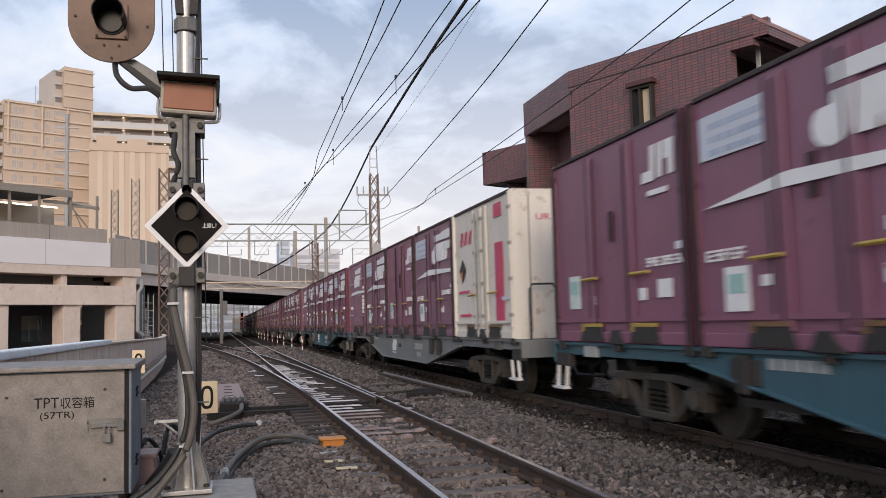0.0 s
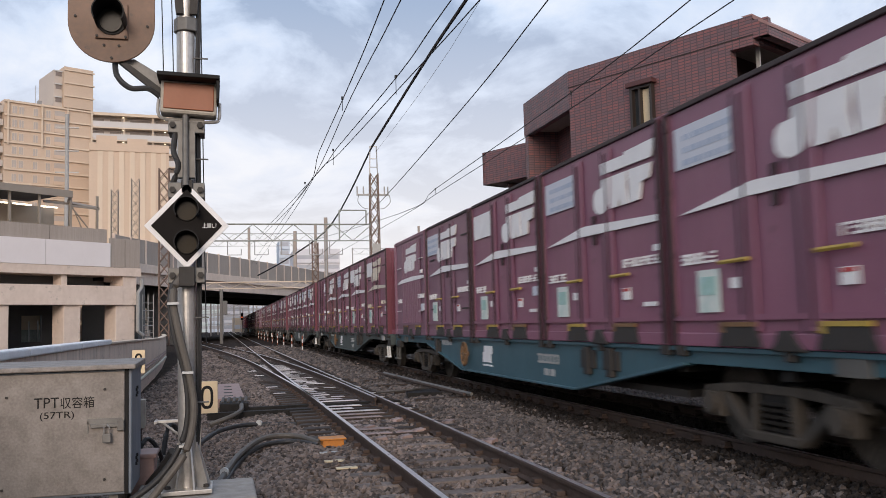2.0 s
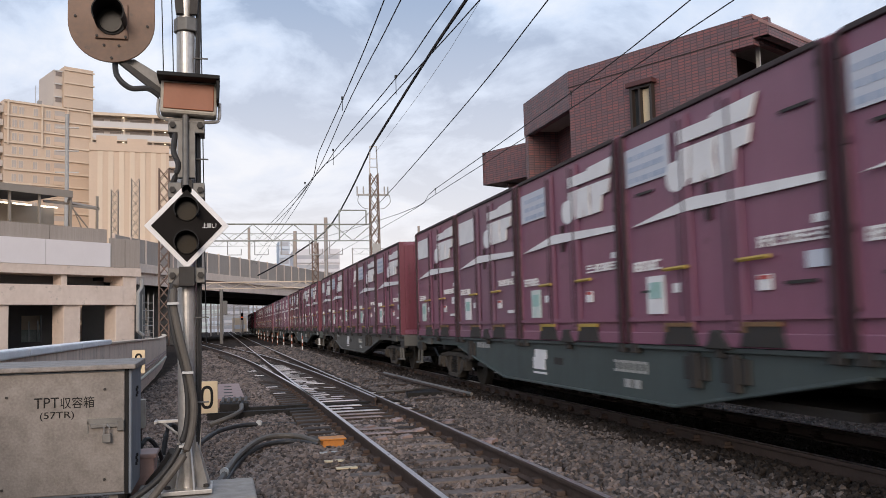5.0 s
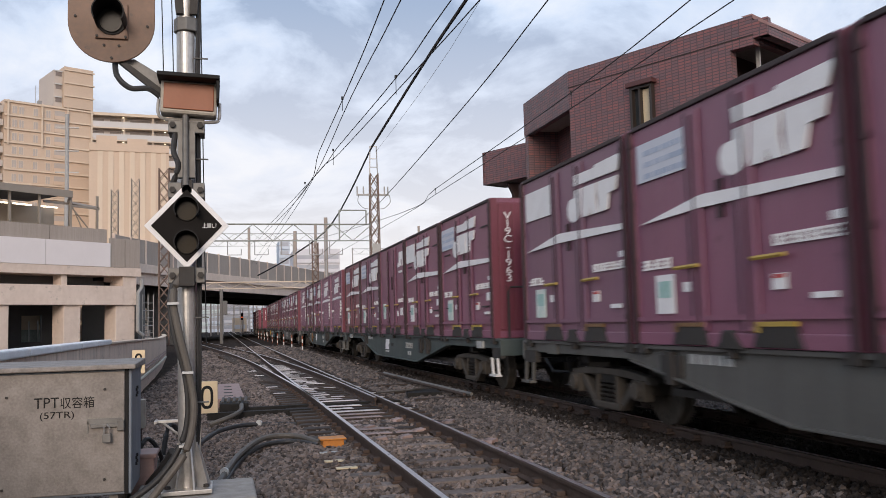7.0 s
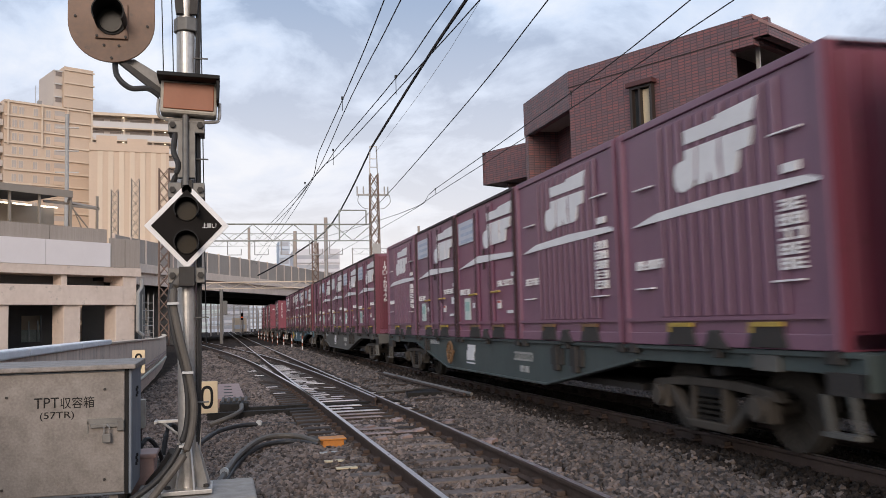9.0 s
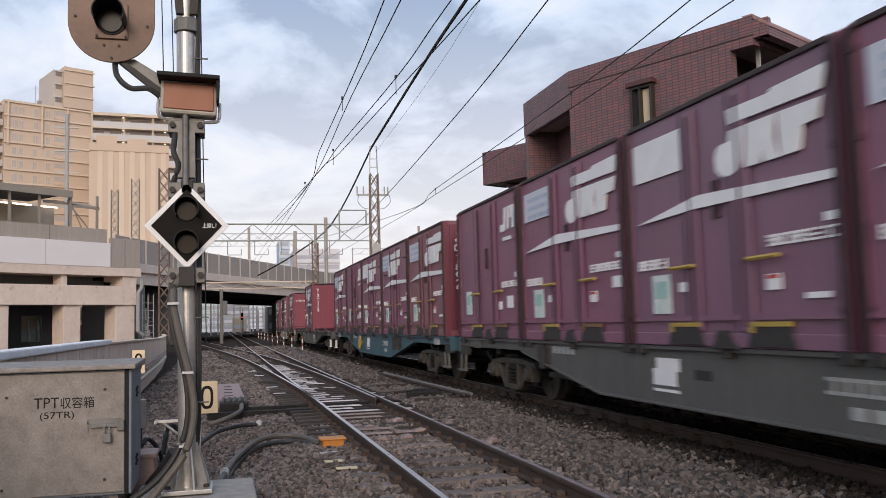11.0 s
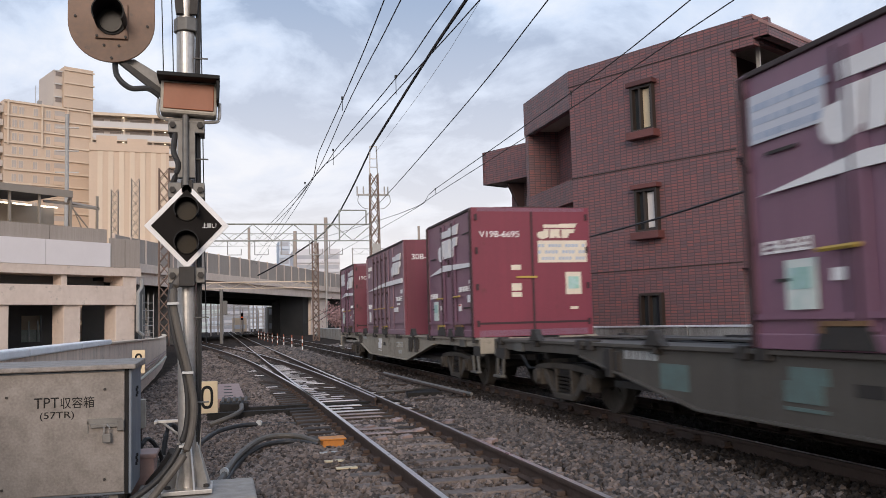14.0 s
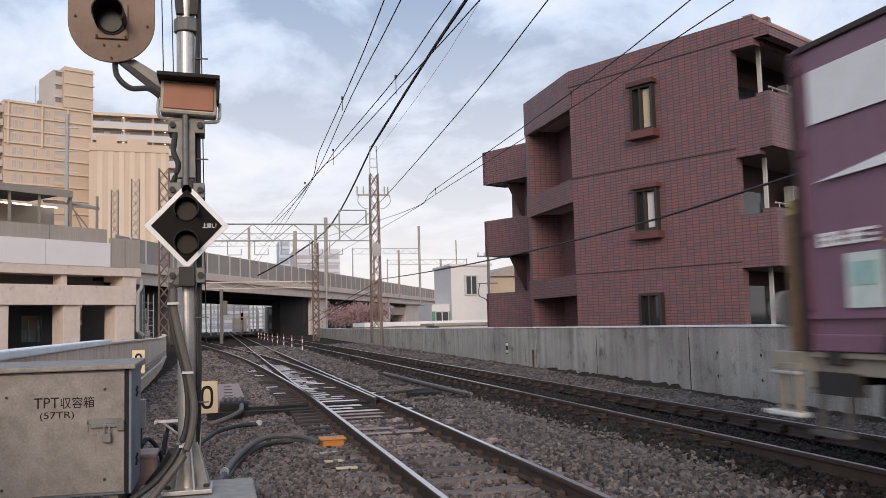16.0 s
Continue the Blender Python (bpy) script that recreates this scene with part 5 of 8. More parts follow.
def container_20ft():
    L = 6.0
    t = thing("freight_container", "dusty purple twenty-foot freight container with wide white stripe", "container", "freight containers on the train")
    P = M["maroon_dusty"]
    container_shell(t, P, "l", L)
    for u in (0.06, 1.15, 1.85, 2.5, 3.15, 3.8, 4.5, L - 0.06):
        bit("door_post", t, P, u - 0.05, u + 0.05, 0.16, CH - 0.08, 0.022, L, bevel=0.006)
    bit("bottom_rail", t, P, 0.1, L - 0.1, 0.3, 0.36, 0.02, L)
    for u in (1.45, 2.15, 2.8, 3.5):
        bar("lock_bar", t, M["maroon_dark"], u, 0.3, u, CH - 0.15, 0.018, 0.035, L)
        for v in (0.45, 1.2, 2.2):
            bit("hinge", t, M["maroon_dark"], u - 0.06, u + 0.06, v - 0.03, v + 0.03, 0.045, L)
    fork_pockets(t, (1.4, 1.75, 2.9, 3.3), L, 0.3)
    for u in (1.5, 2.2, 2.9, 4.2):
        bar("door_handle", t, M["yellow"], u, 0.75, u + 0.35, 0.75, 0.02, 0.045, L, "yellow locking handle")
    put = lambda bm, pts: side_poly(bm, pts, 0.028, L)
    w = bmn()
    put(w, [(0.2, 1.34), (2.5, 1.37), (5.85, 1.38), (5.8, 1.5), (3.6, 1.5), (2.4, 1.46)])
    part("stripe", w, M["white_paint"], t, "white painted tapering stripe")
    w = bmn()
    stroke_logo(w, 4.35, 1.62, 1.3, 0.56, put)
    part("emblem", w, M["white_paint"], t, "white slanted emblem")
    w = bmn()
    rng = random.Random(20)
    for k in range(7):
        glyph(w, rng, 4.86 + 0.12 * k, 4.96 + 0.12 * k, 0.91, 1.02, 0.008, L)
    for k in range(5):
        glyph(w, rng, 0.25 + 0.13 * k, 0.36 + 0.13 * k, 0.78, 0.92, 0.008, L)
    for k in range(9):
        glyph(w, rng, 0.3 + 0.12 * k, 0.4 + 0.12 * k, 2.0, 2.12, 0.008, L)
    for k in range(2):
        glyph(w, rng, 0.34 + 0.14 * k, 0.46 + 0.14 * k, 1.78, 1.92, 0.008, L)
    tagged(part("small_print", w, M["white_paint"], t), kind="stuff")
    for u0, u1, v0, v1 in ((4.5, 5.1, 0.62, 0.74), (5.0, 5.35, 0.8, 0.85), (5.5, 5.75, 1.1, 1.2), (0.45, 0.68, 0.34, 0.68)):
        bit("notice", t, M["white_paint"], u0, u1, v0, v1, 0.008, L)
    # leading end with two locking bars
    for u in (1.06, 1.4, 0.09):
        e = bmn()
        on_front(e, u - 0.03, u + 0.03, 0.15, CH - 0.08, 0.04, L)
        part("end_lock_bar", e, M["maroon_end"], t)
    e = bmn()
    on_front(e, 0.0, CW, 0.0, CH, 0.006, L)
    part("end_door", e, M["maroon_end"], t, "dark red end doors")
    for a in (0.8, 1.45):
        y = bmn()
        on_front(y, a, a + 0.33, 0.9, 0.94, 0.05, L)
        part("end_door_handle", y, M["yellow"], t, "yellow handle")
    w = bmn()
    stroke_logo(w, 1.34, 1.9, 0.84, 0.29, lambda bm, pts: prism(bm, [(-CW / 2 + u, v) for u, v in pts], "y", -L / 2 - 0.045, -L / 2 + 0.004))
    part("end_emblem", w, M["white_paint"], t)
    lettering("30B-35", 0.21, M["white_paint"], "serial_letters", t, pose(-CW / 2 + 0.2, -L / 2 - 0.012, 1.98), squeeze=1.05)
    return t


# -- wagon --
def wheel_mesh():
    bm = bmn()
    prof = [(-0.065, 0.12), (-0.065, 0.36), (-0.07, 0.37), (-0.07, 0.43), (0.05, 0.43), (0.06, 0.455), (0.075, 0.455), (0.075, 0.37), (0.03, 0.34), (0.03, 0.12)]
    n = 28
    rings = [[bm.verts.new((px, pr * math.cos(2 * math.pi * k / n), pr * math.sin(2 * math.pi * k / n))) for px, pr in prof] for k in range(n)]
    for k in range(n):
        A, B = rings[k], rings[(k + 1) % n]
        for j in range(len(prof)):
            bm.faces.new((A[j], A[(j + 1) % len(prof)], B[(j + 1) % len(prof)], B[j]))
    return bm


def build_bogie(parent, y, paint):
    b = bmn()
    box(b, -0.95, 0.95, -0.2, 0.2, 0.46, 0.66)
    bogie = part("bogie", b, M["bogie"], parent, "grimy cast two-axle bogie", bevel=0.015)
    bogie.matrix_basis = pose(0, y, 0)
    # cast side frames that dip to the spring nest
    for sx in (-1, 1):
        b = bmn()
        lo, hi = sx * 0.9 - 0.07, sx * 0.9 + 0.07
        prism(b, [(-1.2, 0.5), (-1.12, 0.6), (-0.5, 0.66), (0.5, 0.66), (1.12, 0.6), (1.2, 0.5), (0.7, 0.55), (0.3, 0.57), (-0.3, 0.57), (-0.7, 0.55)], "x", lo, hi)
        prism(b, [(-0.38, 0.13), (0.38, 0.13), (0.44, 0.22), (-0.44, 0.22)], "x", lo - 0.02, hi + 0.02)
        for q in (-1, 1):
            prism(b, [(q * 0.4, 0.13), (q * 0.9, 0.5), (q * 0.76, 0.56), (q * 0.33, 0.22)], "x", lo + 0.004, hi - 0.004)
            prism(b, [(q * 0.27, 0.2), (q * 0.35, 0.2), (q * 0.32, 0.58), (q * 0.25, 0.58)], "x", lo - 0.008, hi + 0.008)
        part("side_frame", b, M["frame_dust"], bogie, bevel=0.015)
        for k in (-0.16, 0.0, 0.16):
            if "spring" not in SHARED:
                b = bmn()
                for q in range(5):
                    rod(b, (0, 0, 0.058 * q), (0, 0, 0.058 * q + 0.03), 0.05, 10)
                SHARED["spring"] = finish("coil_spring", b, M["bogie"])
            piece("coil_spring", SHARED["spring"], bogie, pose(sx * 0.93, k, 0.24))
    for dy in (-0.95, 0.95):
        for sx in (-1, 1):
            b = bmn()
            box(b, sx * 0.94 - 0.07, sx * 0.94 + 0.07, dy - 0.15, dy + 0.15, 0.3, 0.55)
            rod(b, (sx * 0.94, dy, 0.43), (sx * 1.06, dy, 0.43), 0.11, 12)
            part("axle_box", b, M["frame_dust"], bogie, bevel=0.012)
        b = bmn()
        for sx in (-1, 1):
            box(b, sx * 0.6 - 0.04, sx * 0.6 + 0.04, dy * 0.46 - 0.03, dy * 0.46 + 0.03, 0.25, 0.55)
        part("brake_shoe", b, M["bogie"], bogie)
        w = piece("wheelset", WHEELSET["mesh"], bogie, pose(0, dy, 0.43))
        WHEELS.append(w)


def make_wheelset_mesh():
    bm = bmn()
    rod(bm, (-0.98, 0, 0), (0.98, 0, 0), 0.075, 12)
    for sx in (-1, 1):
        wb = wheel_mesh()
        me = bpy.data.meshes.new("tmp")
        if sx > 0:
            bmesh.ops.scale(wb, vec=(-1, 1, 1), verts=wb.verts)
        bmesh.ops.translate(wb, vec=(sx * 0.56, 0, 0), verts=wb.verts)
        wb.to_mesh(me)
        wb.free()
        bm.from_mesh(me)
        bpy.data.meshes.remove(me)
    # two balance marks so that the turning shows
    for sx in (-1, 1):
        for a in (0, math.pi):
            box(bm, sx * 0.63 - 0.012, sx * 0.63 + 0.012, -0.05 + 0.24 * math.cos(a), 0.05 + 0.24 * math.cos(a), -0.05, 0.05)
    return finish("wheelset", bm, M["wheel_dust"])


WHEELSET = {}


def make_wagon(paint, label, brake="yellow", white_steps="", rails="", seed=1):
    """A 20.4 m flat container wagon with fish-bellied sills; the leading end lies at -y."""
    rng = random.Random(seed)
    t = thing("container_wagon", label, "wagon", "flat wagons of the train")
    P = M[paint]
    F = 19.1 / 2
    for sx in (-1, 1):
        b = bmn()
        x0, x1 = sorted((sx * 1.15, sx * 1.07))
        out = [(-F, 1.0), (F, 1.0), (F, 0.82), (5.85, 0.82), (2.9, 0.36), (-2.9, 0.36), (-5.85, 0.82), (-F, 0.82)]
        prism(b, out, "x", x0, x1)
        sill = part("side_sill", b, P, t, bevel=0.01)
        b = bmn()
        x0, x1 = sorted((sx * 1.2, sx * 1.06))
        box(b, x0, x1, -F, F, 0.955, 1.002)
        prism(b, [(-2.9, 0.34), (2.9, 0.34), (2.9, 0.37), (-2.9, 0.37)], "x", x0, x1)
        for a, c in (((2.9, 0.34), (5.85, 0.80)), ((-5.85, 0.80), (-2.9, 0.34))):
            prism(b, [a, c, (c[0], c[1] + 0.03), (a[0], a[1] + 0.03)], "x", x0, x1)
        part("sill_flange", b, P, t, bevel=0.006)
    b = bmn()
    for y in (-F + 0.1, -7.4, -5.6, -3.8, -1.9, 0, 1.9, 3.8, 5.6, 7.4, F - 0.1):
        box(b, -1.08, 1.08, y - 0.09, y + 0.09, 0.72, 0.98)
    box(b, -0.25, 0.25, -F, F, 0.55, 0.97)
    tagged(part("cross_frame", b, M["bogie"], t), kind="stuff")
    for sx in (-1, 1):
        b = bmn()
        box(b, sx * 0.8 - 0.3, sx * 0.8 + 0.3, -F, F, 0.97, 0.995)
        part("deck_plate", b, P, t)
    # twist locks and brackets along the edge
    if "lash" not in SHARED:
        b = bmn()
        box(b, -0.08, 0.08, -0.09, 0.09, 0.9, 1.03)
        SHARED["lash"] = finish("lashing_block", b, M["black_iron"], 0.01)
        b = bmn()
        box(b, -1.19, -1.1, -0.22, 0.22, 0.66, 0.9)
        box(b, -1.22, -1.12, -0.08, 0.08, 0.58, 0.94)
        SHARED["brk"] = finish("underframe_bracket", b, M["black_iron"], 0.01)
    for k in range(5):
        for dy in (-1.72, 1.72):
            for sx in (-1, 1):
                piece("lashing_block", SHARED["lash"], t, pose(sx * 1.14, -2 * PITCH + k * PITCH + dy, 0))
    # tie-down gear under the middle of each container
    if "tie" not in SHARED:
        b = bmn()
        prism(b, [(-0.24, 0.99), (0.24, 0.99), (0.15, 1.07), (0.11, 1.17), (-0.06, 1.17), (-0.13, 1.08)], "x", -1.255, -1.15)
        box(b, -1.235, -1.17, -0.04, 0.06, 0.9, 1.12)
        SHARED["tie"] = finish("tie_down_gear", b, M["black_iron"], 0.012)
    for k in range(5):
        piece("tie_down_gear", SHARED["tie"], t, pose(0, -2 * PITCH + k * PITCH - 0.1, 0))
    for y in (-3.35, -4.05, 4.9):
        piece("underframe_bracket", SHARED["brk"], t, pose(0, y, 0))
    for sy in (-1, 1):
        build_bogie(t, sy * 7.0, P)
        b = bmn()
        box(b, -0.12, 0.12, min(sy * F, sy * 10.0), max(sy * F, sy * 10.0), 0.75, 0.95)
        box(b, -0.17, 0.17, sy * 10.06 - 0.14, sy * 10.06 + 0.14, 0.68, 1.02)
        part("coupler", b, M["bogie"], t, bevel=0.02)
        b = bmn()
        box(b, -1.19, 1.19, min(sy * F, sy * (F + 0.08)), max(sy * F, sy * (F + 0.08)), 0.7, 0.99)
        part("end_beam", b, P, t, bevel=0.01)
        b = bmn()
        tube(b, [(-0.4, sy * 9.62, 0.7), (-0.3, sy * 9.8, 0.42), (0.1, sy * 10.0, 0.38)], 0.03, 6)
        part("brake_hose", b, M["rubber"], t)
    # white steps and handrails at the ends
    for sy in (-1, 1):
        b = bmn()
        y0, y1 = sy * 9.18, sy * 9.5
        for y in (y0, y1):
            prism(b, [(y - 0.025, 0.36), (y + 0.025, 0.36), (y + 0.025 - 0.06 * sy, 0.66), (y - 0.025 - 0.06 * sy, 0.66)], "x", -1.21, -1.17)
        box(b, -1.26, -1.15, min(y0, y1) - 0.03, max(y0, y1) + 0.03, 0.34, 0.375)
        bmesh.ops.remove_doubles(b, verts=b.verts, dist=0.001)
        bright = ("f" if sy < 0 else "r") in white_steps
        part("step", b, M["bright_white"] if bright else M["wagon_grey"], t, "white painted shunter's step" if bright else "grey shunter's step")
        b = bmn()
        box(b, -1.19, -1.1, min(y0, y1) - 0.12, max(y0, y1) + 0.03, 0.66, 0.84)
        part("step_hanger", b, M["black_iron"], t)
        b = bmn()
        box(b, -1.19, -1.15, sy * 8.35 - 0.19, sy * 8.35 + 0.19, 0.81, 0.96)
        part("address_plate", b, M["wagon_grey"] if seed % 3 else M["white_plate"], t, "dirty plate")
        if ("f" if sy < 0 else "r") not in rails:
            continue
        b = bmn()
        tube(b, [(-1.0, sy * 9.58, 1.0), (-1.0, sy * 9.58, 1.82), (-0.95, sy * 9.58, 1.9), (-0.6, sy * 9.58, 1.9), (-0.55, sy * 9.58, 1.82), (-0.55, sy * 9.58, 1.0)], 0.02, 6)
        part("handrail", b, M["yellow"] if "y" in rails else M["black_iron"], t)
    # lettering rows as bars
    b = bmn()
    for k in range(6):
        y = -1.45 - 0.15 * k
        box(b, -1.157, -1.14, y - 0.055, y + 0.055, 0.66, 0.69)
        box(b, -1.157, -1.14, y - 0.055, y + 0.055, 0.77, 0.8)
        box(b, -1.158, -1.14, y - 0.055, y - 0.02, 0.66, 0.8)
    for k in range(2):
        box(b, -1.157, -1.14, -1.75 - 0.24 * k - 0.08, -1.75 - 0.24 * k + 0.08, 0.48, 0.58)
    for k in range(5):
        box(b, -1.157, -1.14, 4.5 - 0.17 * k - 0.06, 4.5 - 0.17 * k + 0.06, 0.82, 0.92)
    tagged(part("white_lettering_bar", b, M["white_plate"], t), kind="stuff")
    b = bmn()
    prism(b, [(1.5, 0.56), (1.0, 0.56), (1.0, 0.72), (0.92, 0.72), (0.92, 0.86), (1.42, 0.86), (1.42, 0.74), (1.5, 0.74)], "x", -1.158, -1.14)
    part("notice_plate", b, M["teal" if paint == "wagon_dirty" else "white_paint"], t, "painted notice area")
    b = bmn()
    box(b, -1.158, -1.14, 0.95, 1.5, 0.49, 0.52)
    part("notice_line", b, M["teal" if paint == "wagon_dirty" else "white_paint"], t)
    if paint == "wagon_dirty":
        for y0, y1, z0, z1 in ((-2.4, -1.3, 0.44, 0.84), (3.1, 3.7, 0.52, 0.8)):
            b = bmn()
            box(b, -1.154, -1.14, y0, y1, z0, z1)
            part("stencil_plate", b, M["teal"], t, "faded teal stencil plate")
    if brake:
        b = bmn()
        n = 20
        ring = [(-1.24, 2.5 + 0.2 * math.cos(2 * math.pi * k / n), 0.68 + 0.22 * math.sin(2 * math.pi * k / n)) for k in range(n + 1)]
        tube(b, ring, 0.024, 6)
        for a in range(4):
            w = math.pi * a / 4
            rod(b, (-1.24, 2.5 - 0.2 * math.cos(w), 0.68 - 0.22 * math.sin(w)), (-1.24, 2.5 + 0.2 * math.cos(w), 0.68 + 0.22 * math.sin(w)), 0.014, 6)
        rod(b, (-1.25, 2.5, 0.68), (-1.12, 2.5, 0.68), 0.05, 8)
        part("handbrake_wheel", b, M["yellow"] if brake == "yellow" else M["brake_brown"], t, "handbrake wheel on the side sill")
    else:
        b = bmn()
        box(b, -1.156, -1.14, 0.3, 0.62, 0.66, 0.76)
        part("sill_slot", b, M["black_iron"], t, "dark slot in the sill")
    # air tank and brake gear slung between the bogies
    b = bmn()
    rod(b, (-0.55, -1.6, 0.52), (-0.55, 1.2, 0.52), 0.19, 14)
    part("air_tank", b, M["bogie"], t)
    b = bmn()
    box(b, -0.9, 0.9, -5.4, 5.4, 0.42, 0.5)
    part("brake_gear", b, M["black_iron"], t)
    return t


def tail_platform(w):
    """Open end platform of the last wagon with posts, a step and a tail disc."""
    def put(name, mt, x0, x1, y0, y1, z0, z1, label=""):
        b = bmn()
        box(b, x0, x1, y0, y1, z0, z1)
        return part(name, b, M[mt], w, label, bevel=0.01)
    put("end_platform", "wagon_beige", -1.2, 1.2, 9.66, 10.1, 0.84, 1.0, "rusty beige end platform")
    put("end_post", "brake_brown", -1.2, -1.08, 9.66, 9.8, 1.0, 2.15, "rusty brown end post")
    put("brake_stand", "yellow", -1.05, -0.97, 9.86, 9.95, 1.0, 2.3, "yellow handbrake stand")
    for y in (9.72, 9.92):
        put("step_leg", "wagon_beige", -1.21, -1.17, y, y + 0.09, 0.48, 0.9)
    put("step_board", "bright_white", -1.26, -1.1, 9.7, 10.15, 0.45, 0.49, "white painted step board")
    put("step_rail", "white_plate", -1.24, -1.18, 9.7, 10.05, 0.8, 0.83)
    b = bmn()
    disc(b, (-0.98, 1.36), 0.16, 10.1, 10.14, 20)
    part("tail_disc", b, M["white_plate"], w, "round pale tail disc")


def train():
    WHEELSET["mesh"] = make_wheelset_mesh()
    grey, green, blue, beige = ("grey flat container wagon with fish-bellied sill", "green-grey flat container wagon with fish-bellied sill",
                                "blue flat container wagon with fish-bellied sill", "dusty beige-grey flat container wagon with fish-bellied sill")
    A, B, C = container_a, container_b, container_c
    V = lambda s: {"front": {"text": s, "paint": "maroon_end"}}
    # front of the first slot, wagon paint, brake wheel, then the load from the leading end
    rows = [
        (-7.15, "wagon_blue", blue, None, [A(1), A(2), A(3), A(4), B(5)]),
        (13.5, "wagon_pale", "pale blue-grey flat container wagon with fish-bellied sill", None, [container_white(), A(6, "maroon_purple"), B(7), A(8, "maroon_purple"), C(10)]),
        (33.25, "wagon_blue", blue, "brown", [A(11), A(12), A(13), A(14, "maroon_purple"), C(16, stack=False)]),
        (53.3, "wagon_green", green, "brown", [A(17, cream=True, **V("V19C-7574")), A(18), A(19), A(20, "maroon_dull", panel=False, green=False), B(21)]),
        (73.45, "wagon_green", green, None, [A(22, **V("V19C-2107")), A(23), A(24), A(25, "maroon_purple"), A(26)]),
        (94.3, "wagon_grey", grey, None, [A(27), A(28, "maroon_purple"), B(29), A(30), A(31, "maroon_purple")]),
        (114.7, "wagon_green", green, None, [A(32, **V("V19C-1963")), A(33), B(34), A(35, "maroon_purple"), A(36, "maroon_dull")]),
        (134.45, "wagon_green", green, "brown", [C(41), C(38), A(39), A(40, "maroon_purple"), C(37)]),
        (155.35, "wagon_grey", grey, None, [A(42, **V("19D-60446")), A(43), A(44, "maroon_purple"), A(45), B(46)]),
        (175.3, "wagon_blue", blue, "yellow", [A(47, "maroon_dull", **V("19D-18646")), A(48), A(49), B(50), A(51)]),
        (195.9, "wagon_dirty", "grimy dark grey flat container wagon with fish-bellied sill", None, [None, None, A(52, "maroon_purple", front={"text": "V19C-7169", "logo": True, "paint": "maroon_red"}), None, None]),
    ]
    RAILS = ["", "f", "ry", "", "fy", "", "f", "", "", "ry", ""]
    STEPS = ["r", "f", "", "f", "f", "", "f", "", "", "r", "f"]
    for k, (s, paint, label, brake, load) in enumerate(rows):
        w = make_wagon(paint, label, brake, STEPS[k], RAILS[k], seed=k)
        MOVING.append((w, s + 2.5 * PITCH - 0.03, TRAIN_X, 0.0))
        for j, c in enumerate(load):
            if c:
                MOVING.append((c, s + j * PITCH + CL / 2, TRAIN_X, 1.005))
    w = make_wagon("wagon_beige", beige, None, seed=50)
    tail_platform(w)
    MOVING.append((w, 216.0 + 9.4, TRAIN_X, 0.0))
    for c, s in ((container_a(60, "maroon_purple", panel=False, front={"text": "V19B-6695", "vertical": False, "ribs": False, "logo": True, "doors": "sign", "paint": "maroon_red"}), 216.05 + CL / 2),
                 (container_20ft(), 222.45 + 3.0),
                 (container_a(61, "maroon_purple", panel="plain", front={"text": "19G-9508", "paint": "maroon_end", "vertical": False, "ribs": False, "logo": True, "doors": True}), 231.3 + CL / 2)):
        MOVING.append((c, s, TRAIN_X, 1.005))


train()


# ---- signal post and trackside boxes ----
def ring_y(bm, c, r0, r1, y0, y1, n=28, a0=0.0, a1=2 * math.pi):
    """Part of a ring or hood round an axis along y."""
    m = [a0 + (a1 - a0) * k / n for k in range(n + 1)]
    for p, q in zip(m, m[1:]):
        prism(bm, [(c[0] + r0 * math.cos(p), c[1] + r0 * math.sin(p)), (c[0] + r1 * math.cos(p), c[1] + r1 * math.sin(p)),
                   (c[0] + r1 * math.cos(q), c[1] + r1 * math.sin(q)), (c[0] + r0 * math.cos(q), c[1] + r0 * math.sin(q))], "y", y0, y1)
    bmesh.ops.remove_doubles(bm, verts=bm.verts, dist=0.0005)


def bolt_mesh():
    bm = bmn()
    prism(bm, [(0.014 * math.cos(math.pi * k / 3), 0.014 * math.sin(math.pi * k / 3)) for k in range(6)], "y", -0.014, 0.0)
    return finish("bolt", bm, M["black_iron"])


BOLT = bolt_mesh()


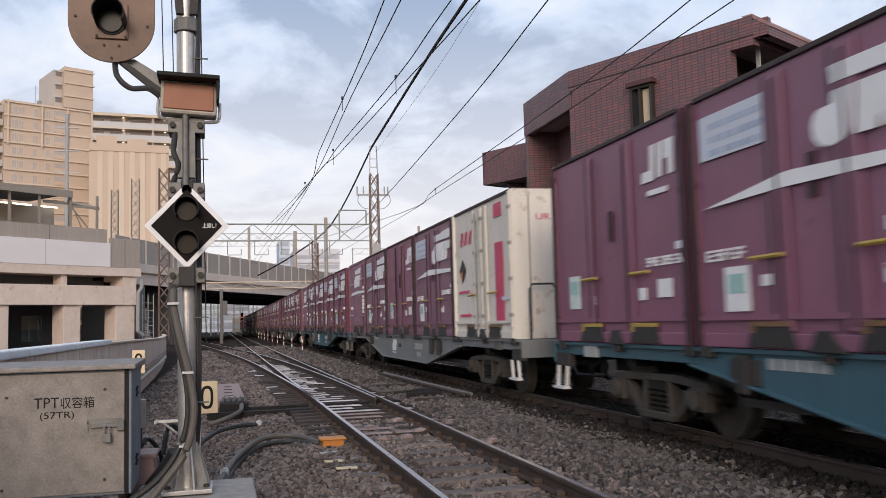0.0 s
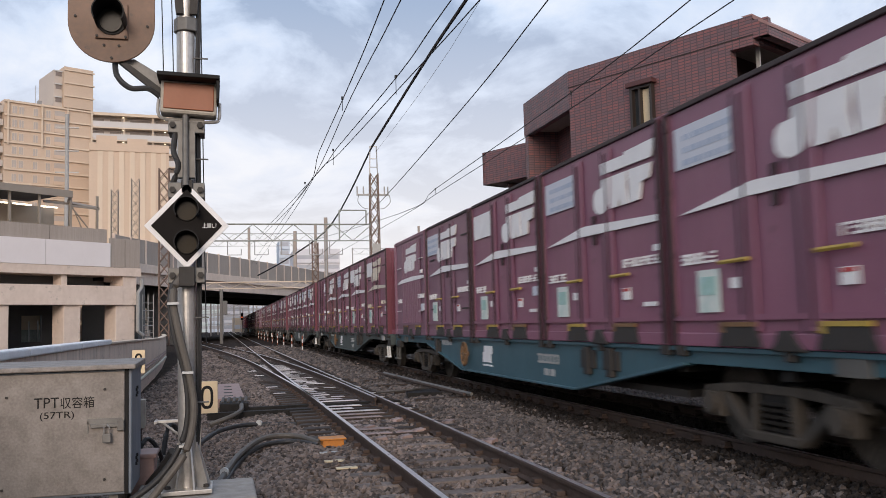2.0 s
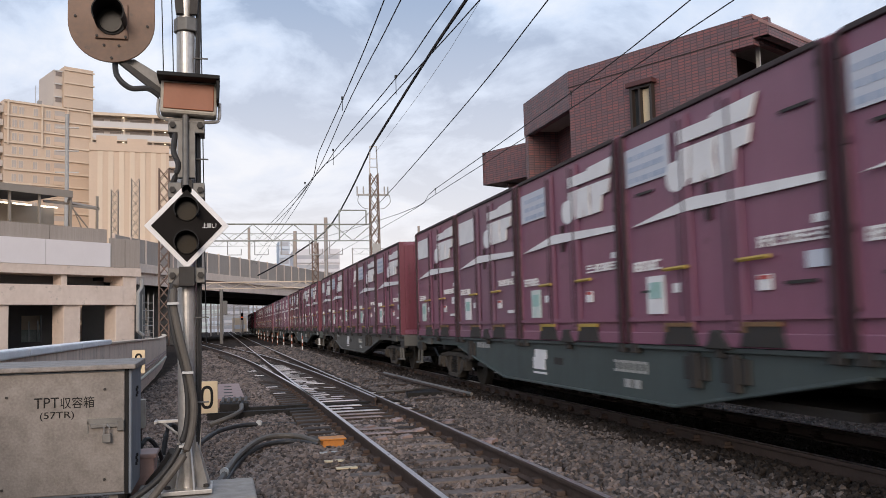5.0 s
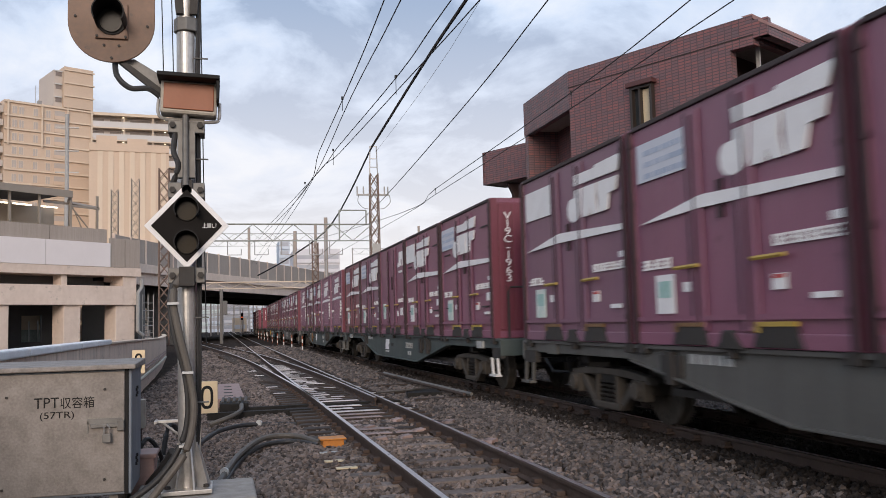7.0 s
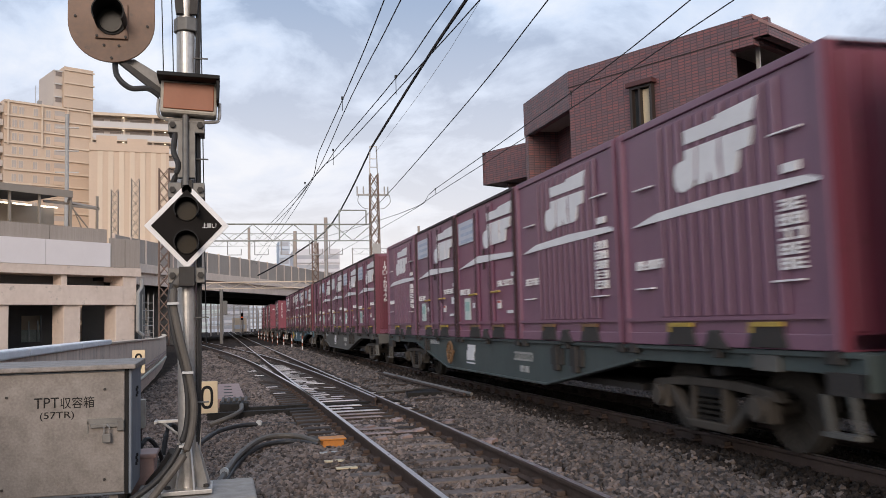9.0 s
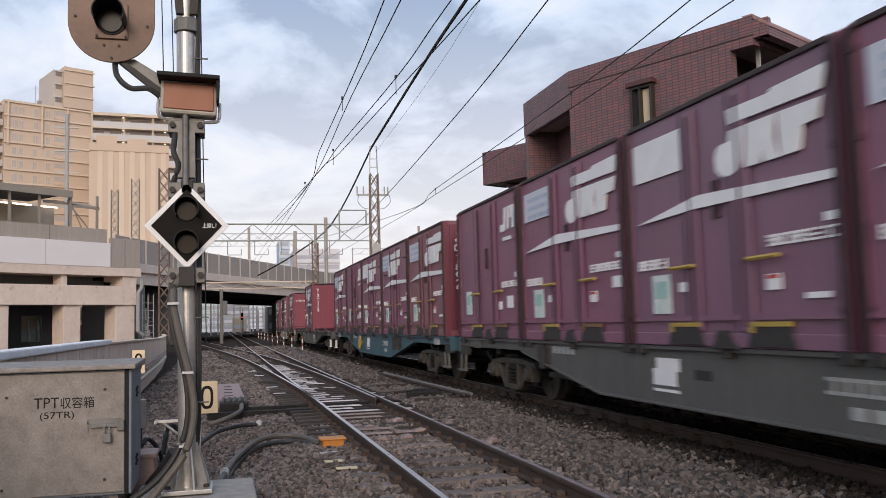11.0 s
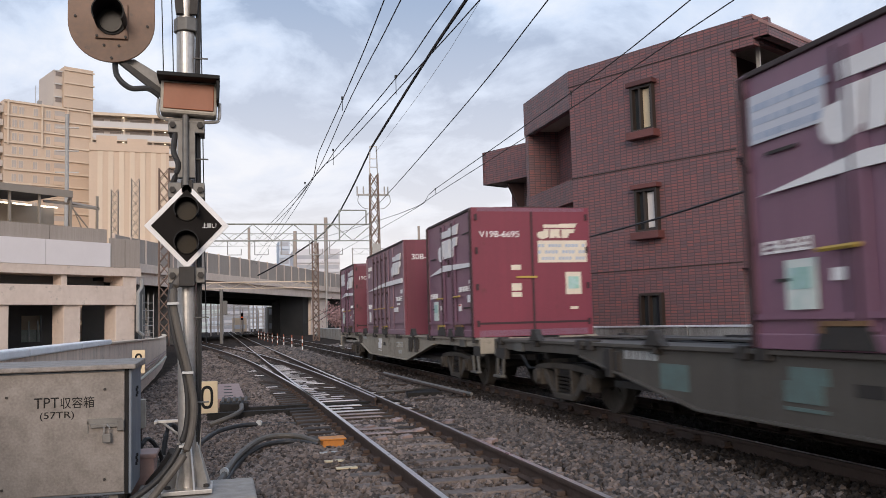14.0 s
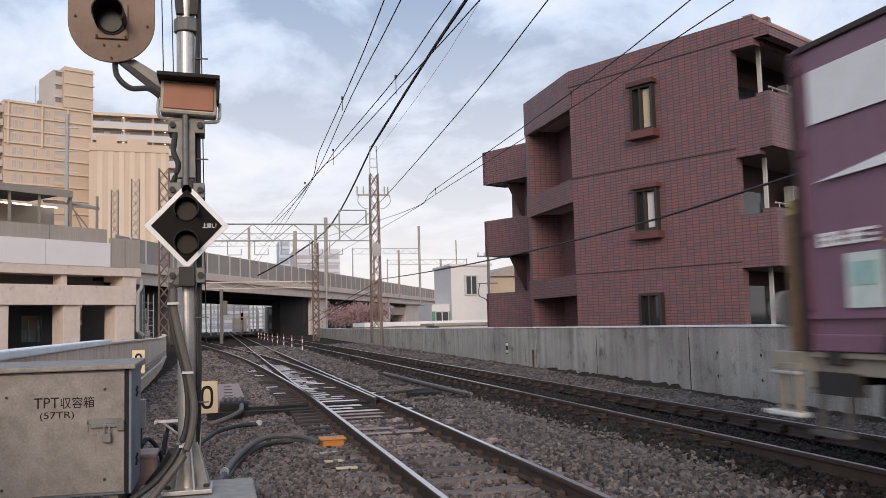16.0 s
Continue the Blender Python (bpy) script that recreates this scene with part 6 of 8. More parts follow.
def make_signal_post():
    p = thing("signal_post", "galvanised steel signal post with cables, gusseted foot and clamps", "signal post", m=pose(0, 0, 0))
    X, Y = -0.24, 6.5
    bm = bmn()
    rod(bm, (X, Y, 0.2), (X - 0.012, Y, 5.2), 0.066, 28)
    part("pole", bm, M["galv"], p, smooth=False)
    # upper split bracket
    bm = bmn()
    for sx in (-1, 1):
        prism(bm, [(X + sx * 0.02, 3.62), (X + sx * 0.075, 3.62), (X + sx * 0.16, 4.6), (X + sx * 0.09, 4.6)], "y", Y - 0.09, Y - 0.05)
    part("brace", bm, M["black_iron"], p)
    bm = bmn()
    rod(bm, (X, Y, 3.5), (X, Y, 3.6), 0.095, 8)
    ring = part("collar", bm, M["galv_dark"], p, bevel=0.006)
    for z in (2.78, 2.31, 1.70):
        bm = bmn()
        box(bm, X - 0.125, X + 0.125, Y - 0.13, Y - 0.1, z - 0.055, z + 0.055)
        box(bm, X - 0.125, X - 0.085, Y - 0.1, Y + 0.07, z - 0.055, z + 0.055)
        box(bm, X + 0.085, X + 0.125, Y - 0.1, Y + 0.07, z - 0.055, z + 0.055)
        c = part("clamp", bm, M["galv_dark"], p, "bolted grey steel clamp", bevel=0.006)
        for sx in (-1, 1):
            piece("bolt", BOLT, c, pose(X + sx * 0.095, Y - 0.13, z) @ Matrix.Scale(1.7, 4))
    # slim upright tube that carries the route lamp
    bm = bmn()
    rod(bm, (X - 0.005, Y - 0.16, 2.34), (X - 0.005, Y - 0.16, 2.86), 0.022, 12)
    box(bm, X - 0.06, X + 0.06, Y - 0.14, Y - 0.07, 2.4, 2.74)
    part("lamp_stem", bm, M["galv_dark"], p)
    # cables down the post
    for k, (dx, r) in enumerate(((0.074, 0.013), (0.09, 0.009))):
        bm = bmn()
        tube(bm, smooth_path([(X + dx, Y - 0.03, 5.0), (X + dx + 0.006, Y - 0.04, 4.0), (X + dx - 0.004, Y - 0.03, 3.0), (X + dx + 0.003, Y - 0.03, 2.0), (X + dx, Y - 0.03, 1.2), (X + dx - 0.01, Y - 0.02, 0.6), (X + dx - 0.06, Y, 0.25)]), r, 8)
        part("post_cable", bm, M["rubber"], p)
    bm = bmn()
    tube(bm, smooth_path([(X - 0.07, Y - 0.1, 2.76), (X - 0.09, Y - 0.12, 2.6), (X - 0.055, Y - 0.14, 2.48), (X - 0.1, Y - 0.1, 2.35)]), 0.02, 8)
    part("post_cable", bm, M["rubber"], p)
    bm = bmn()
    tube(bm, smooth_path([(X - 0.02, Y - 0.12, 1.72), (X - 0.09, Y - 0.17, 1.56), (X - 0.05, Y - 0.19, 1.3), (X + 0.02, Y - 0.2, 1.0), (X + 0.05, Y - 0.22, 0.75), (X + 0.0, Y - 0.26, 0.5), (X - 0.14, Y - 0.3, 0.3), (X - 0.3, Y - 0.34, 0.12), (X - 0.5, Y - 0.4, 0.0)]), 0.026, 10)
    part("conduit", bm, M["conduit"], p, "bent grey-brown flexible conduit")
    bm = bmn()
    tube(bm, smooth_path([(X - 0.06, Y - 0.1, 1.72), (X - 0.11, Y - 0.13, 1.55), (X - 0.085, Y - 0.16, 1.3), (X - 0.01, Y - 0.16, 1.0), (X + 0.01, Y - 0.17, 0.75), (X - 0.03, Y - 0.18, 0.55), (X - 0.16, Y - 0.22, 0.34), (X - 0.34, Y - 0.27, 0.2), (X - 0.6, Y - 0.3, 0.05)]), 0.022, 10)
    part("conduit", bm, M["rubber"], p)
    for z, cx in ((1.5, -0.085), (1.02, 0.012), (0.52, -0.01)):
        bm = bmn()
        box(bm, X + cx - 0.04, X + cx + 0.035, Y - 0.235, Y - 0.17, z - 0.008, z + 0.008)
        part("cable_tie", bm, M["ac_white"], p)
    # thin earth wires beside the post
    for dx in (-0.16, -0.09, 0.13):
        bm = bmn()
        rod(bm, (X + dx, Y + 0.02, 2.9 if dx < 0 else 1.2), (X + dx - 0.05, Y + 0.02, 5.2), 0.004, 5)
        part("earth_wire", bm, M["wire"], p)
    for z in (3.3, 2.55, 1.4, 0.8):
        bm = bmn()
        rod(bm, (X + 0.05, Y - 0.05, z), (X + 0.15, Y - 0.05, z), 0.006, 6)
        part("wire_stud", bm, M["galv_dark"], p)
    # foot
    bm = bmn()
    box(bm, X - 0.17, X + 0.17, Y - 0.17, Y + 0.17, 0.18, 0.21)
    part("base_plate", bm, M["galv"], p, bevel=0.004)
    for k in range(8):
        a = math.pi / 4 * k + 0.3
        bm = bmn()
        prism(bm, [(0.06, 0.21), (0.165, 0.21), (0.075, 0.52), (0.06, 0.52)], "y", -0.006, 0.006, Matrix.Translation((X, Y, 0)) @ Matrix.Rotation(a, 4, "Z"))
        part("gusset", bm, M["galv"], p)
    for k in range(4):
        piece("bolt", BOLT, p, pose(X + 0.13 * (1 if k % 2 else -1), Y + 0.13 * (1 if k > 1 else -1), 0.22, -90) @ Matrix.Scale(1.5, 4))
    f = thing("post_footing", "pale concrete footing block under the signal post", "footing")
    bm = bmn()
    box(bm, -0.6, 0.23, 6.15, 6.95, -0.5, 0.17)
    part("block", bm, M["concrete"], f, bevel=0.02)

    # round-ended signal board
    s = thing("colour_light_signal", "colour light signal on a rusty oval backboard with hooded lenses", "signal")
    cx, cz, R = -0.745, 3.5, 0.29
    bm = bmn()
    out = [(cx + R * math.cos(a), cz + R * math.sin(a)) for a in [math.pi + math.pi * k / 24 for k in range(25)]]
    out += [(cx + R * math.cos(a), cz + 0.7 + R * math.sin(a)) for a in [math.pi * k / 24 for k in range(25)]]
    prism(bm, out, "y", 6.34, 6.36)
    part("backboard", bm, M["board_brown"], s, "brown weathered oval backboard", bevel=0.004)
    for lz in (3.5, 3.96):
        bm = bmn()
        box(bm, cx - 0.11, cx + 0.11, 6.32, 6.34, lz - 0.125, lz + 0.13)
        unit = part("lens_plate", bm, M["board_brown"], s, bevel=0.004)
        bm = bmn()
        ring_y(bm, (cx, lz), 0.098, 0.106, 6.1, 6.33, 28, radians(-30), radians(210))
        part("hood", bm, M["black"], unit, "black hood")
        bm = bmn()
        disc(bm, (cx, lz), 0.1, 6.31, 6.325)
        part("lens_well", bm, M["black"], unit)
        bm = bmn()
        disc(bm, (cx, lz - 0.01), 0.074, 6.295, 6.31)
        part("lens", bm, M["lens"], unit, "dark glass lens")
        for sx in (-1, 1):
            piece("bolt", BOLT, unit, pose(cx + sx * 0.095, 6.32, lz - 0.11) @ Matrix.Scale(0.7, 4))
    for bx, bz in ((-0.24, 0.03), (0.24, -0.02), (0.0, -0.26), (-0.05, -0.17), (0.05, -0.17)):
        piece("bolt", BOLT, s, pose(cx + bx, 6.34, cz + bz) @ Matrix.Scale(0.7, 4))
    bm = bmn()
    prism(bm, [(-0.72, 3.24), (-0.60, 3.26), (-0.30, 3.08), (-0.30, 2.96), (-0.40, 2.98)], "y", 6.4, 6.46)
    part("support_arm", bm, M["galv_dark"], s, "grey channel arm", bevel=0.006)
    bm = bmn()
    prism(bm, [(-0.70, 3.22), (-0.66, 3.23), (-0.33, 2.98), (-0.36, 2.93)], "y", 6.36, 6.395)
    part("support_arm", bm, M["black_iron"], s)
    bm = bmn()
    tube(bm, smooth_path([(-0.73, 6.42, 3.26), (-0.71, 6.36, 3.12), (-0.62, 6.34, 3.03), (-0.5, 6.34, 3.03), (-0.42, 6.36, 2.98)]), 0.02, 8)
    part("signal_cable", bm, M["rubber"], s)

    # floodlight shaped route lamp
    l = thing("route_lamp", "rectangular lamp with orange-brown front under a black hood", "lamp")
    bm = bmn()
    prism(bm, [(-0.42, 2.855), (-0.03, 2.835), (-0.02, 3.09), (-0.41, 3.10)], "y", 6.3, 6.46)
    part("case", bm, M["ivory_case"], l, "cream lamp case with rounded edges", bevel=0.02)
    bm = bmn()
    prism(bm, [(-0.395, 2.885), (-0.05, 2.868), (-0.045, 3.06), (-0.39, 3.07)], "y", 6.288, 6.305)
    part("front_pane", bm, M["lamp_orange"], l, "orange-brown front pane", bevel=0.005)
    bm = bmn()
    prism(bm, [(-0.43, 3.085), (-0.005, 3.07), (-0.005, 3.1), (-0.43, 3.115)], "y", 6.16, 6.47)
    prism(bm, [(-0.03, 2.93), (-0.012, 2.93), (-0.005, 3.09), (-0.03, 3.09)], "y", 6.18, 6.4)
    part("hood", bm, M["black"], l, "black hood", bevel=0.006)
    bm = bmn()
    tube(bm, smooth_path([(-0.43, 6.38, 2.97), (-0.435, 6.38, 2.87), (-0.39, 6.38, 2.825), (-0.22, 6.38, 2.81), (-0.05, 6.38, 2.81), (-0.012, 6.38, 2.84), (-0.008, 6.38, 2.95)]), 0.012, 8)
    part("yoke", bm, M["galv"], l, "bent steel yoke")

    # diamond repeater
    d = thing("repeater_signal", "black diamond repeater signal with white border and two lenses", "signal")
    c = (-0.237, 2.05)
    sq = lambda r: [(c[0] + r * dx, c[1] + 1.07 * r * dz) for dx, dz in ((0, -1), (1, 0), (0, 1), (-1, 0))]
    bm = bmn()
    prism(bm, sq(0.289), "y", 6.34, 6.355)
    part("border", bm, M["white_paint"], d, "white painted border", bevel=0.003)
    bm = bmn()
    prism(bm, sq(0.242), "y", 6.334, 6.342)
    part("face", bm, M["black_gloss"], d, "glossy black face")
    for lz in (2.16, 1.925):
        bm = bmn()
        ring_y(bm, (c[0], lz), 0.078, 0.085, 6.2, 6.335, 24, radians(-35), radians(215))
        hood = part("hood", bm, M["black"], d)
        bm = bmn()
        disc(bm, (c[0], lz - 0.008), 0.068, 6.318, 6.333)
        lens = part("lens", bm, M["lens"], d, "dark glass lens")
        bm = bmn()
        for ri in range(1, 5):
            for k in range(6 * ri):
                a = 2 * math.pi * k / (6 * ri)
                x, z = c[0] + 0.0145 * ri * math.cos(a), lz - 0.008 + 0.0145 * ri * math.sin(a)
                box(bm, x - 0.004, x + 0.004, 6.314, 6.3185, z - 0.004, z + 0.004)
        tagged(part("lens_bead", bm, M["lens_bead"], lens), kind="stuff")
    lettering("上", 0.042, M["white_paint"], "lettering", d, pose(-0.135, 6.332, 2.035), squeeze=0.9)
    bm = bmn()
    box(bm, -0.098, -0.07, 6.33, 6.334, 2.035, 2.066)
    part("worn_letter_bar", bm, M["white_plate"], d)
    lettering("L1", 0.042, M["white_paint"], "lettering", d, pose(-0.064, 6.332, 2.035), squeeze=0.85)
    bm = bmn()
    box(bm, c[0] - 0.04, c[0] + 0.04, 6.34, 6.45, 2.28, 2.38)
    part("bracket", bm, M["black_iron"], d, bevel=0.006)
    bm = bmn()
    box(bm, c[0] - 0.055, c[0] + 0.055, 6.33, 6.42, 1.62, 1.76)
    part("bracket", bm, M["black_iron"], d, bevel=0.006)


M["board_brown"] = mat("brown_weathered_board", (0.2, 0.108, 0.066), 0.55, col2=(0.11, 0.075, 0.055), blotch=3.5, amount=0.8, bump=0.08, dirt=(0.06, 0.05, 0.042), dirt_at=0.6)
M["ivory_case"] = mat("cream_enamel", (0.42, 0.38, 0.32), 0.45, col2=(0.32, 0.28, 0.23), blotch=6, amount=0.6)
M["lamp_orange"] = mat("orange_brown_glass", (0.31, 0.1, 0.042), 0.5, col2=(0.22, 0.078, 0.038), blotch=3, amount=0.6, bump=0.02)
M["black_gloss"] = mat("black_enamel", (0.012, 0.011, 0.011), 0.5, col2=(0.02, 0.016, 0.014), blotch=4, bump=0.02, spec=0.05)
M["lens"] = glass("signal_lens_glass", (0.01, 0.008, 0.005), 0.28)
M["lens"].node_tree.nodes["Principled BSDF"].inputs["Specular IOR Level"].default_value = 0.14
M["lens_bead"] = mat("lens_bead_glass", (0.06, 0.04, 0.016), 0.3, bump=0, spec=0.15)
make_signal_post()


def make_cabinet():
    b = thing("trackside_cabinet", "speckled grey steel trackside cabinet with padlocked door", "cabinet")
    x0, x1, y0, y1, z0, z1 = -1.95, -0.6, 6.32, 7.0, 0.22, 1.06
    bm = bmn()
    box(bm, x0, x1, y0, y1, z0, z1)
    part("body", bm, M["box_side"], b, "blue-grey cabinet body", bevel=0.008)
    bm = bmn()
    box(bm, x0, x1 - 0.045, y0 - 0.02, y0 + 0.0, z0 + 0.02, z1 - 0.015)
    door = part("door", bm, M["box_grey"], b, "speckled grey cabinet door", bevel=0.006)
    bm = bmn()
    box(bm, x1 - 0.044, x1 - 0.02, y0 - 0.012, y0 + 0.0, z0, z1)
    part("door_seal", bm, M["black"], b)
    bm = bmn()
    prism(bm, [(y0 - 0.06, z1), (y1 + 0.04, z1), (y1 + 0.04, z1 + 0.05), (y0 - 0.06, z1 + 0.035)], "x", x0 - 0.03, x1 + 0.03)
    part("lid", bm, M["box_grey"], b, "grey steel lid", bevel=0.008)
    # recessed latch, bar and padlock
    bm = bmn()
    box(bm, -0.88, -0.66, y0 - 0.026, y0 - 0.018, 0.70, 0.735)
    box(bm, -0.88, -0.872, y0 - 0.026, y0 - 0.018, 0.64, 0.72)
    part("latch_recess", bm, M["galv_dark"], door)
    bm = bmn()
    box(bm, -0.86, -0.655, y0 - 0.045, y0 - 0.026, 0.675, 0.7)
    box(bm, -0.69, -0.645, y0 - 0.05, y0 - 0.02, 0.65, 0.72)
    part("latch_bar", bm, M["galv_dark"], door, bevel=0.004)
    bm = bmn()
    box(bm, -0.78, -0.725, y0 - 0.07, y0 - 0.045, 0.575, 0.635)
    part("padlock", bm, M["galv_dark"], door, "steel padlock", bevel=0.006)
    bm = bmn()
    tube(bm, [(-0.77, y0 - 0.058, 0.63), (-0.77, y0 - 0.058, 0.675), (-0.7525, y0 - 0.058, 0.695), (-0.735, y0 - 0.058, 0.675), (-0.735, y0 - 0.058, 0.63)], 0.006, 6)
    part("shackle", bm, M["galv"], door)
    for bx, bz in ((-0.77, 0.93), (-0.77, 0.33), (-1.38, 0.9), (-1.4, 0.3)):
        piece("bolt", BOLT, door, pose(bx, y0 - 0.02, bz) @ Matrix.Scale(0.7, 4))
    lettering("TPT", 0.1, M["black"], "lettering", door, pose(-1.215, y0 - 0.0215, 0.82), squeeze=0.92)
    lettering("収容箱", 0.082, M["black"], "lettering", door, pose(-1.055, y0 - 0.0215, 0.818), squeeze=0.9)
    lettering("(57TR)", 0.062, M["black"], "lettering", door, pose(-1.18, y0 - 0.0215, 0.75), squeeze=1.25)
    for z in (0.9, 0.86, 0.42, 0.38):
        piece("bolt", BOLT, b, pose(x1, 6.6, z, 0, 0, 90) @ Matrix.Scale(0.9, 4))
        piece("bolt", BOLT, b, pose(x1, 6.66, z + 0.012, 0, 0, 90) @ Matrix.Scale(0.9, 4))
    for px in (-1.9, -0.72):
        for py in (6.4, 6.9):
            bm = bmn()
            box(bm, px - 0.03, px + 0.03, py - 0.03, py + 0.03, -0.42, z0 + 0.01)
            part("leg", bm, M["galv_dark"], b)
    c = thing("small_terminal_box", "small pale terminal box on a post behind the cabinet", "terminal box")
    bm = bmn()
    box(bm, -0.7, -0.6, 7.42, 7.5, 0.535, 0.765)
    part("case", bm, M["ivory_case"], c, bevel=0.008)
    bm = bmn()
    box(bm, -0.67, -0.63, 7.44, 7.48, -0.4, 0.535)
    part("post", bm, M["rail_side"], c)


M["galv_pale"] = mat("pale_weathered_zinc", (0.38, 0.38, 0.37), 0.5, 0.3, col2=(0.3, 0.29, 0.28), blotch=5, amount=0.8, bump=0.1)
make_cabinet()


def make_marker_sign(x0, x1, y, z0, z1, text, label):
    s = thing("marker_sign", label, "sign", "stop markers")
    bm = bmn()
    box(bm, x0, x1, y, y + 0.012, z0, z1)
    part("board", bm, M["sign_yellow"], s, bevel=0.003)
    h = z1 - z0
    bm = bmn()
    cx, cz = (x0 + x1) / 2, (z0 + z1) / 2
    # tall rounded zero
    n = 28
    pts = []
    for k in range(n):
        a = 2 * math.pi * k / n
        pts.append((abs(math.cos(a)) ** 0.7 * (1 if math.cos(a) >= 0 else -1), abs(math.sin(a)) ** 0.75 * (1 if math.sin(a) >= 0 else -1)))
    for (ax, az), (bx, bz) in zip(pts, pts[1:] + pts[:1]):
        ro, ri = (0.3 * (x1 - x0), 0.36 * h), (0.17 * (x1 - x0), 0.27 * h)
        prism(bm, [(cx + ro[0] * ax, cz + ro[1] * az), (cx + ro[0] * bx, cz + ro[1] * bz), (cx + ri[0] * bx, cz + ri[1] * bz), (cx + ri[0] * ax, cz + ri[1] * az)], "y", y - 0.003, y + 0.001)
    part("numeral", bm, M["black"], s)
    bm = bmn()
    box(bm, x0 + 0.01, x0 + 0.04, y + 0.014, y + 0.04, -0.4, z1 - 0.02)
    part("post", bm, M["ivory_case"], s)


make_marker_sign(-0.235, -0.043, 8.5, 0.526, 0.824, "0", "pale yellow board with black zero on a low post")
make_marker_sign(-0.90, -0.775, 9.5, 0.874, 1.116, "0", "pale yellow board with black zero beside the side wall")


def make_left_clutter():
    def cable(pts, r, m, label):
        bm = bmn()
        tube(bm, smooth_path(pts), r, 8)
        solid("ground_cable", bm, M[m], label, "cable", "cables on the ground")
    cable([(-0.25, 8.3, -0.3), (-0.05, 9.3, -0.27), (0.18, 10.6, -0.18), (0.5, 11.4, -0.1), (0.9, 11.5, -0.1), (1.18, 11.0, -0.14)], 0.036, "conduit", "thick grey cable bundle lying on the ballast")
    cable([(-0.25, 8.2, -0.32), (0.0, 9.4, -0.3), (0.22, 10.7, -0.24), (0.5, 11.3, -0.17), (0.9, 11.4, -0.16), (1.15, 10.9, -0.16)], 0.03, "rubber", "black cable lying on the ballast")
    cable([(-0.4, 12.0, -0.28), (-0.1, 13.2, -0.2), (0.3, 13.8, -0.18), (0.7, 13.9, -0.2), (1.3, 13.8, -0.22)], 0.034, "rubber", "black cable lying across the ballast")
    cable([(-0.2, 14.8, -0.25), (0.1, 14.9, -0.16), (0.3, 15.3, -0.1), (0.33, 15.9, -0.05)], 0.04, "conduit", "grey conduit bending to the point machine")
    cable([(-0.75, 7.3, -0.1), (-0.6, 7.8, 0.05), (-0.45, 8.4, 0.1), (-0.4, 9.5, -0.1), (-0.35, 11, -0.3)], 0.03, "rubber", "black cable looping behind the post")
    cable([(-0.62, 7.6, -0.3), (-0.55, 8.1, 0.12), (-0.45, 8.5, 0.0), (-0.5, 9.5, -0.3)], 0.025, "conduit", "grey cable looping behind the post")
    cable([(-0.9, 6.9, 0.05), (-0.7, 7.1, 0.02), (-0.5, 6.9, 0.22), (-0.35, 6.6, 0.45)], 0.026, "rubber", "black cable from the cabinet to the post")
    for x, y, z in ((0.02, 9.72, -0.22), (0.55, 13.87, -0.17)):
        bm = bmn()
        rod(bm, (x - 0.008, y - 0.01, z), (x + 0.008, y + 0.015, z), 0.05, 12)
        solid("cable_band", bm, M["ac_white"], "white band tied round the ground cables", "cable band", "cable bands")
    bm = bmn()
    box(bm, -0.75, -0.3, 9.2, 12.5, -0.45, -0.29)
    solid("cable_trough", bm, M["rail_side"], "dark covered cable trough beside the track", "cable trough", bevel=0.02)
    bm = bmn()
    box(bm, -0.66, -0.5, 6.95, 7.25, -0.42, 0.39)
    box(bm, -0.68, -0.48, 6.93, 7.27, 0.36, 0.395)
    solid("cable_pedestal", bm, M["brown_plate"], "rusty brown cable pedestal behind the cabinet", "pedestal", bevel=0.01)
    bm = bmn()
    box(bm, -0.46, -0.2, 6.56, 6.6, 0.655, 0.675)
    rod(bm, (-0.42, 6.58, 0.66), (-0.26, 6.58, 0.53), 0.01, 6)
    box(bm, -0.47, -0.45, 6.5, 6.66, 0.655, 0.675)
    solid("cable_bracket", bm, M["galv"], "small galvanised bracket bolted to the signal post", "bracket", bevel=0.003)
    tangle = random.Random(21)
    for k in range(7):
        x, y = -0.62 + 0.05 * k, 7.0 + 0.28 * k
        cable([(x - 0.15, y, -0.33), (x - 0.05, y + 0.1, tangle.uniform(0.1, 0.5)), (x + 0.08, y + 0.3, tangle.uniform(0.0, 0.35)), (x + 0.05, y + 0.6, tangle.uniform(-0.2, 0.1)), (x + tangle.uniform(-0.1, 0.25), y + 1.0, -0.33)],
              tangle.uniform(0.014, 0.03), "rubber" if k % 3 else "conduit", "slack dark cable looping behind the signal post")
    # side wall on the left
    w = thing("wall_west", "low grey concrete side wall with white-capped coping", "wall", kind="structure")
    line = [(-2.05, -4.0), (-2.03, 3.0), (-2.0, 10.0), (-2.0, 17.0), (-2.12, 24.0), (-2.3, 32.0), (-2.55, 40.0), (-3.2, 54.0), (-4.2, 68.0)]
    tops = [1.1, 1.1, 1.1, 1.1, 1.06, 1.0, 0.95, 0.95, 0.95]
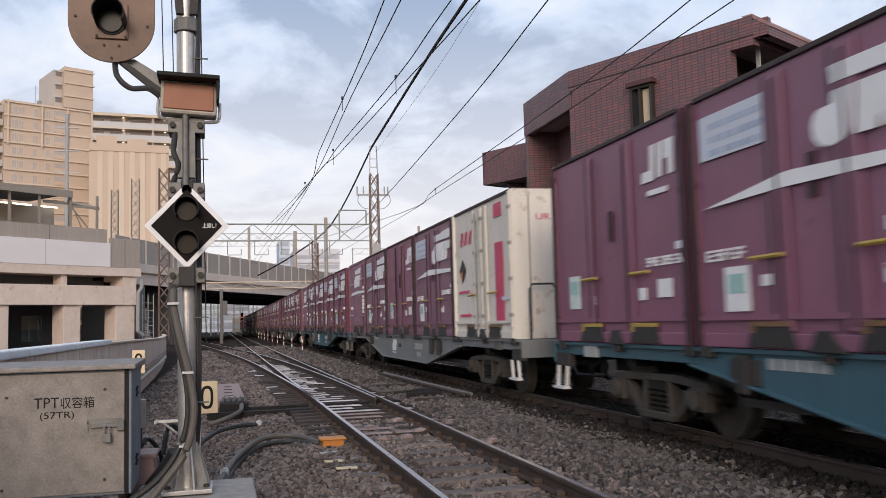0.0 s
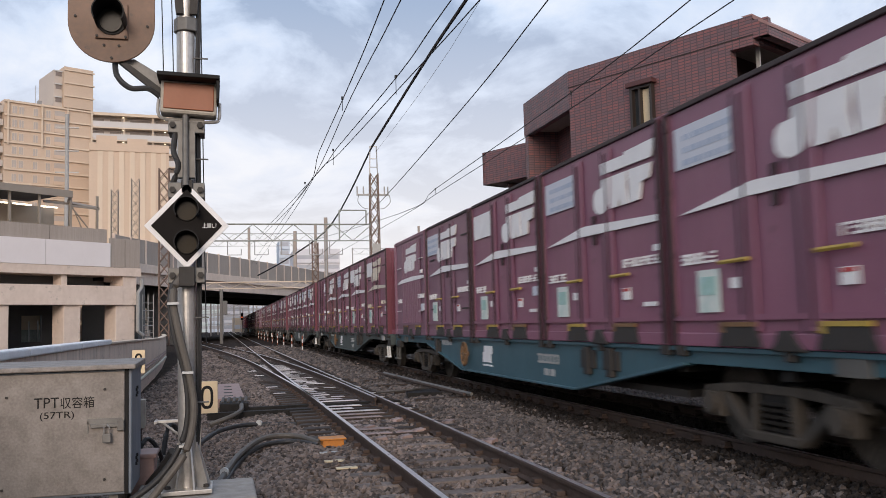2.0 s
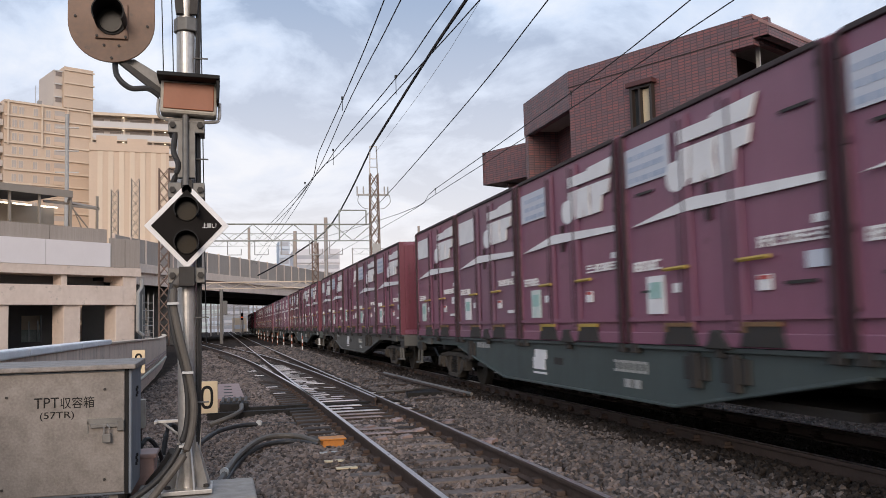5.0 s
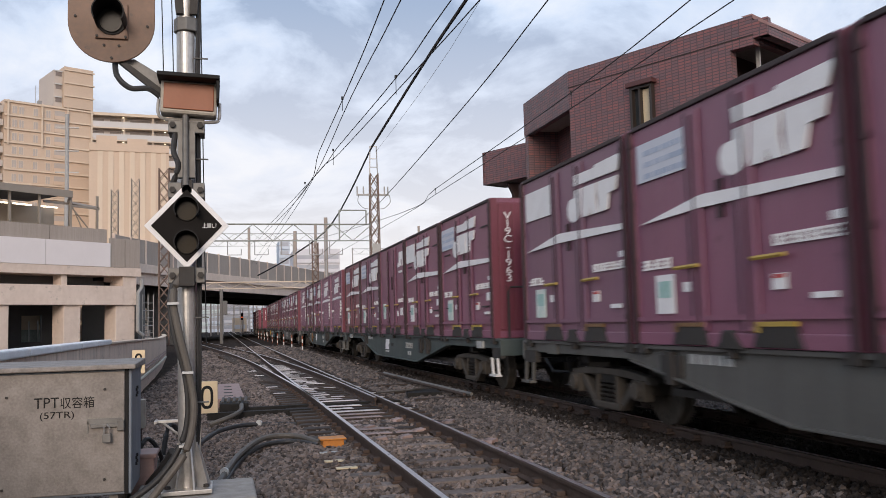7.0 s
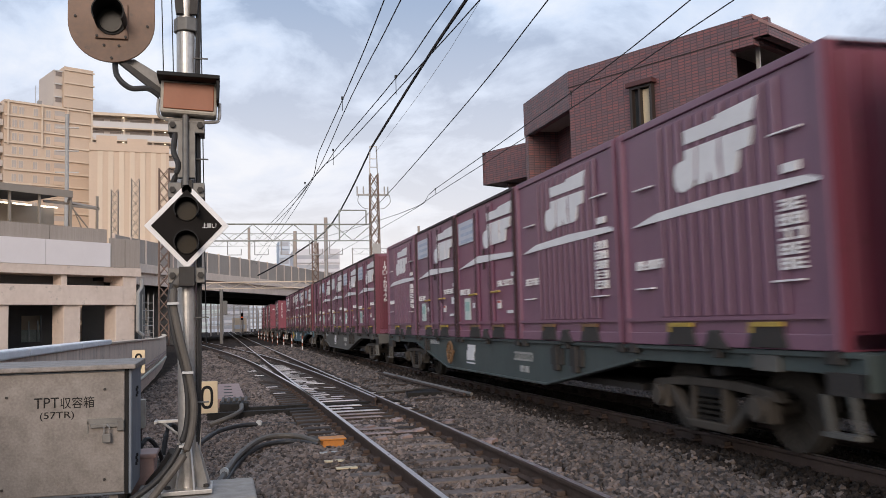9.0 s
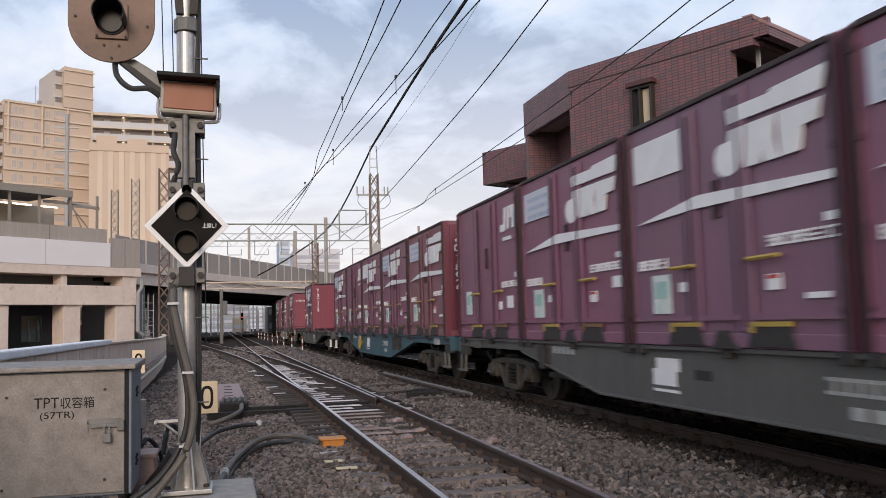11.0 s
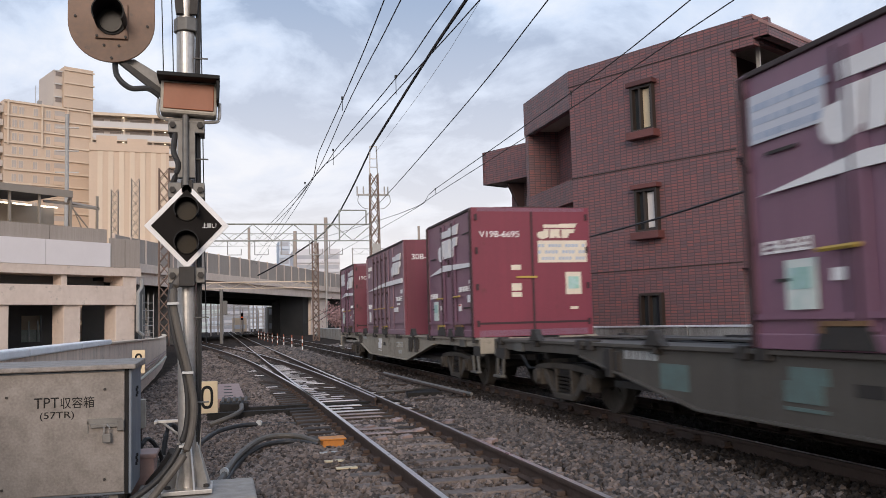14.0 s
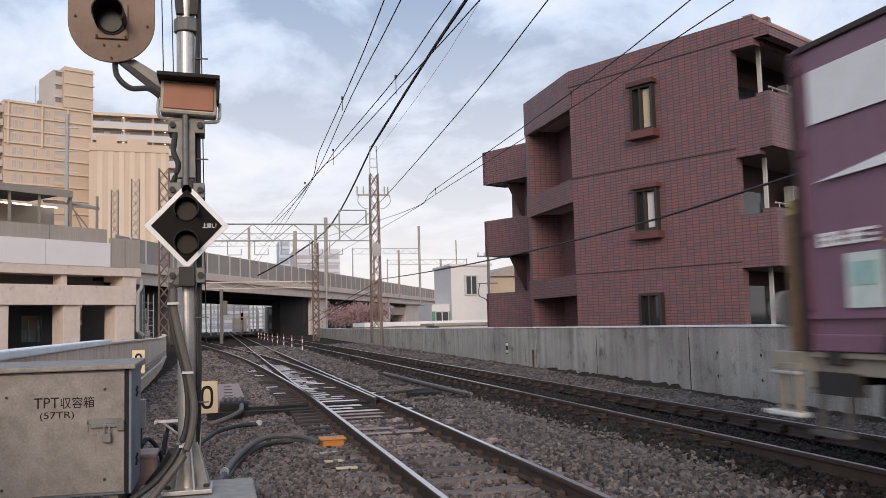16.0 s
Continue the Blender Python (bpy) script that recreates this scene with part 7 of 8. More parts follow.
    for (a, b), (ta, tb) in zip(zip(line, line[1:]), zip(tops, tops[1:])):
        A, B = Vector((*a, 0)), Vector((*b, 0))
        n = max(1, round((B - A).length / 2.0))
        for k in range(n):
            p, q = A.lerp(B, k / n), A.lerp(B, (k + 1) / n - 0.006)
            z0, z1 = ta + (tb - ta) * k / n, ta + (tb - ta) * (k + 1) / n
            bm = bmn()
            m = Matrix.Translation(p) @ Matrix.Rotation(math.atan2((q - p).y, (q - p).x), 4, "Z")
            L = (q - p).length
            prism(bm, [(0, -0.5), (L, -0.5), (L, z1 - 0.03), (0, z0 - 0.03)], "y", 0.0, 0.14, m)
            part("wall_panel", bm, M["west_concrete"], w, bevel=0.008)
            bm = bmn()
            cap = 0.06 if p.y < 16 else 0.012
            prism(bm, [(0, z0 - 0.03), (L, z1 - 0.03), (L, z1 + cap), (0, z0 + cap)], "y", -0.04, 0.2, m)
            part("coping", bm, M["snow_cap"] if p.y < 16 else M["cream_trim"], w, "white weathered coping" if p.y < 16 else "cream concrete coping", bevel=0.02 if p.y < 16 else 0.008)
    for dz, r, m in ((0.1, 0.05, "ivory_case"), (0.28, 0.025, "brown_plate"), (0.36, 0.02, "brown_plate")):
        bm = bmn()
        tube(bm, [(-1.86 + 0.02, 12.0, dz - 0.1), (-1.86, 17.0, dz), (-1.98, 24.0, dz), (-2.16, 32.0, dz), (-2.4, 40.0, dz)], r, 8)
        part("wall_pipe", bm, M[m], w)
    # red and white stakes beside the goods line
    for k in range(9):
        y = 49 + 7.5 * k
        x = 4.35
        s = thing("marker_stake", "short red and white striped stake in the ballast", "stake", "marker stakes", m=pose(x, y, -0.22))
        for j in range(5):
            bm = bmn()
            rod(bm, (0, 0, 0.19 * j), (0, 0, 0.19 * (j + 1)), 0.033, 8)
            part("band", bm, M["red_white"] if j % 2 == 0 else M["white_paint"], s)


make_left_clutter()


# ---- viaduct and elevated station ----
def station_and_viaduct():
    st = thing("station_viaduct", "pale concrete elevated station with columns, deep beams and platform parapet", "station", m=local_frame((-17.3, 76.0), (-9.9, 82.6)))
    def blk(name, mt, s0, s1, d0, d1, z0, z1, label="", bevel=0.0):
        bm = bmn()
        box(bm, s0, s1, d0, d1, z0, z1)
        return part(name, bm, M[mt], st, label, bevel)
    blk("deck_slab", "concrete_light", -40, 13.0, -0.6, 9, 6.2, 6.95)
    for k in range(8):
        blk("white_panel", "white_parapet", 9.7 - 6.2 * (k + 1) + 0.03, 9.7 - 6.2 * k, -0.65, -0.45, 6.98, 9.1, "white parapet panel")
    for k in range(9):
        blk("parapet_panel", "concrete_grey", -40 + 5.5 * k + 0.04, -40 + 5.5 * (k + 1), -0.4, -0.2, 9.1, 10.35)
    for k in range(2):
        blk("parapet_panel", "concrete_grey", 9.75 + 1.6 * k, 11.3 + 1.6 * k, -0.5, -0.3, 7.0, 9.6)
    for s0, s1 in ((-40, -30.8), (-20, -19), (-10.5, -8.5), (-1.6, 0.7), (5.5, 7.1), (10.6, 12.6)):
        blk("column", "concrete_light", s0, s1, -0.2, 1.5, -0.3, 3.7, bevel=0.05)
    blk("beam", "concrete_light", -40, 11.2, -0.46, 0.9, 3.6, 5.3, bevel=0.03)
    blk("end_pier", "concrete_light", 11.2, 12.6, -0.4, 1.5, 3.6, 6.2)
    for s in (-31, -20, -9.5, -0.4, 5.45):
        blk("deck_post", "concrete_light", s - 0.27, s + 0.27, -0.3, 0.9, 5.3, 6.2)
    # back of the slots in darkened concrete, shade put into the colour
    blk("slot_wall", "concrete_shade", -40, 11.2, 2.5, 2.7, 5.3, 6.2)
    # back walls painted near-black to stand for the shade inside the bays
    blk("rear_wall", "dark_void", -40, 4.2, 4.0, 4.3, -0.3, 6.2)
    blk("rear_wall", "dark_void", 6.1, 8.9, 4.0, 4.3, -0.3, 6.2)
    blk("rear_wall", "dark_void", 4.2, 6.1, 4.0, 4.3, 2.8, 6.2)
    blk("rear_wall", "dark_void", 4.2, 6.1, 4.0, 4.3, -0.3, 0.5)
    blk("yard_fence", "far_window", 6.0, 14.0, 11.0, 11.1, -0.3, 1.6, "pale green fence in the yard behind the station")
    blk("yard_wall", "tan_house", 4.0, 13.0, 13.0, 13.2, -0.3, 5.0)
    for k in range(9):
        blk("yard_post", "galv_pale", 6.2 + 0.9 * k, 6.3 + 0.9 * k, 10.85, 10.95, -0.3, 2.4)
    # what shows through the second bay: a stepped concrete ramp with a handrail
    for k, (z0, z1, mt) in enumerate(((0.0, 0.55, "concrete_light"), (0.6, 1.2, "concrete_light"), (1.25, 2.0, "concrete_light"), (2.3, 3.6, "cream_trim"))):
        blk("ramp_panel", mt, 12.4 - 0.3 * k, 22.0, 9.6 + 0.3 * k, 9.8 + 0.3 * k, z0, z1)
    blk("inner_rail", "lattice_pale", 11.0, 22.0, 9.4, 9.48, 2.1, 2.18)
    blk("inner_rail", "lattice_pale", 11.0, 22.0, 9.4, 9.48, 1.2, 1.27)
    # downpipe, ladder frame
    bm = bmn()
    tube(bm, [(13.1, -0.5, 6.0), (13.1, -0.5, 5.2), (12.7, -0.5, 4.7), (12.7, -0.5, 1.2), (13.3, -0.5, 0.8)], 0.18, 8)
    part("downpipe", bm, M["galv_pale"], st, "thick pale downpipe")
    bm = bmn()
    for s in (13.6, 14.2, 14.8):
        rod(bm, (s, 0, 0.3), (s, 0, 4.6), 0.05, 6)
    for z in (1.0, 1.7, 2.4, 3.1, 3.8):
        rod(bm, (13.6, 0, z), (14.8, 0, z), 0.04, 6)
    part("ladder", bm, M["galv_pale"], st)
    # platform canopy on steel posts
    for s in (-22, -16, -10, -4.5, 1.0, 3.6, 6.5, 9.1):
        blk("canopy_post", "lattice_pale", s - 0.09, s + 0.09, 0.4, 0.58, 9.0, 13.0 if s < 7 else 13.4)
    bm = bmn()
    prism(bm, [(-26, 13.55), (6.4, 13.55), (6.4, 12.95), (-26, 12.95)], "y", 0.0, 0.2)
    part("canopy_fascia", bm, M["lattice_pale"], st)
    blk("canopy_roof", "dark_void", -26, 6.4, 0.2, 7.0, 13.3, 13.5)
    blk("canopy_beam", "lattice_pale", 6.4, 9.3, 0.4, 0.55, 12.2, 12.4)
    blk("canopy_beam", "lattice_pale", 6.4, 9.3, 4.4, 4.55, 13.0, 13.2)
    for a, b in (((6.4, 0.4, 13.1), (9.2, 5.0, 13.3)), ((2.4, 0.2, 13.5), (6.5, 5.0, 13.9)), ((9.2, 0.5, 12.3), (9.3, 5.0, 13.3))):
        bm = bmn()
        rod(bm, a, b, 0.16, 4)
        part("canopy_beam", bm, M["lattice_pale"], st, "weathered bare canopy beam")
    blk("canopy_post", "lattice_pale", 9.2, 9.38, 4.9, 5.08, 9.0, 13.3)
    blk("platform_wall", "tan_house", -26, 9, 7.0, 7.2, 9.0, 13.0)
    for s in (-9, -4, 0.3, 2.2, 4.6):
        blk("tube_light", "tube", s, s + 1.6, 2.0, 2.15, 12.2, 12.3, "lit fluorescent tube under the canopy")
    bm = bmn()
    rod(bm, (6.6, 0.5, 12.2), (9.0, 0.5, 9.6), 0.06, 6)
    rod(bm, (6.4, 0.5, 12.8), (7.8, 0.5, 10.0), 0.05, 6)
    part("stair_rail", bm, M["lattice_pale"], st)

    v = thing("viaduct", "pale concrete railway viaduct with grey parapet panels over the tracks", "viaduct", kind="structure")
    for a, b in (((-9.9, 84), (-2, 104.9)), ((-2, 104.9), (67, 255))):
        m = local_frame(a, b)
        L = (Vector(b) - Vector(a)).length
        def put(name, mt, s0, s1, d0, d1, z0, z1, bevel=0.0):
            bm = bmn()
            box(bm, s0, s1, d0, d1, z0, z1, m)
            return part(name, bm, M[mt], v, bevel=bevel)
        put("girder", "concrete_light", 0, L, -0.1, 0.6, 5.75, 6.9)
        put("deck_edge", "concrete_light", 0, L, -0.5, 24, 6.9, 7.75)
        # underside and cross girders: shade under the deck is put into their colour
        put("soffit", "deck_shade", 0, L, 0.6, 24, 5.9, 6.9)
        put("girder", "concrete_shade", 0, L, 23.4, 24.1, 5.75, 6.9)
        for k in range(4):
            put("cross_girder", "deck_shade", 0, L, 4 + 5 * k, 4.8 + 5 * k, 5.4, 5.9)
        n = int(L / 3.1)
        for k in range(n):
            put("parapet_panel", "concrete_grey", k * L / n + 0.1, (k + 1) * L / n - 0.1, -0.42, -0.3, 7.75, 10.1)
            put("parapet_post", "concrete_light", k * L / n - 0.1, k * L / n + 0.1, -0.48, -0.25, 7.75, 10.2)
    m = local_frame((-2, 104.9), (67, 255))
    for s0, s1, d1 in ((39.5, 48, 3.0), (83, 93, 5.0), (109, 127, 4.0), (150, 153, 5)):
        bm = bmn()
        box(bm, s0, s1, 0.6, d1, -0.5, 5.8, m)
        part("pier", bm, M["concrete_light"], v)
    # abutment painted near-black for the shadow below the bridge
    bm = bmn()
    prism(bm, [(8.8, 137), (12.5, 139), (15.2, 144.8), (12, 160), (8.8, 160)], "z", -0.5, 5.85)
    part("abutment", bm, M["deck_shade"], v)
    # thin near-black wall added for the shade behind the trees
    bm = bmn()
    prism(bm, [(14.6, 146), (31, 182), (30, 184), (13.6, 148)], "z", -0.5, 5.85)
    part("abutment", bm, M["deck_shade"], v)
    bm = bmn()
    box(bm, 86, 124, 1.0, 1.4, 3.2, 4.9, m)
    part("shop_front", bm, M["tan_house"], v)
    bm = bmn()
    box(bm, 76, 160, 6.0, 6.4, -0.5, 5.85, m)
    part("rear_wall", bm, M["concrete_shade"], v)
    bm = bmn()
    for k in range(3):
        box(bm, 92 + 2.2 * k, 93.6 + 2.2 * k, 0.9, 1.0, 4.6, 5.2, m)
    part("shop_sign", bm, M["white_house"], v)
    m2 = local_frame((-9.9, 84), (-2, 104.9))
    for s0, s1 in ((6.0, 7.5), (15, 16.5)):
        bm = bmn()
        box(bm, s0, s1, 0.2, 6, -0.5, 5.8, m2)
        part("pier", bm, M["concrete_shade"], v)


# darkened concrete: painted shade under decks, plain dark tone on poles and sheds
M["concrete_shade"] = mat("weathered_dark_and_shaded_concrete", (0.2, 0.19, 0.18), 0.9, col2=(0.12, 0.11, 0.1), blotch=0.3, amount=0.9, bump=0.1)
# near-black concrete tone that paints the shade under the viaduct
M["deck_shade"] = mat("concrete_painted_shade", (0.028, 0.026, 0.025), 0.95, col2=(0.016, 0.015, 0.014), blotch=0.3, amount=0.9, bump=0.1)
M["lattice_pale"] = mat("grey_brown_painted_steel", (0.3, 0.26, 0.22), 0.6, blotch=1, amount=0.6)
M["far_window"] = mat("pale_green_shop_glass", (0.35, 0.4, 0.36), 0.2, col2=(0.1, 0.12, 0.11), blotch=0.9, amount=1.0, bump=0)
station_and_viaduct()


# ---- apartment blocks beyond the station ----
def apartment_blocks():
    a = thing("apartment_block", "tall beige apartment block with cream floor bands and a stair tower", "building", m=local_frame((-46.6, 136.6), (-20.6, 150.0)))
    def blk(par, name, mt, s0, s1, d0, d1, z0, z1, label=""):
        bm = bmn()
        box(bm, s0, s1, d0, d1, z0, z1)
        return part(name, bm, M[mt], par, label)
    W = 29.3
    blk(a, "wall", "beige_wall", 15.9, W, 0, 14, -0.5, 37.5)
    blk(a, "balcony_wing", "grey_wall", 0, 15.9, 1.4, 14, -0.5, 36.6)
    blk(a, "stair_tower", "beige_wall", 24.7, W, -0.3, 8, 37.5, 44.2)
    blk(a, "stair_tower_side", "grey_wall", 23.3, 24.68, 0.5, 8, 37.5, 43.6)
    for k in range(17):
        z = 37.1 - 2.13 * k
        blk(a, "floor_band", "cream_trim", 15.9, W + 0.15, -0.25, 0.0, z, z + 0.26)
        blk(a, "wing_balcony", "grey_wall", 0, 15.85, 0.2, 1.4, z - 1.6, z - 0.6)
        # strip above each balcony coloured as shade
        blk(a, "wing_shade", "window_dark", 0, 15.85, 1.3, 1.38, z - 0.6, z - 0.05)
    for k in range(3):
        z = 37.15 + 2.13 * (k + 1)
        blk(a, "floor_band", "cream_trim", 24.65, W + 0.15, -0.5, -0.3, z, z + 0.22)
        blk(a, "tower_vent", "window_dark", 23.6, 24.5, 0.42, 0.5, z - 0.9, z - 0.2)
        blk(a, "tower_vent", "ac_white", 23.4, 24.6, 0.3, 0.45, z - 0.2, z)
    for s in (16.4, 21.4, 25.3, W - 0.2):
        blk(a, "rib", "cream_trim", s - 0.14, s + 0.14, -0.36, -0.25, 30.4, 37.5)
    frames = bmn()
    box(frames, 0, 0.78, -0.06, 0.02, 0, 1.3)
    win_frame = finish("window", frames, M["cream_trim"])
    panes = []
    for x0, x1 in ((0.07, 0.36), (0.42, 0.71)):
        wb = bmn()
        box(wb, x0, x1, -0.075, -0.05, 0.08, 1.22)
        panes.append(finish("pane", wb, M["window_far"]))
    recess = bmn()
    box(recess, 0, 1.6, -0.02, 0.05, 0, 1.45)
    slot = finish("balcony_opening", recess, M["window_far"])
    rail_bm = bmn()
    box(rail_bm, -0.05, 1.65, -0.14, -0.02, 0, 0.62)
    rail_me = finish("balcony_front", rail_bm, M["beige_wall"])
    for k in range(16):
        z = 35.35 - 2.13 * k
        for s in (17.0, 18.0, 20.1, 22.0):
            w = piece("window", win_frame, a, pose(s, 0, z))
            for me in panes:
                piece("pane", me, w)
        o = piece("balcony_opening", slot, a, pose(23.35, 0, z - 0.05))
        piece("balcony_front", rail_me, o)
    blk(a, "roof_aerial", "galv", 21.3, 21.38, 3, 3.1, 37.5, 41.2)
    blk(a, "roof_box", "galv_pale", 21.7, 22.3, 3, 3.6, 37.5, 38.8)

    b = thing("apartment_block", "long grey-cream apartment block with open access galleries", "building", m=local_frame((-27.0, 190.0), (-8.6, 192.0)))
    W = 18.5
    blk(b, "wall", "grey_wall", 0, W, 1.6, 14, -0.5, 46.4)
    blk(b, "side_wall", "grey_wall", W, W + 4.5, 3, 14, -0.5, 45.8)
    blk(b, "roof_slab", "cream_trim", -0.3, W + 0.4, -0.3, 14, 46.4, 47.0)
    rng = random.Random(5)
    for k in range(12):
        z = 45.2 - 2.65 * k
        blk(b, "gallery_parapet", "gallery_panel", 0, W, 0, 0.2, z - 1.2, z)
        blk(b, "gallery_slab", "cream_trim", 0, W, 0.0, 1.6, z - 1.45, z - 1.2)
        # openings are flat plates with the gallery shade painted on
        for s0, s1 in ((0.4, 3.2), (4.4, 6.6), (8.4, 12.6), (13.6, 17.6)):
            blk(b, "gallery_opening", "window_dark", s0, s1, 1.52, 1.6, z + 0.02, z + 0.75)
        for s in (7.2, 13.0):
            blk(b, "gallery_post", "cream_trim", s - 0.12, s + 0.12, 0.05, 0.3, z - 1.2, z + 1.4)
        for s in (6.9, 15.4):
            if k < 4:
                blk(b, "gallery_lamp", "tube", s, s + 0.22, 0.9, 1.1, z + 1.06, z + 1.16, "small lit gallery lamp")
        for j in range(2):
            blk(b, "balcony", "gallery_panel", W + 0.3 + 2.1 * j, W + 2.0 + 2.1 * j, 1.6, 3.0, z - 1.2, z - 0.2)
    c = thing("apartment_block", "beige building with broad upright ribs", "building", m=local_frame((-19.6, 140.0), (-8.0, 141.5)))
    W = 11.7
    blk(c, "wall", "beige_wall", 0, W, 0, 8, -0.5, 30.0)
    for k in range(7):
        blk(c, "rib", "cream_trim", 1.2 + 1.55 * k, 1.95 + 1.55 * k, -0.12, 0.0, -0.5, 29.0)
    blk(c, "parapet", "beige_wall", 0.0, W, -0.2, 0.0, 29.0, 30.2)
    blk(c, "parapet", "beige_wall", 1.0, 4.0, 0.5, 2, 30.0, 31.5)
    blk(c, "roof_box", "beige_wall", 5.5, 8.5, 0.5, 3, 30.0, 31.2)


M["window_far"] = mat("pale_net_window", (0.5, 0.44, 0.4), 0.3, blotch=0.7, amount=0.7, bump=0)
M["gallery_panel"] = mat("pale_grey_gallery_panel", (0.56, 0.54, 0.53), 0.6, col2=(0.48, 0.46, 0.45), blotch=0.3, amount=0.6, bump=0)
# brown-grey that carries the shade of galleries, wing and vents as colour
M["window_dark"] = mat("gallery_painted_shade", (0.24, 0.2, 0.18), 0.5, blotch=0.5, amount=0.6, bump=0)
apartment_blocks()


# ---- overhead line: masts, gantries, wires ----
def lattice_mast(name, x, y, z0, z1, w, material, label, group, w2=None, braces=None):
    m = thing(name, label, "mast", group, m=pose(x, y, 0))
    w2 = w2 or w
    H = z1 - z0
    n = braces or max(4, int(H / (w * 1.25)))
    leg = lambda sx, sy, t: Vector((sx * (w + (w2 - w) * t) / 2, sy * (w + (w2 - w) * t) / 2, z0 + H * t))
    for sx in (-1, 1):
        for sy in (-1, 1):
            bm = bmn()
            rod(bm, leg(sx, sy, 0), leg(sx, sy, 1), 0.045, 4)
            part("leg", bm, M[material], m)
    bm = bmn()
    for k in range(n):
        t0, t1 = k / n, (k + 1) / n
        for A, B in (((-1, -1), (1, -1)), ((-1, 1), (1, 1)), ((-1, -1), (-1, 1)), ((1, -1), (1, 1))):
            p, q = (A, B) if k % 2 else (B, A)
            rod(bm, leg(*p, t0), leg(*q, t1), 0.028, 4)
            rod(bm, leg(*q, t0), leg(*p, t1), 0.028, 4)
    tagged(part("lacing", bm, M[material], m), kind="stuff")
    return m


def truss_beam(name, xa, xb, y, z0, z1, material, label):
    t = thing(name, label, "gantry", "overhead line gantries")
    if name == "far_gantry":
        for x in (xa, xb):
            bm = bmn()
            rod(bm, (x, y, -0.4), (x, y, z1 + 0.2), 0.12, 6)
            part("post", bm, M[material], t)
    for z in (z0, z1):
        bm = bmn()
        rod(bm, (xa, y, z), (xb, y, z), 0.06 if z == z1 else 0.045, 6)
        part("chord", bm, M[material], t)
    n = int((xb - xa) / 1.25)
    bm = bmn()
    for k in range(n):
        x0, x1 = xa + (xb - xa) * k / n, xa + (xb - xa) * (k + 1) / n
        rod(bm, (x0, y, z0 if k % 2 else z1), (x1, y, z1 if k % 2 else z0), 0.03, 5)
    tagged(part("lacing", bm, M[material], t), kind="stuff")
    return t


def overhead_line():
    # tall lattice mast behind the wall
    m = lattice_mast("lattice_mast", 10.5, 60.0, 0.0, 11.9, 0.72, "lattice", "rusty lattice steel mast of the overhead line", "lattice masts", 0.55)
    bm = bmn()
    for sx in (-0.28, 0.28):
        rod(bm, (sx, 0, 11.8), (sx * 0.8, 0, 13.9), 0.045, 5)
    for z in (12.4, 13.0, 13.9):
        rod(bm, (-0.26, 0, z), (0.26, 0, z), 0.035, 5)
    part("top_frame", bm, M["galv"], m)
    bm = bmn()
    box(bm, -1.25, 1.05, -0.06, 0.06, 10.35, 10.47)
    for x in (-1.2, -0.75, 0.75, 1.0):
        rod(bm, (x, 0, 10.45), (x, 0, 11.0), 0.05, 6)
    part("cross_arm", bm, M["galv_pale"], m)
    bm = bmn()
    for s in (-1, 1):
        tube(bm, smooth_path([(s * 1.1, 0, 10.4), (s * 1.15, 0, 9.9), (s * 0.8, 0, 9.5), (s * 0.4, 0, 9.4)]), 0.025, 5)
    part("jumper_loop", bm, M["galv_pale"], m)
    bm = bmn()
    box(bm, -0.25, 0.3, -0.5, -0.36, 6.0, 6.9)
    part("switch_box", bm, M["galv_pale"], m, "pale switch box on the mast")
    # guyed pole at the foot
    bm = bmn()
    rod(bm, (9.95, 55, -0.3), (9.85, 55, 4.2), 0.09, 8)
    solid("cable_pole", bm, M["lattice"], "slender brown cable pole in front of the lattice mast", "pole")
    lattice_mast("lattice_mast", -3.7, 60.0, 0.2, 12.0, 0.62, "lattice", "pale rusty lattice mast beside the side wall", "lattice masts")
    bm = bmn()
    rod(bm, (-15.73, 97, 7.0), (-15.78, 97, 24.3), 0.24, 10, 0.18)
    for z in (18.0, 20.3, 22.8):
        box(bm, -16.9, -14.6, 96.9, 97.1, z, z + 0.12)
    solid("line_pole", bm, M["galv_pale"], "grey steel line pole with cross arms at the platform end", "pole", "line poles", smooth=False)
    lattice_mast("lattice_mast", -9.0, 98.0, 7.0, 17.6, 0.8, "lattice_pale", "grey lattice mast on the elevated station", "lattice masts")
    lattice_mast("lattice_mast", -11.1, 98.0, 7.0, 16.4, 0.7, "lattice_pale", "grey lattice mast on the elevated station", "lattice masts")
    lattice_mast("lattice_mast", 8.8, 84.0, -0.3, 9.3, 0.55, "lattice", "rusty lattice mast before the viaduct", "lattice masts")
    t = truss_beam("gantry", -3.4, 10.3, 60, 7.15, 8.3, "green_post", "faded green steel gantry carrying the overhead wires")
    truss_beam("gantry", -3.4, 8.9, 84, 4.95, 5.55, "cream_trim", "pale truss gantry before the viaduct")
    for k, (x, z) in enumerate(((0.4, 7.2), (2.2, 7.2), (4.0, 7.2), (5.9, 7.2), (7.3, 7.2))):
        bm = bmn()
        rod(bm, (x, 60, 7.2), (x, 60, 6.2), 0.035, 5)
        rod(bm, (x, 60, 6.2), (x + 0.9, 60, 6.2), 0.03, 5)
        rod(bm, (x + 0.9, 60, 6.2), (x + 0.9, 60, 6.6), 0.03, 5)
        solid("wire_hanger", bm, M["galv_pale"], "steel wire hanger under the gantry", "hanger", "wire hangers")
    # square frame between gantry and mast
    bm = bmn()
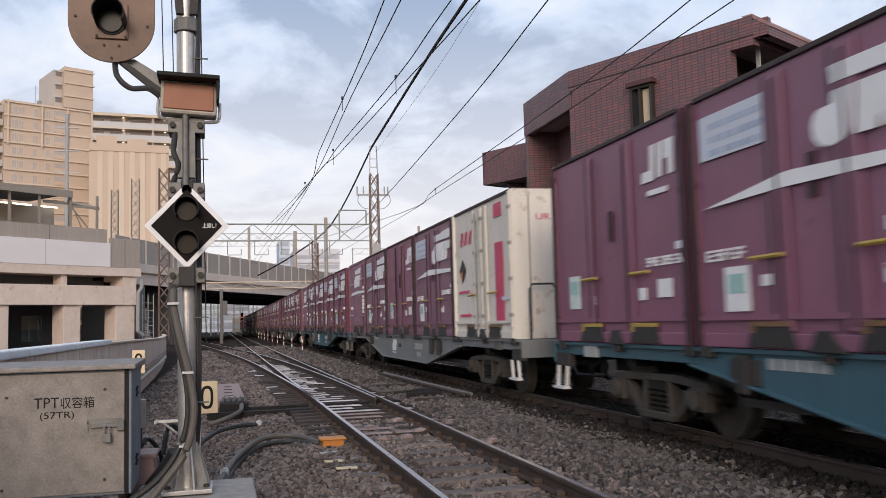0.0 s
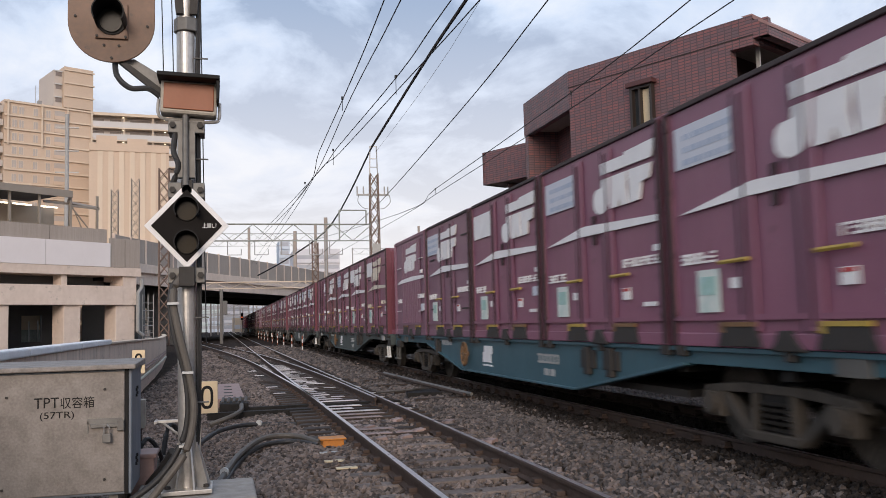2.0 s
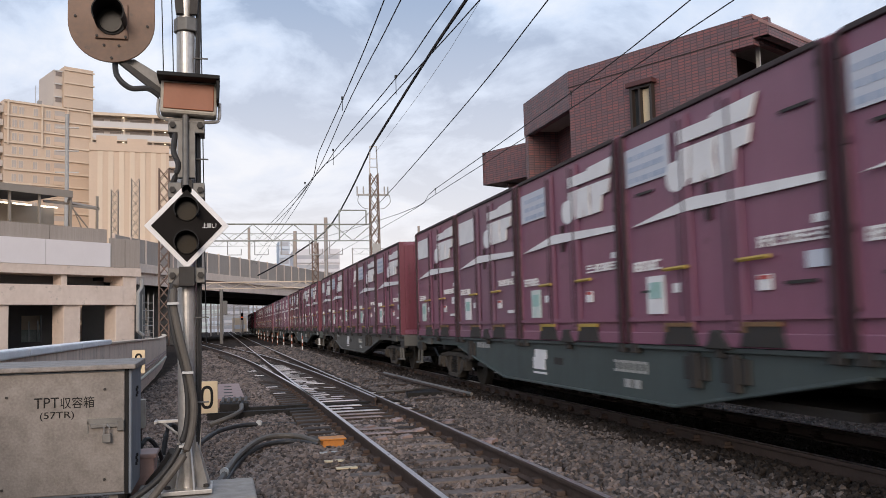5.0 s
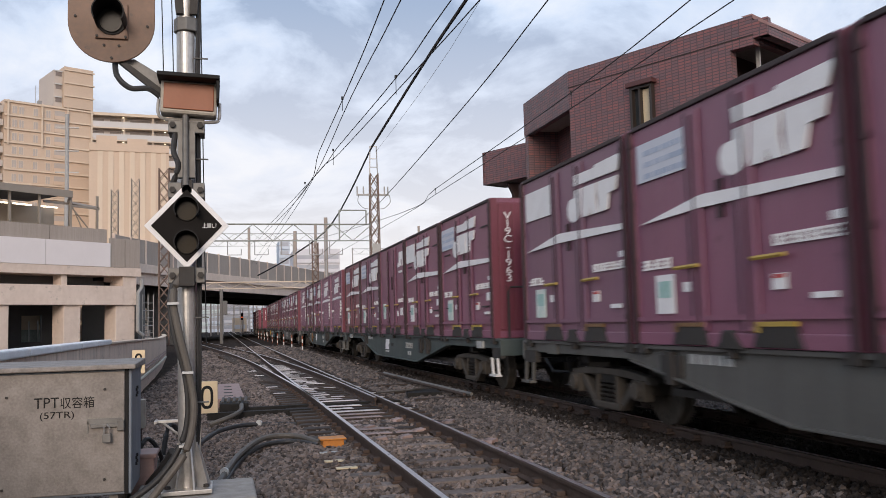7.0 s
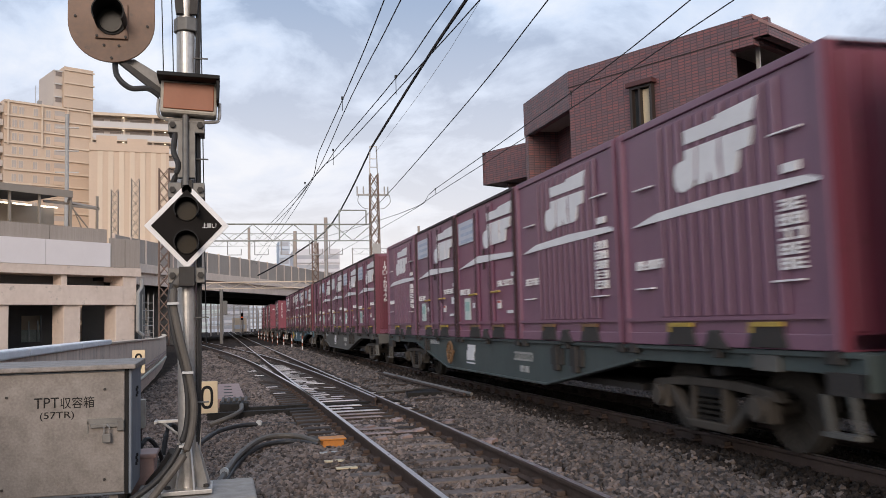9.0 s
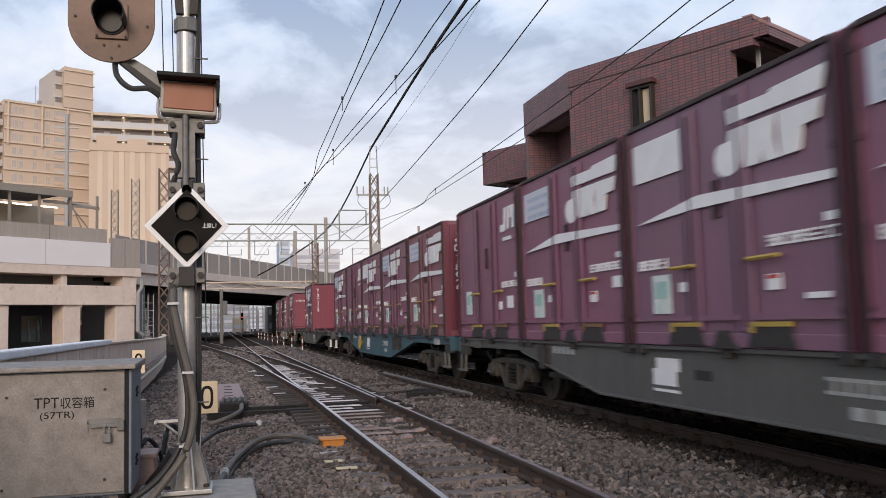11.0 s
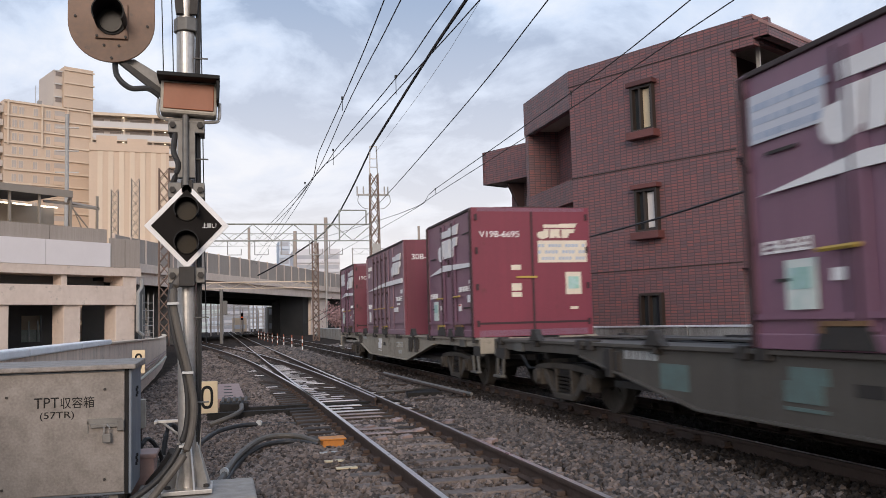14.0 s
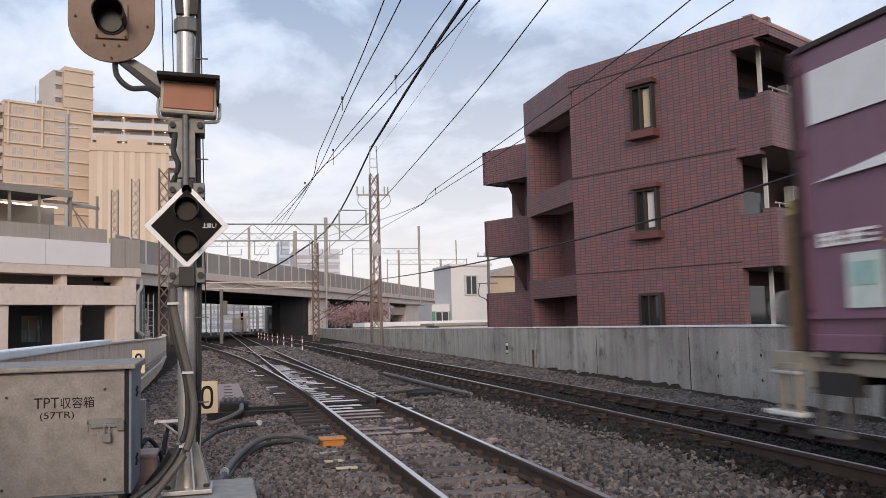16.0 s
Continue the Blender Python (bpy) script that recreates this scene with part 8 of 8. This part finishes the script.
    for a, b in (((8.0, 8.3), (8.0, 9.3)), ((8.0, 9.3), (9.9, 9.3)), ((9.9, 9.3), (9.9, 8.3)), ((8.0, 7.2), (8.0, 8.3))):
        rod(bm, (a[0], 60, a[1]), (b[0], 60, b[1]), 0.05, 5)
    part("frame", bm, M["green_post"], t)
    # poles and wire frames up on the viaduct and beyond
    for k, (x, y, h, r) in enumerate(((-4.5, 126, 15.5, 0.22), (4.0, 132, 16.5, 0.22), (10.5, 128, 15.5, 0.28), (13.5, 128, 16.5, 0.22), (14.8, 126, 17.5, 0.3), (29.5, 170, 17.0, 0.2), (33.5, 165, 15.5, 0.22), (36.5, 160, 20, 0.25), (47, 185, 15.0, 0.25), (52, 190, 20.0, 0.15), (26.0, 150, 14.5, 0.2))):
        bm = bmn()
        rod(bm, (x * (1 + 14 / y), y + 14, 6.8), (x * (1 + 14 / y), y + 14, h + 1.2), r, 10)
        solid("line_pole", bm, M["concrete_grey"], "grey concrete line pole beyond the parapet", "pole", "line poles")
    for x0, x1, y, z in ((-6, 15, 128, 13.8), (24, 37, 162, 14.5), (35, 53, 185, 14.0), (-7, 12, 150, 15)):
        truss_beam("far_gantry", x0, x1, y, z, z + 1.0, "galv_pale", "thin far gantry above the viaduct")

    def wire(pts, r, label, name="overhead_wire", mt="wire"):
        bm = bmn()
        tube(bm, smooth_path(pts, 5), 0.8 * r, 6)
        solid(name, bm, M[mt], label, "wire", "overhead wires")
    wire([(10.3, 8, 16.0), (10.3, 34.8, 15.15), (10.3, 44.0, 14.74), (10.3, 59.5, 13.72)], 0.105, "thick black feeder cable over the wall")
    wire([(10.3, 59.5, 13.7), (9.0, 72, 9.8), (6.5, 82, 7.9), (3.5, 88, 6.4)], 0.085, "thick black feeder cable dropping to the gantry")
    wire([(10.8, 8, 14.0), (10.8, 26.7, 12.13), (10.8, 36.5, 11.19), (10.9, 59.5, 9.9), (10.0, 70, 8.9), (8, 84, 7.0)], 0.03, "black feeder wire above the wall")
    wire([(11.2, 20, 17.5), (10.9, 40, 14.6), (10.6, 59.5, 13.4)], 0.012, "thin pale wire to the lattice mast", mt="galv_pale")
    # contact and carrier wires
    pair = [([(1.9, 2.0, 5.95), (1.98, 10.3, 5.335), (2.02, 13.5, 5.2), (2.2, 19.8, 5.32), (2.38, 27, 5.33), (2.3, 60, 7.1)], [(1.9, 1.0, 5.2), (2.0, 9.4, 5.0), (2.05, 13.6, 5.0), (2.28, 26, 5.02), (2.3, 60, 5.6)]),
            ([(3.1, 2.0, 5.6), (2.8, 10.1, 5.33), (2.76, 13.2, 5.28), (2.56, 19.2, 5.32), (2.39, 24.5, 5.33), (2.1, 60, 7.1)], [(3.1, 1.5, 4.95), (2.87, 9.15, 4.97), (2.72, 12.9, 4.99), (2.45, 18.2, 4.97), (2.16, 23.7, 4.97), (2.0, 60, 5.6)]),
            ([(5.9, 1.0, 6.0), (5.9, 9.72, 5.39), (5.9, 13.7, 5.23), (5.9, 23.6, 5.09), (5.9, 28.7, 5.04), (5.9, 60, 7.1)], [(5.9, 1.0, 5.1), (5.9, 8.8, 5.03), (5.9, 13.7, 4.96), (5.9, 23.7, 4.93), (5.9, 28.7, 4.9), (5.9, 60, 5.2)])]
    for top, low in pair:
        wire(top, 0.011, "thin black carrier wire above the track")
        wire(low, 0.010, "thin black contact wire above the track")
    for x, y, z0, z1 in ((2.05, 14.7, 5.24, 5.02), (2.28, 24.2, 5.3, 5.0), (2.74, 13.4, 5.28, 4.99), (2.5, 19.6, 5.32, 4.97), (5.9, 13.7, 5.22, 4.97), (5.9, 23.6, 5.08, 4.94)):
        bm = bmn()
        rod(bm, (x, y, z1), (x, y, z0), 0.006, 5)
        rod(bm, (x, y, z0 - 0.02), (x, y, z0 + 0.03), 0.022, 8)
        solid("wire_dropper", bm, M["wire"], "short dropper with clamp between two wires", "dropper", "wire droppers")
    # sagging cable along the wall
    wire([(9.6, 4.0, 4.4), (9.6, 10.65, 3.79), (9.6, 12.9, 3.68), (9.6, 19.5, 3.5), (9.6, 30.9, 3.55), (9.7, 43, 3.8), (9.9, 55, 4.15)], 0.032, "thick black cable sagging along the wall", "power_cable")
    wire([(9.9, 55, 4.1), (8.5, 70, 2.6), (7.5, 82, 1.5)], 0.03, "guy cable beyond the cable pole", "power_cable")
    wire([(9.9, 55, 3.6), (9.0, 66, 2.8), (8.5, 80, 1.6)], 0.03, "guy cable beyond the cable pole", "power_cable")


overhead_line()


# ---- houses, tree and far distance ----
def houses_and_distance():
    h = thing("house", "white rendered house with small shuttered windows", "house")
    def blk(par, name, mt, x0, x1, y0, y1, z0, z1, label=""):
        bm = bmn()
        box(bm, x0, x1, y0, y1, z0, z1)
        return part(name, bm, M[mt], par, label)
    blk(h, "wall", "white_house", 25.3, 30.0, 95, 103, -0.5, 7.6)
    blk(h, "annex", "white_house", 23.2, 25.3, 96, 103, -0.5, 3.3)
    blk(h, "roof_edge", "white_house", 25.1, 30.2, 94.8, 103, 7.6, 7.85)
    for x, z, w, hh in ((27.0, 4.4, 1.3, 2.0), (23.6, 0.9, 1.5, 1.5)):
        f = blk(h, "window_frame", "ac_white", x - 0.15, x + w + 0.15, 94.85 if x > 25 else 95.85, 95.02 if x > 25 else 96.02, z - 0.15, z + hh + 0.15)
        for j in range(2):
            bm = bmn()
            box(bm, x + j * w / 2 + 0.08, x + (j + 1) * w / 2 - 0.06, 94.8 if x > 25 else 95.8, 94.86 if x > 25 else 95.86, z, z + hh)
            part("pane", bm, M["glass"], f)
    for x in (23.2, 25.2):
        blk(h, "shutter", "shutter_green", x, x + 0.35, 95.75, 95.85, 0.8, 2.5)
    t = thing("house", "tan rendered house with tiled roof behind the white one", "house")
    blk(t, "wall", "tan_house", 30.0, 36, 96, 106, -0.5, 6.4)
    bm = bmn()
    prism(bm, [(29.6, 6.4), (36.5, 6.4), (33.2, 7.7)], "y", 95.6, 106.5)
    part("roof", bm, M["concrete_grey"], t)
    u = thing("utility_pole", "brown utility pole with cross-arms and cables beside the houses", "pole")
    bm = bmn(); rod(bm, (27.6, 88, -0.3), (27.6, 88, 8.4), 0.16, 8); part("shaft", bm, M["concrete_shade"], u)
    for z in (8.1, 5.2):
        bm = bmn(); box(bm, 26.4, 29.6 if z > 6 else 28.6, 87.9, 88.1, z, z + 0.12); part("cross_arm", bm, M["concrete_shade"], u)
    bm = bmn()
    for k in range(5):
        rod(bm, (26.5 + 0.7 * k, 88, 8.2), (26.5 + 0.7 * k, 88, 8.55), 0.08, 6)
    part("insulator", bm, M["ac_white"], u)
    bm = bmn()
    tube(bm, smooth_path([(26.6, 88, 5.3), (26.4, 87.8, 4.0), (27.2, 87.6, 3.4), (27.5, 87.6, 1.5)]), 0.05, 6)
    part("drop_cable", bm, M["wire"], u)
    # low white roofs just behind the wall
    r = thing("shed", "low shed with long white roof behind the wall", "shed")
    bm = bmn(); box(bm, 11.0, 22.0, 68, 74, -0.4, 1.05); part("wall", bm, M["tan_house"], r)
    bm = bmn(); box(bm, 10.9, 22.4, 67.8, 74.2, 1.05, 1.4); part("roof", bm, M["snow_cap"], r)
    r = thing("shed", "low shed with dark flat roof behind the wall", "shed")
    bm = bmn(); box(bm, 15.0, 23.0, 60, 64, -0.4, 1.02); part("wall", bm, M["white_house"], r)
    bm = bmn(); box(bm, 14.6, 23.4, 59.8, 64.2, 1.02, 1.2); part("roof", bm, M["concrete_grey"], r)
    # blossoming tree before the abutment
    def tree(x, y, h, seed):
        rng = random.Random(seed)
        t = thing("cherry_tree", "cherry tree with bare dark limbs and dull pink blossom", "tree", "cherry trees", m=pose(x, y, -0.3))
        tr = bmn()
        rod(tr, (0, 0, 0), (0.1, 0, h * 0.35), 0.22, 8, 0.16)
        tips = []
        for k in range(11):
            a = 2 * math.pi * k / 11 + rng.uniform(-0.3, 0.3)
            e = Vector((math.cos(a) * h * rng.uniform(0.25, 0.6), math.sin(a) * h * 0.35, h * rng.uniform(0.55, 0.95)))
            mid = Vector((0.1, 0, h * 0.35)).lerp(e, 0.5) + Vector((0, 0, h * 0.1))
            tube(tr, smooth_path([(0.1, 0, h * 0.33), mid, e], 4), 0.06, 5)
            tips += [mid, e, mid.lerp(e, 0.5), (mid + e) / 2 + Vector((rng.uniform(-1, 1), 0, 0.5))]
        part("trunk", tr, M["bark"], t)
        cr = bmn()
        for c in tips:
            for k in range(70):
                p = c + Vector((rng.gauss(0, 0.55), rng.gauss(0, 0.5), rng.gauss(0, 0.45)))
                s = rng.uniform(0.05, 0.13)
                q = Matrix.Translation(p) @ Euler((rng.uniform(0, 6), rng.uniform(0, 6), rng.uniform(0, 6))).to_matrix().to_4x4()
                v = [cr.verts.new(q @ Vector(w)) for w in ((-s, -s * 0.6, 0), (s, -s * 0.5, 0.02), (s * 0.7, s, 0), (-s * 0.6, s * 0.8, 0.03))]
                cr.faces.new(v)
        tagged(part("crown", cr, M["blossom"], t), kind="stuff")
    tree(14.6, 105, 3.5, 1)
    tree(17.6, 108, 4.1, 2)
    # far blocks, with distance haze put into their pale colours
    rng = random.Random(9)
    def far_block(x, y, w, d, z, mt, label, storeys=3.0):
        b = thing("far_building", label, "building", "far buildings", m=pose(x, y, -0.5))
        bm = bmn(); box(bm, 0, w, 0, d, 0, z); part("wall", bm, M[mt], b)
        n = int(z / storeys)
        for k in range(n):
            bm = bmn(); box(bm, 0.4, w - 0.4, -0.12, 0.0, k * storeys + 1.3, k * storeys + 2.5); part("window_band", bm, M["far_glass"], b)
            bm = bmn(); box(bm, 0, w, -0.5, 0.0, k * storeys + 0.1, k * storeys + 1.1); part("balcony", bm, M[mt], b)
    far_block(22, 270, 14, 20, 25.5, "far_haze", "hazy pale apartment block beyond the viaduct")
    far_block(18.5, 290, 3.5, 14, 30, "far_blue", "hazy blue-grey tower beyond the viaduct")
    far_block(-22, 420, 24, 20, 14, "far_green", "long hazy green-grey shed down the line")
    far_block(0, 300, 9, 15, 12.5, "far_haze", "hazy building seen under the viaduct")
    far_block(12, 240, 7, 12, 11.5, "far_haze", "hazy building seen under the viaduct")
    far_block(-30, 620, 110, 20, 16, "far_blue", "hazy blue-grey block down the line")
    far_block(9.5, 190, 6, 10, 6, "concrete_shade", "dark low building beside the line")
    far_block(-24, 240, 14, 10, 5, "concrete_shade", "dark low building beside the line")
    for k in range(14):
        x = -9 + 2.0 * k + rng.uniform(-0.8, 0.8)
        y = 130 + 16 * k
        bm = bmn(); rod(bm, (x * 0.9, y, -0.3), (x * 0.9, y, rng.uniform(6.5, 9)), 0.14, 6)
        solid("line_pole", bm, M["concrete_grey"], "hazy line pole down the track", "pole", "line poles")
    for k in range(5):
        truss_beam("far_gantry", -8, 11, 140 + 35 * k, 6.4, 7.1, "galv_pale", "hazy gantry down the line")
    thin = random.Random(31)
    for k in range(26):
        y = thin.uniform(170, 420)
        x = y * thin.uniform(-0.045, 0.055)
        bm = bmn()
        rod(bm, (x, y, -0.3), (x, y, thin.uniform(5, 11)), 0.1 * y / 200, 5)
        box(bm, x - 2.2 * y / 250, x + 2.2 * y / 250, y - 0.1, y + 0.1, 4.6, 4.6 + 0.12 * y / 200)
        solid("line_pole", bm, M["concrete_grey"] if k % 2 else M["far_glass"], "thin hazy line pole with cross arm down the track", "pole", "line poles")
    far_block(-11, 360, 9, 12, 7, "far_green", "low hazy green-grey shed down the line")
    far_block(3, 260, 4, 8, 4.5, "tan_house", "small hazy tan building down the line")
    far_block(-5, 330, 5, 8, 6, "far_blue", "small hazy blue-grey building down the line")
    # red lamp down the line
    s = thing("far_signal", "far signal mast showing a small red light", "signal")
    bm = bmn(); rod(bm, (3.5, 160, -0.2), (3.5, 160, 3.9), 0.08, 6); part("mast", bm, M["concrete_grey"], s)
    bm = bmn(); box(bm, 3.3, 3.7, 159.9, 160.1, 2.6, 3.9); part("backboard", bm, M["black"], s)
    bm = bmn(); disc(bm, (3.5, 3.05), 0.1, 159.84, 159.9); part("lens", bm, M["red_light"], s)
    bm = bmn(); rod(bm, (-0.04, 90, -0.3), (-0.04, 90, 5.2), 0.17, 8)
    box(bm, 0.1, 0.55, 89.85, 90.1, 2.6, 4.0)
    solid("line_pole", bm, M["concrete_shade"], "dark pole under the viaduct", "pole", "line poles")


M["shutter_green"] = mat("green_shutter_paint", (0.1, 0.3, 0.22), 0.6, bump=0)
# haze of the distance is mixed into these wall and window colours
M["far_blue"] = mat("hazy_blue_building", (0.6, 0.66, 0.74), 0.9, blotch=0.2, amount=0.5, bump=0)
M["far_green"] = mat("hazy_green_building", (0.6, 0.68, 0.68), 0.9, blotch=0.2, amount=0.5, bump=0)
M["far_glass"] = mat("hazy_window_band", (0.42, 0.43, 0.47), 0.5, blotch=0.4, amount=0.5, bump=0)
M["red_light"] = glow("red_signal_light", (1.0, 0.16, 0.06), 1.2)
houses_and_distance()


# ---- motion of the train ----
def motions():
    times = [0.0, 4.0, 8.0, 12.0, 16.0]
    for ob, s, x, z in MOVING:
        walk(ob, [(t, pose(x, s - SPEED * t, z)) for t in times])
    turn = [(k / FPS, -math.degrees(-SPEED * (k / FPS) / 0.43)) for k in range(0, int(16 * FPS) + 1)]
    for w in WHEELS:
        base = w.matrix_basis.copy()
        y0, z0 = base.translation.y, base.translation.z
        walk(w, [(t, pose(0, y0, z0, a % 360)) for t, a in turn])


motions()
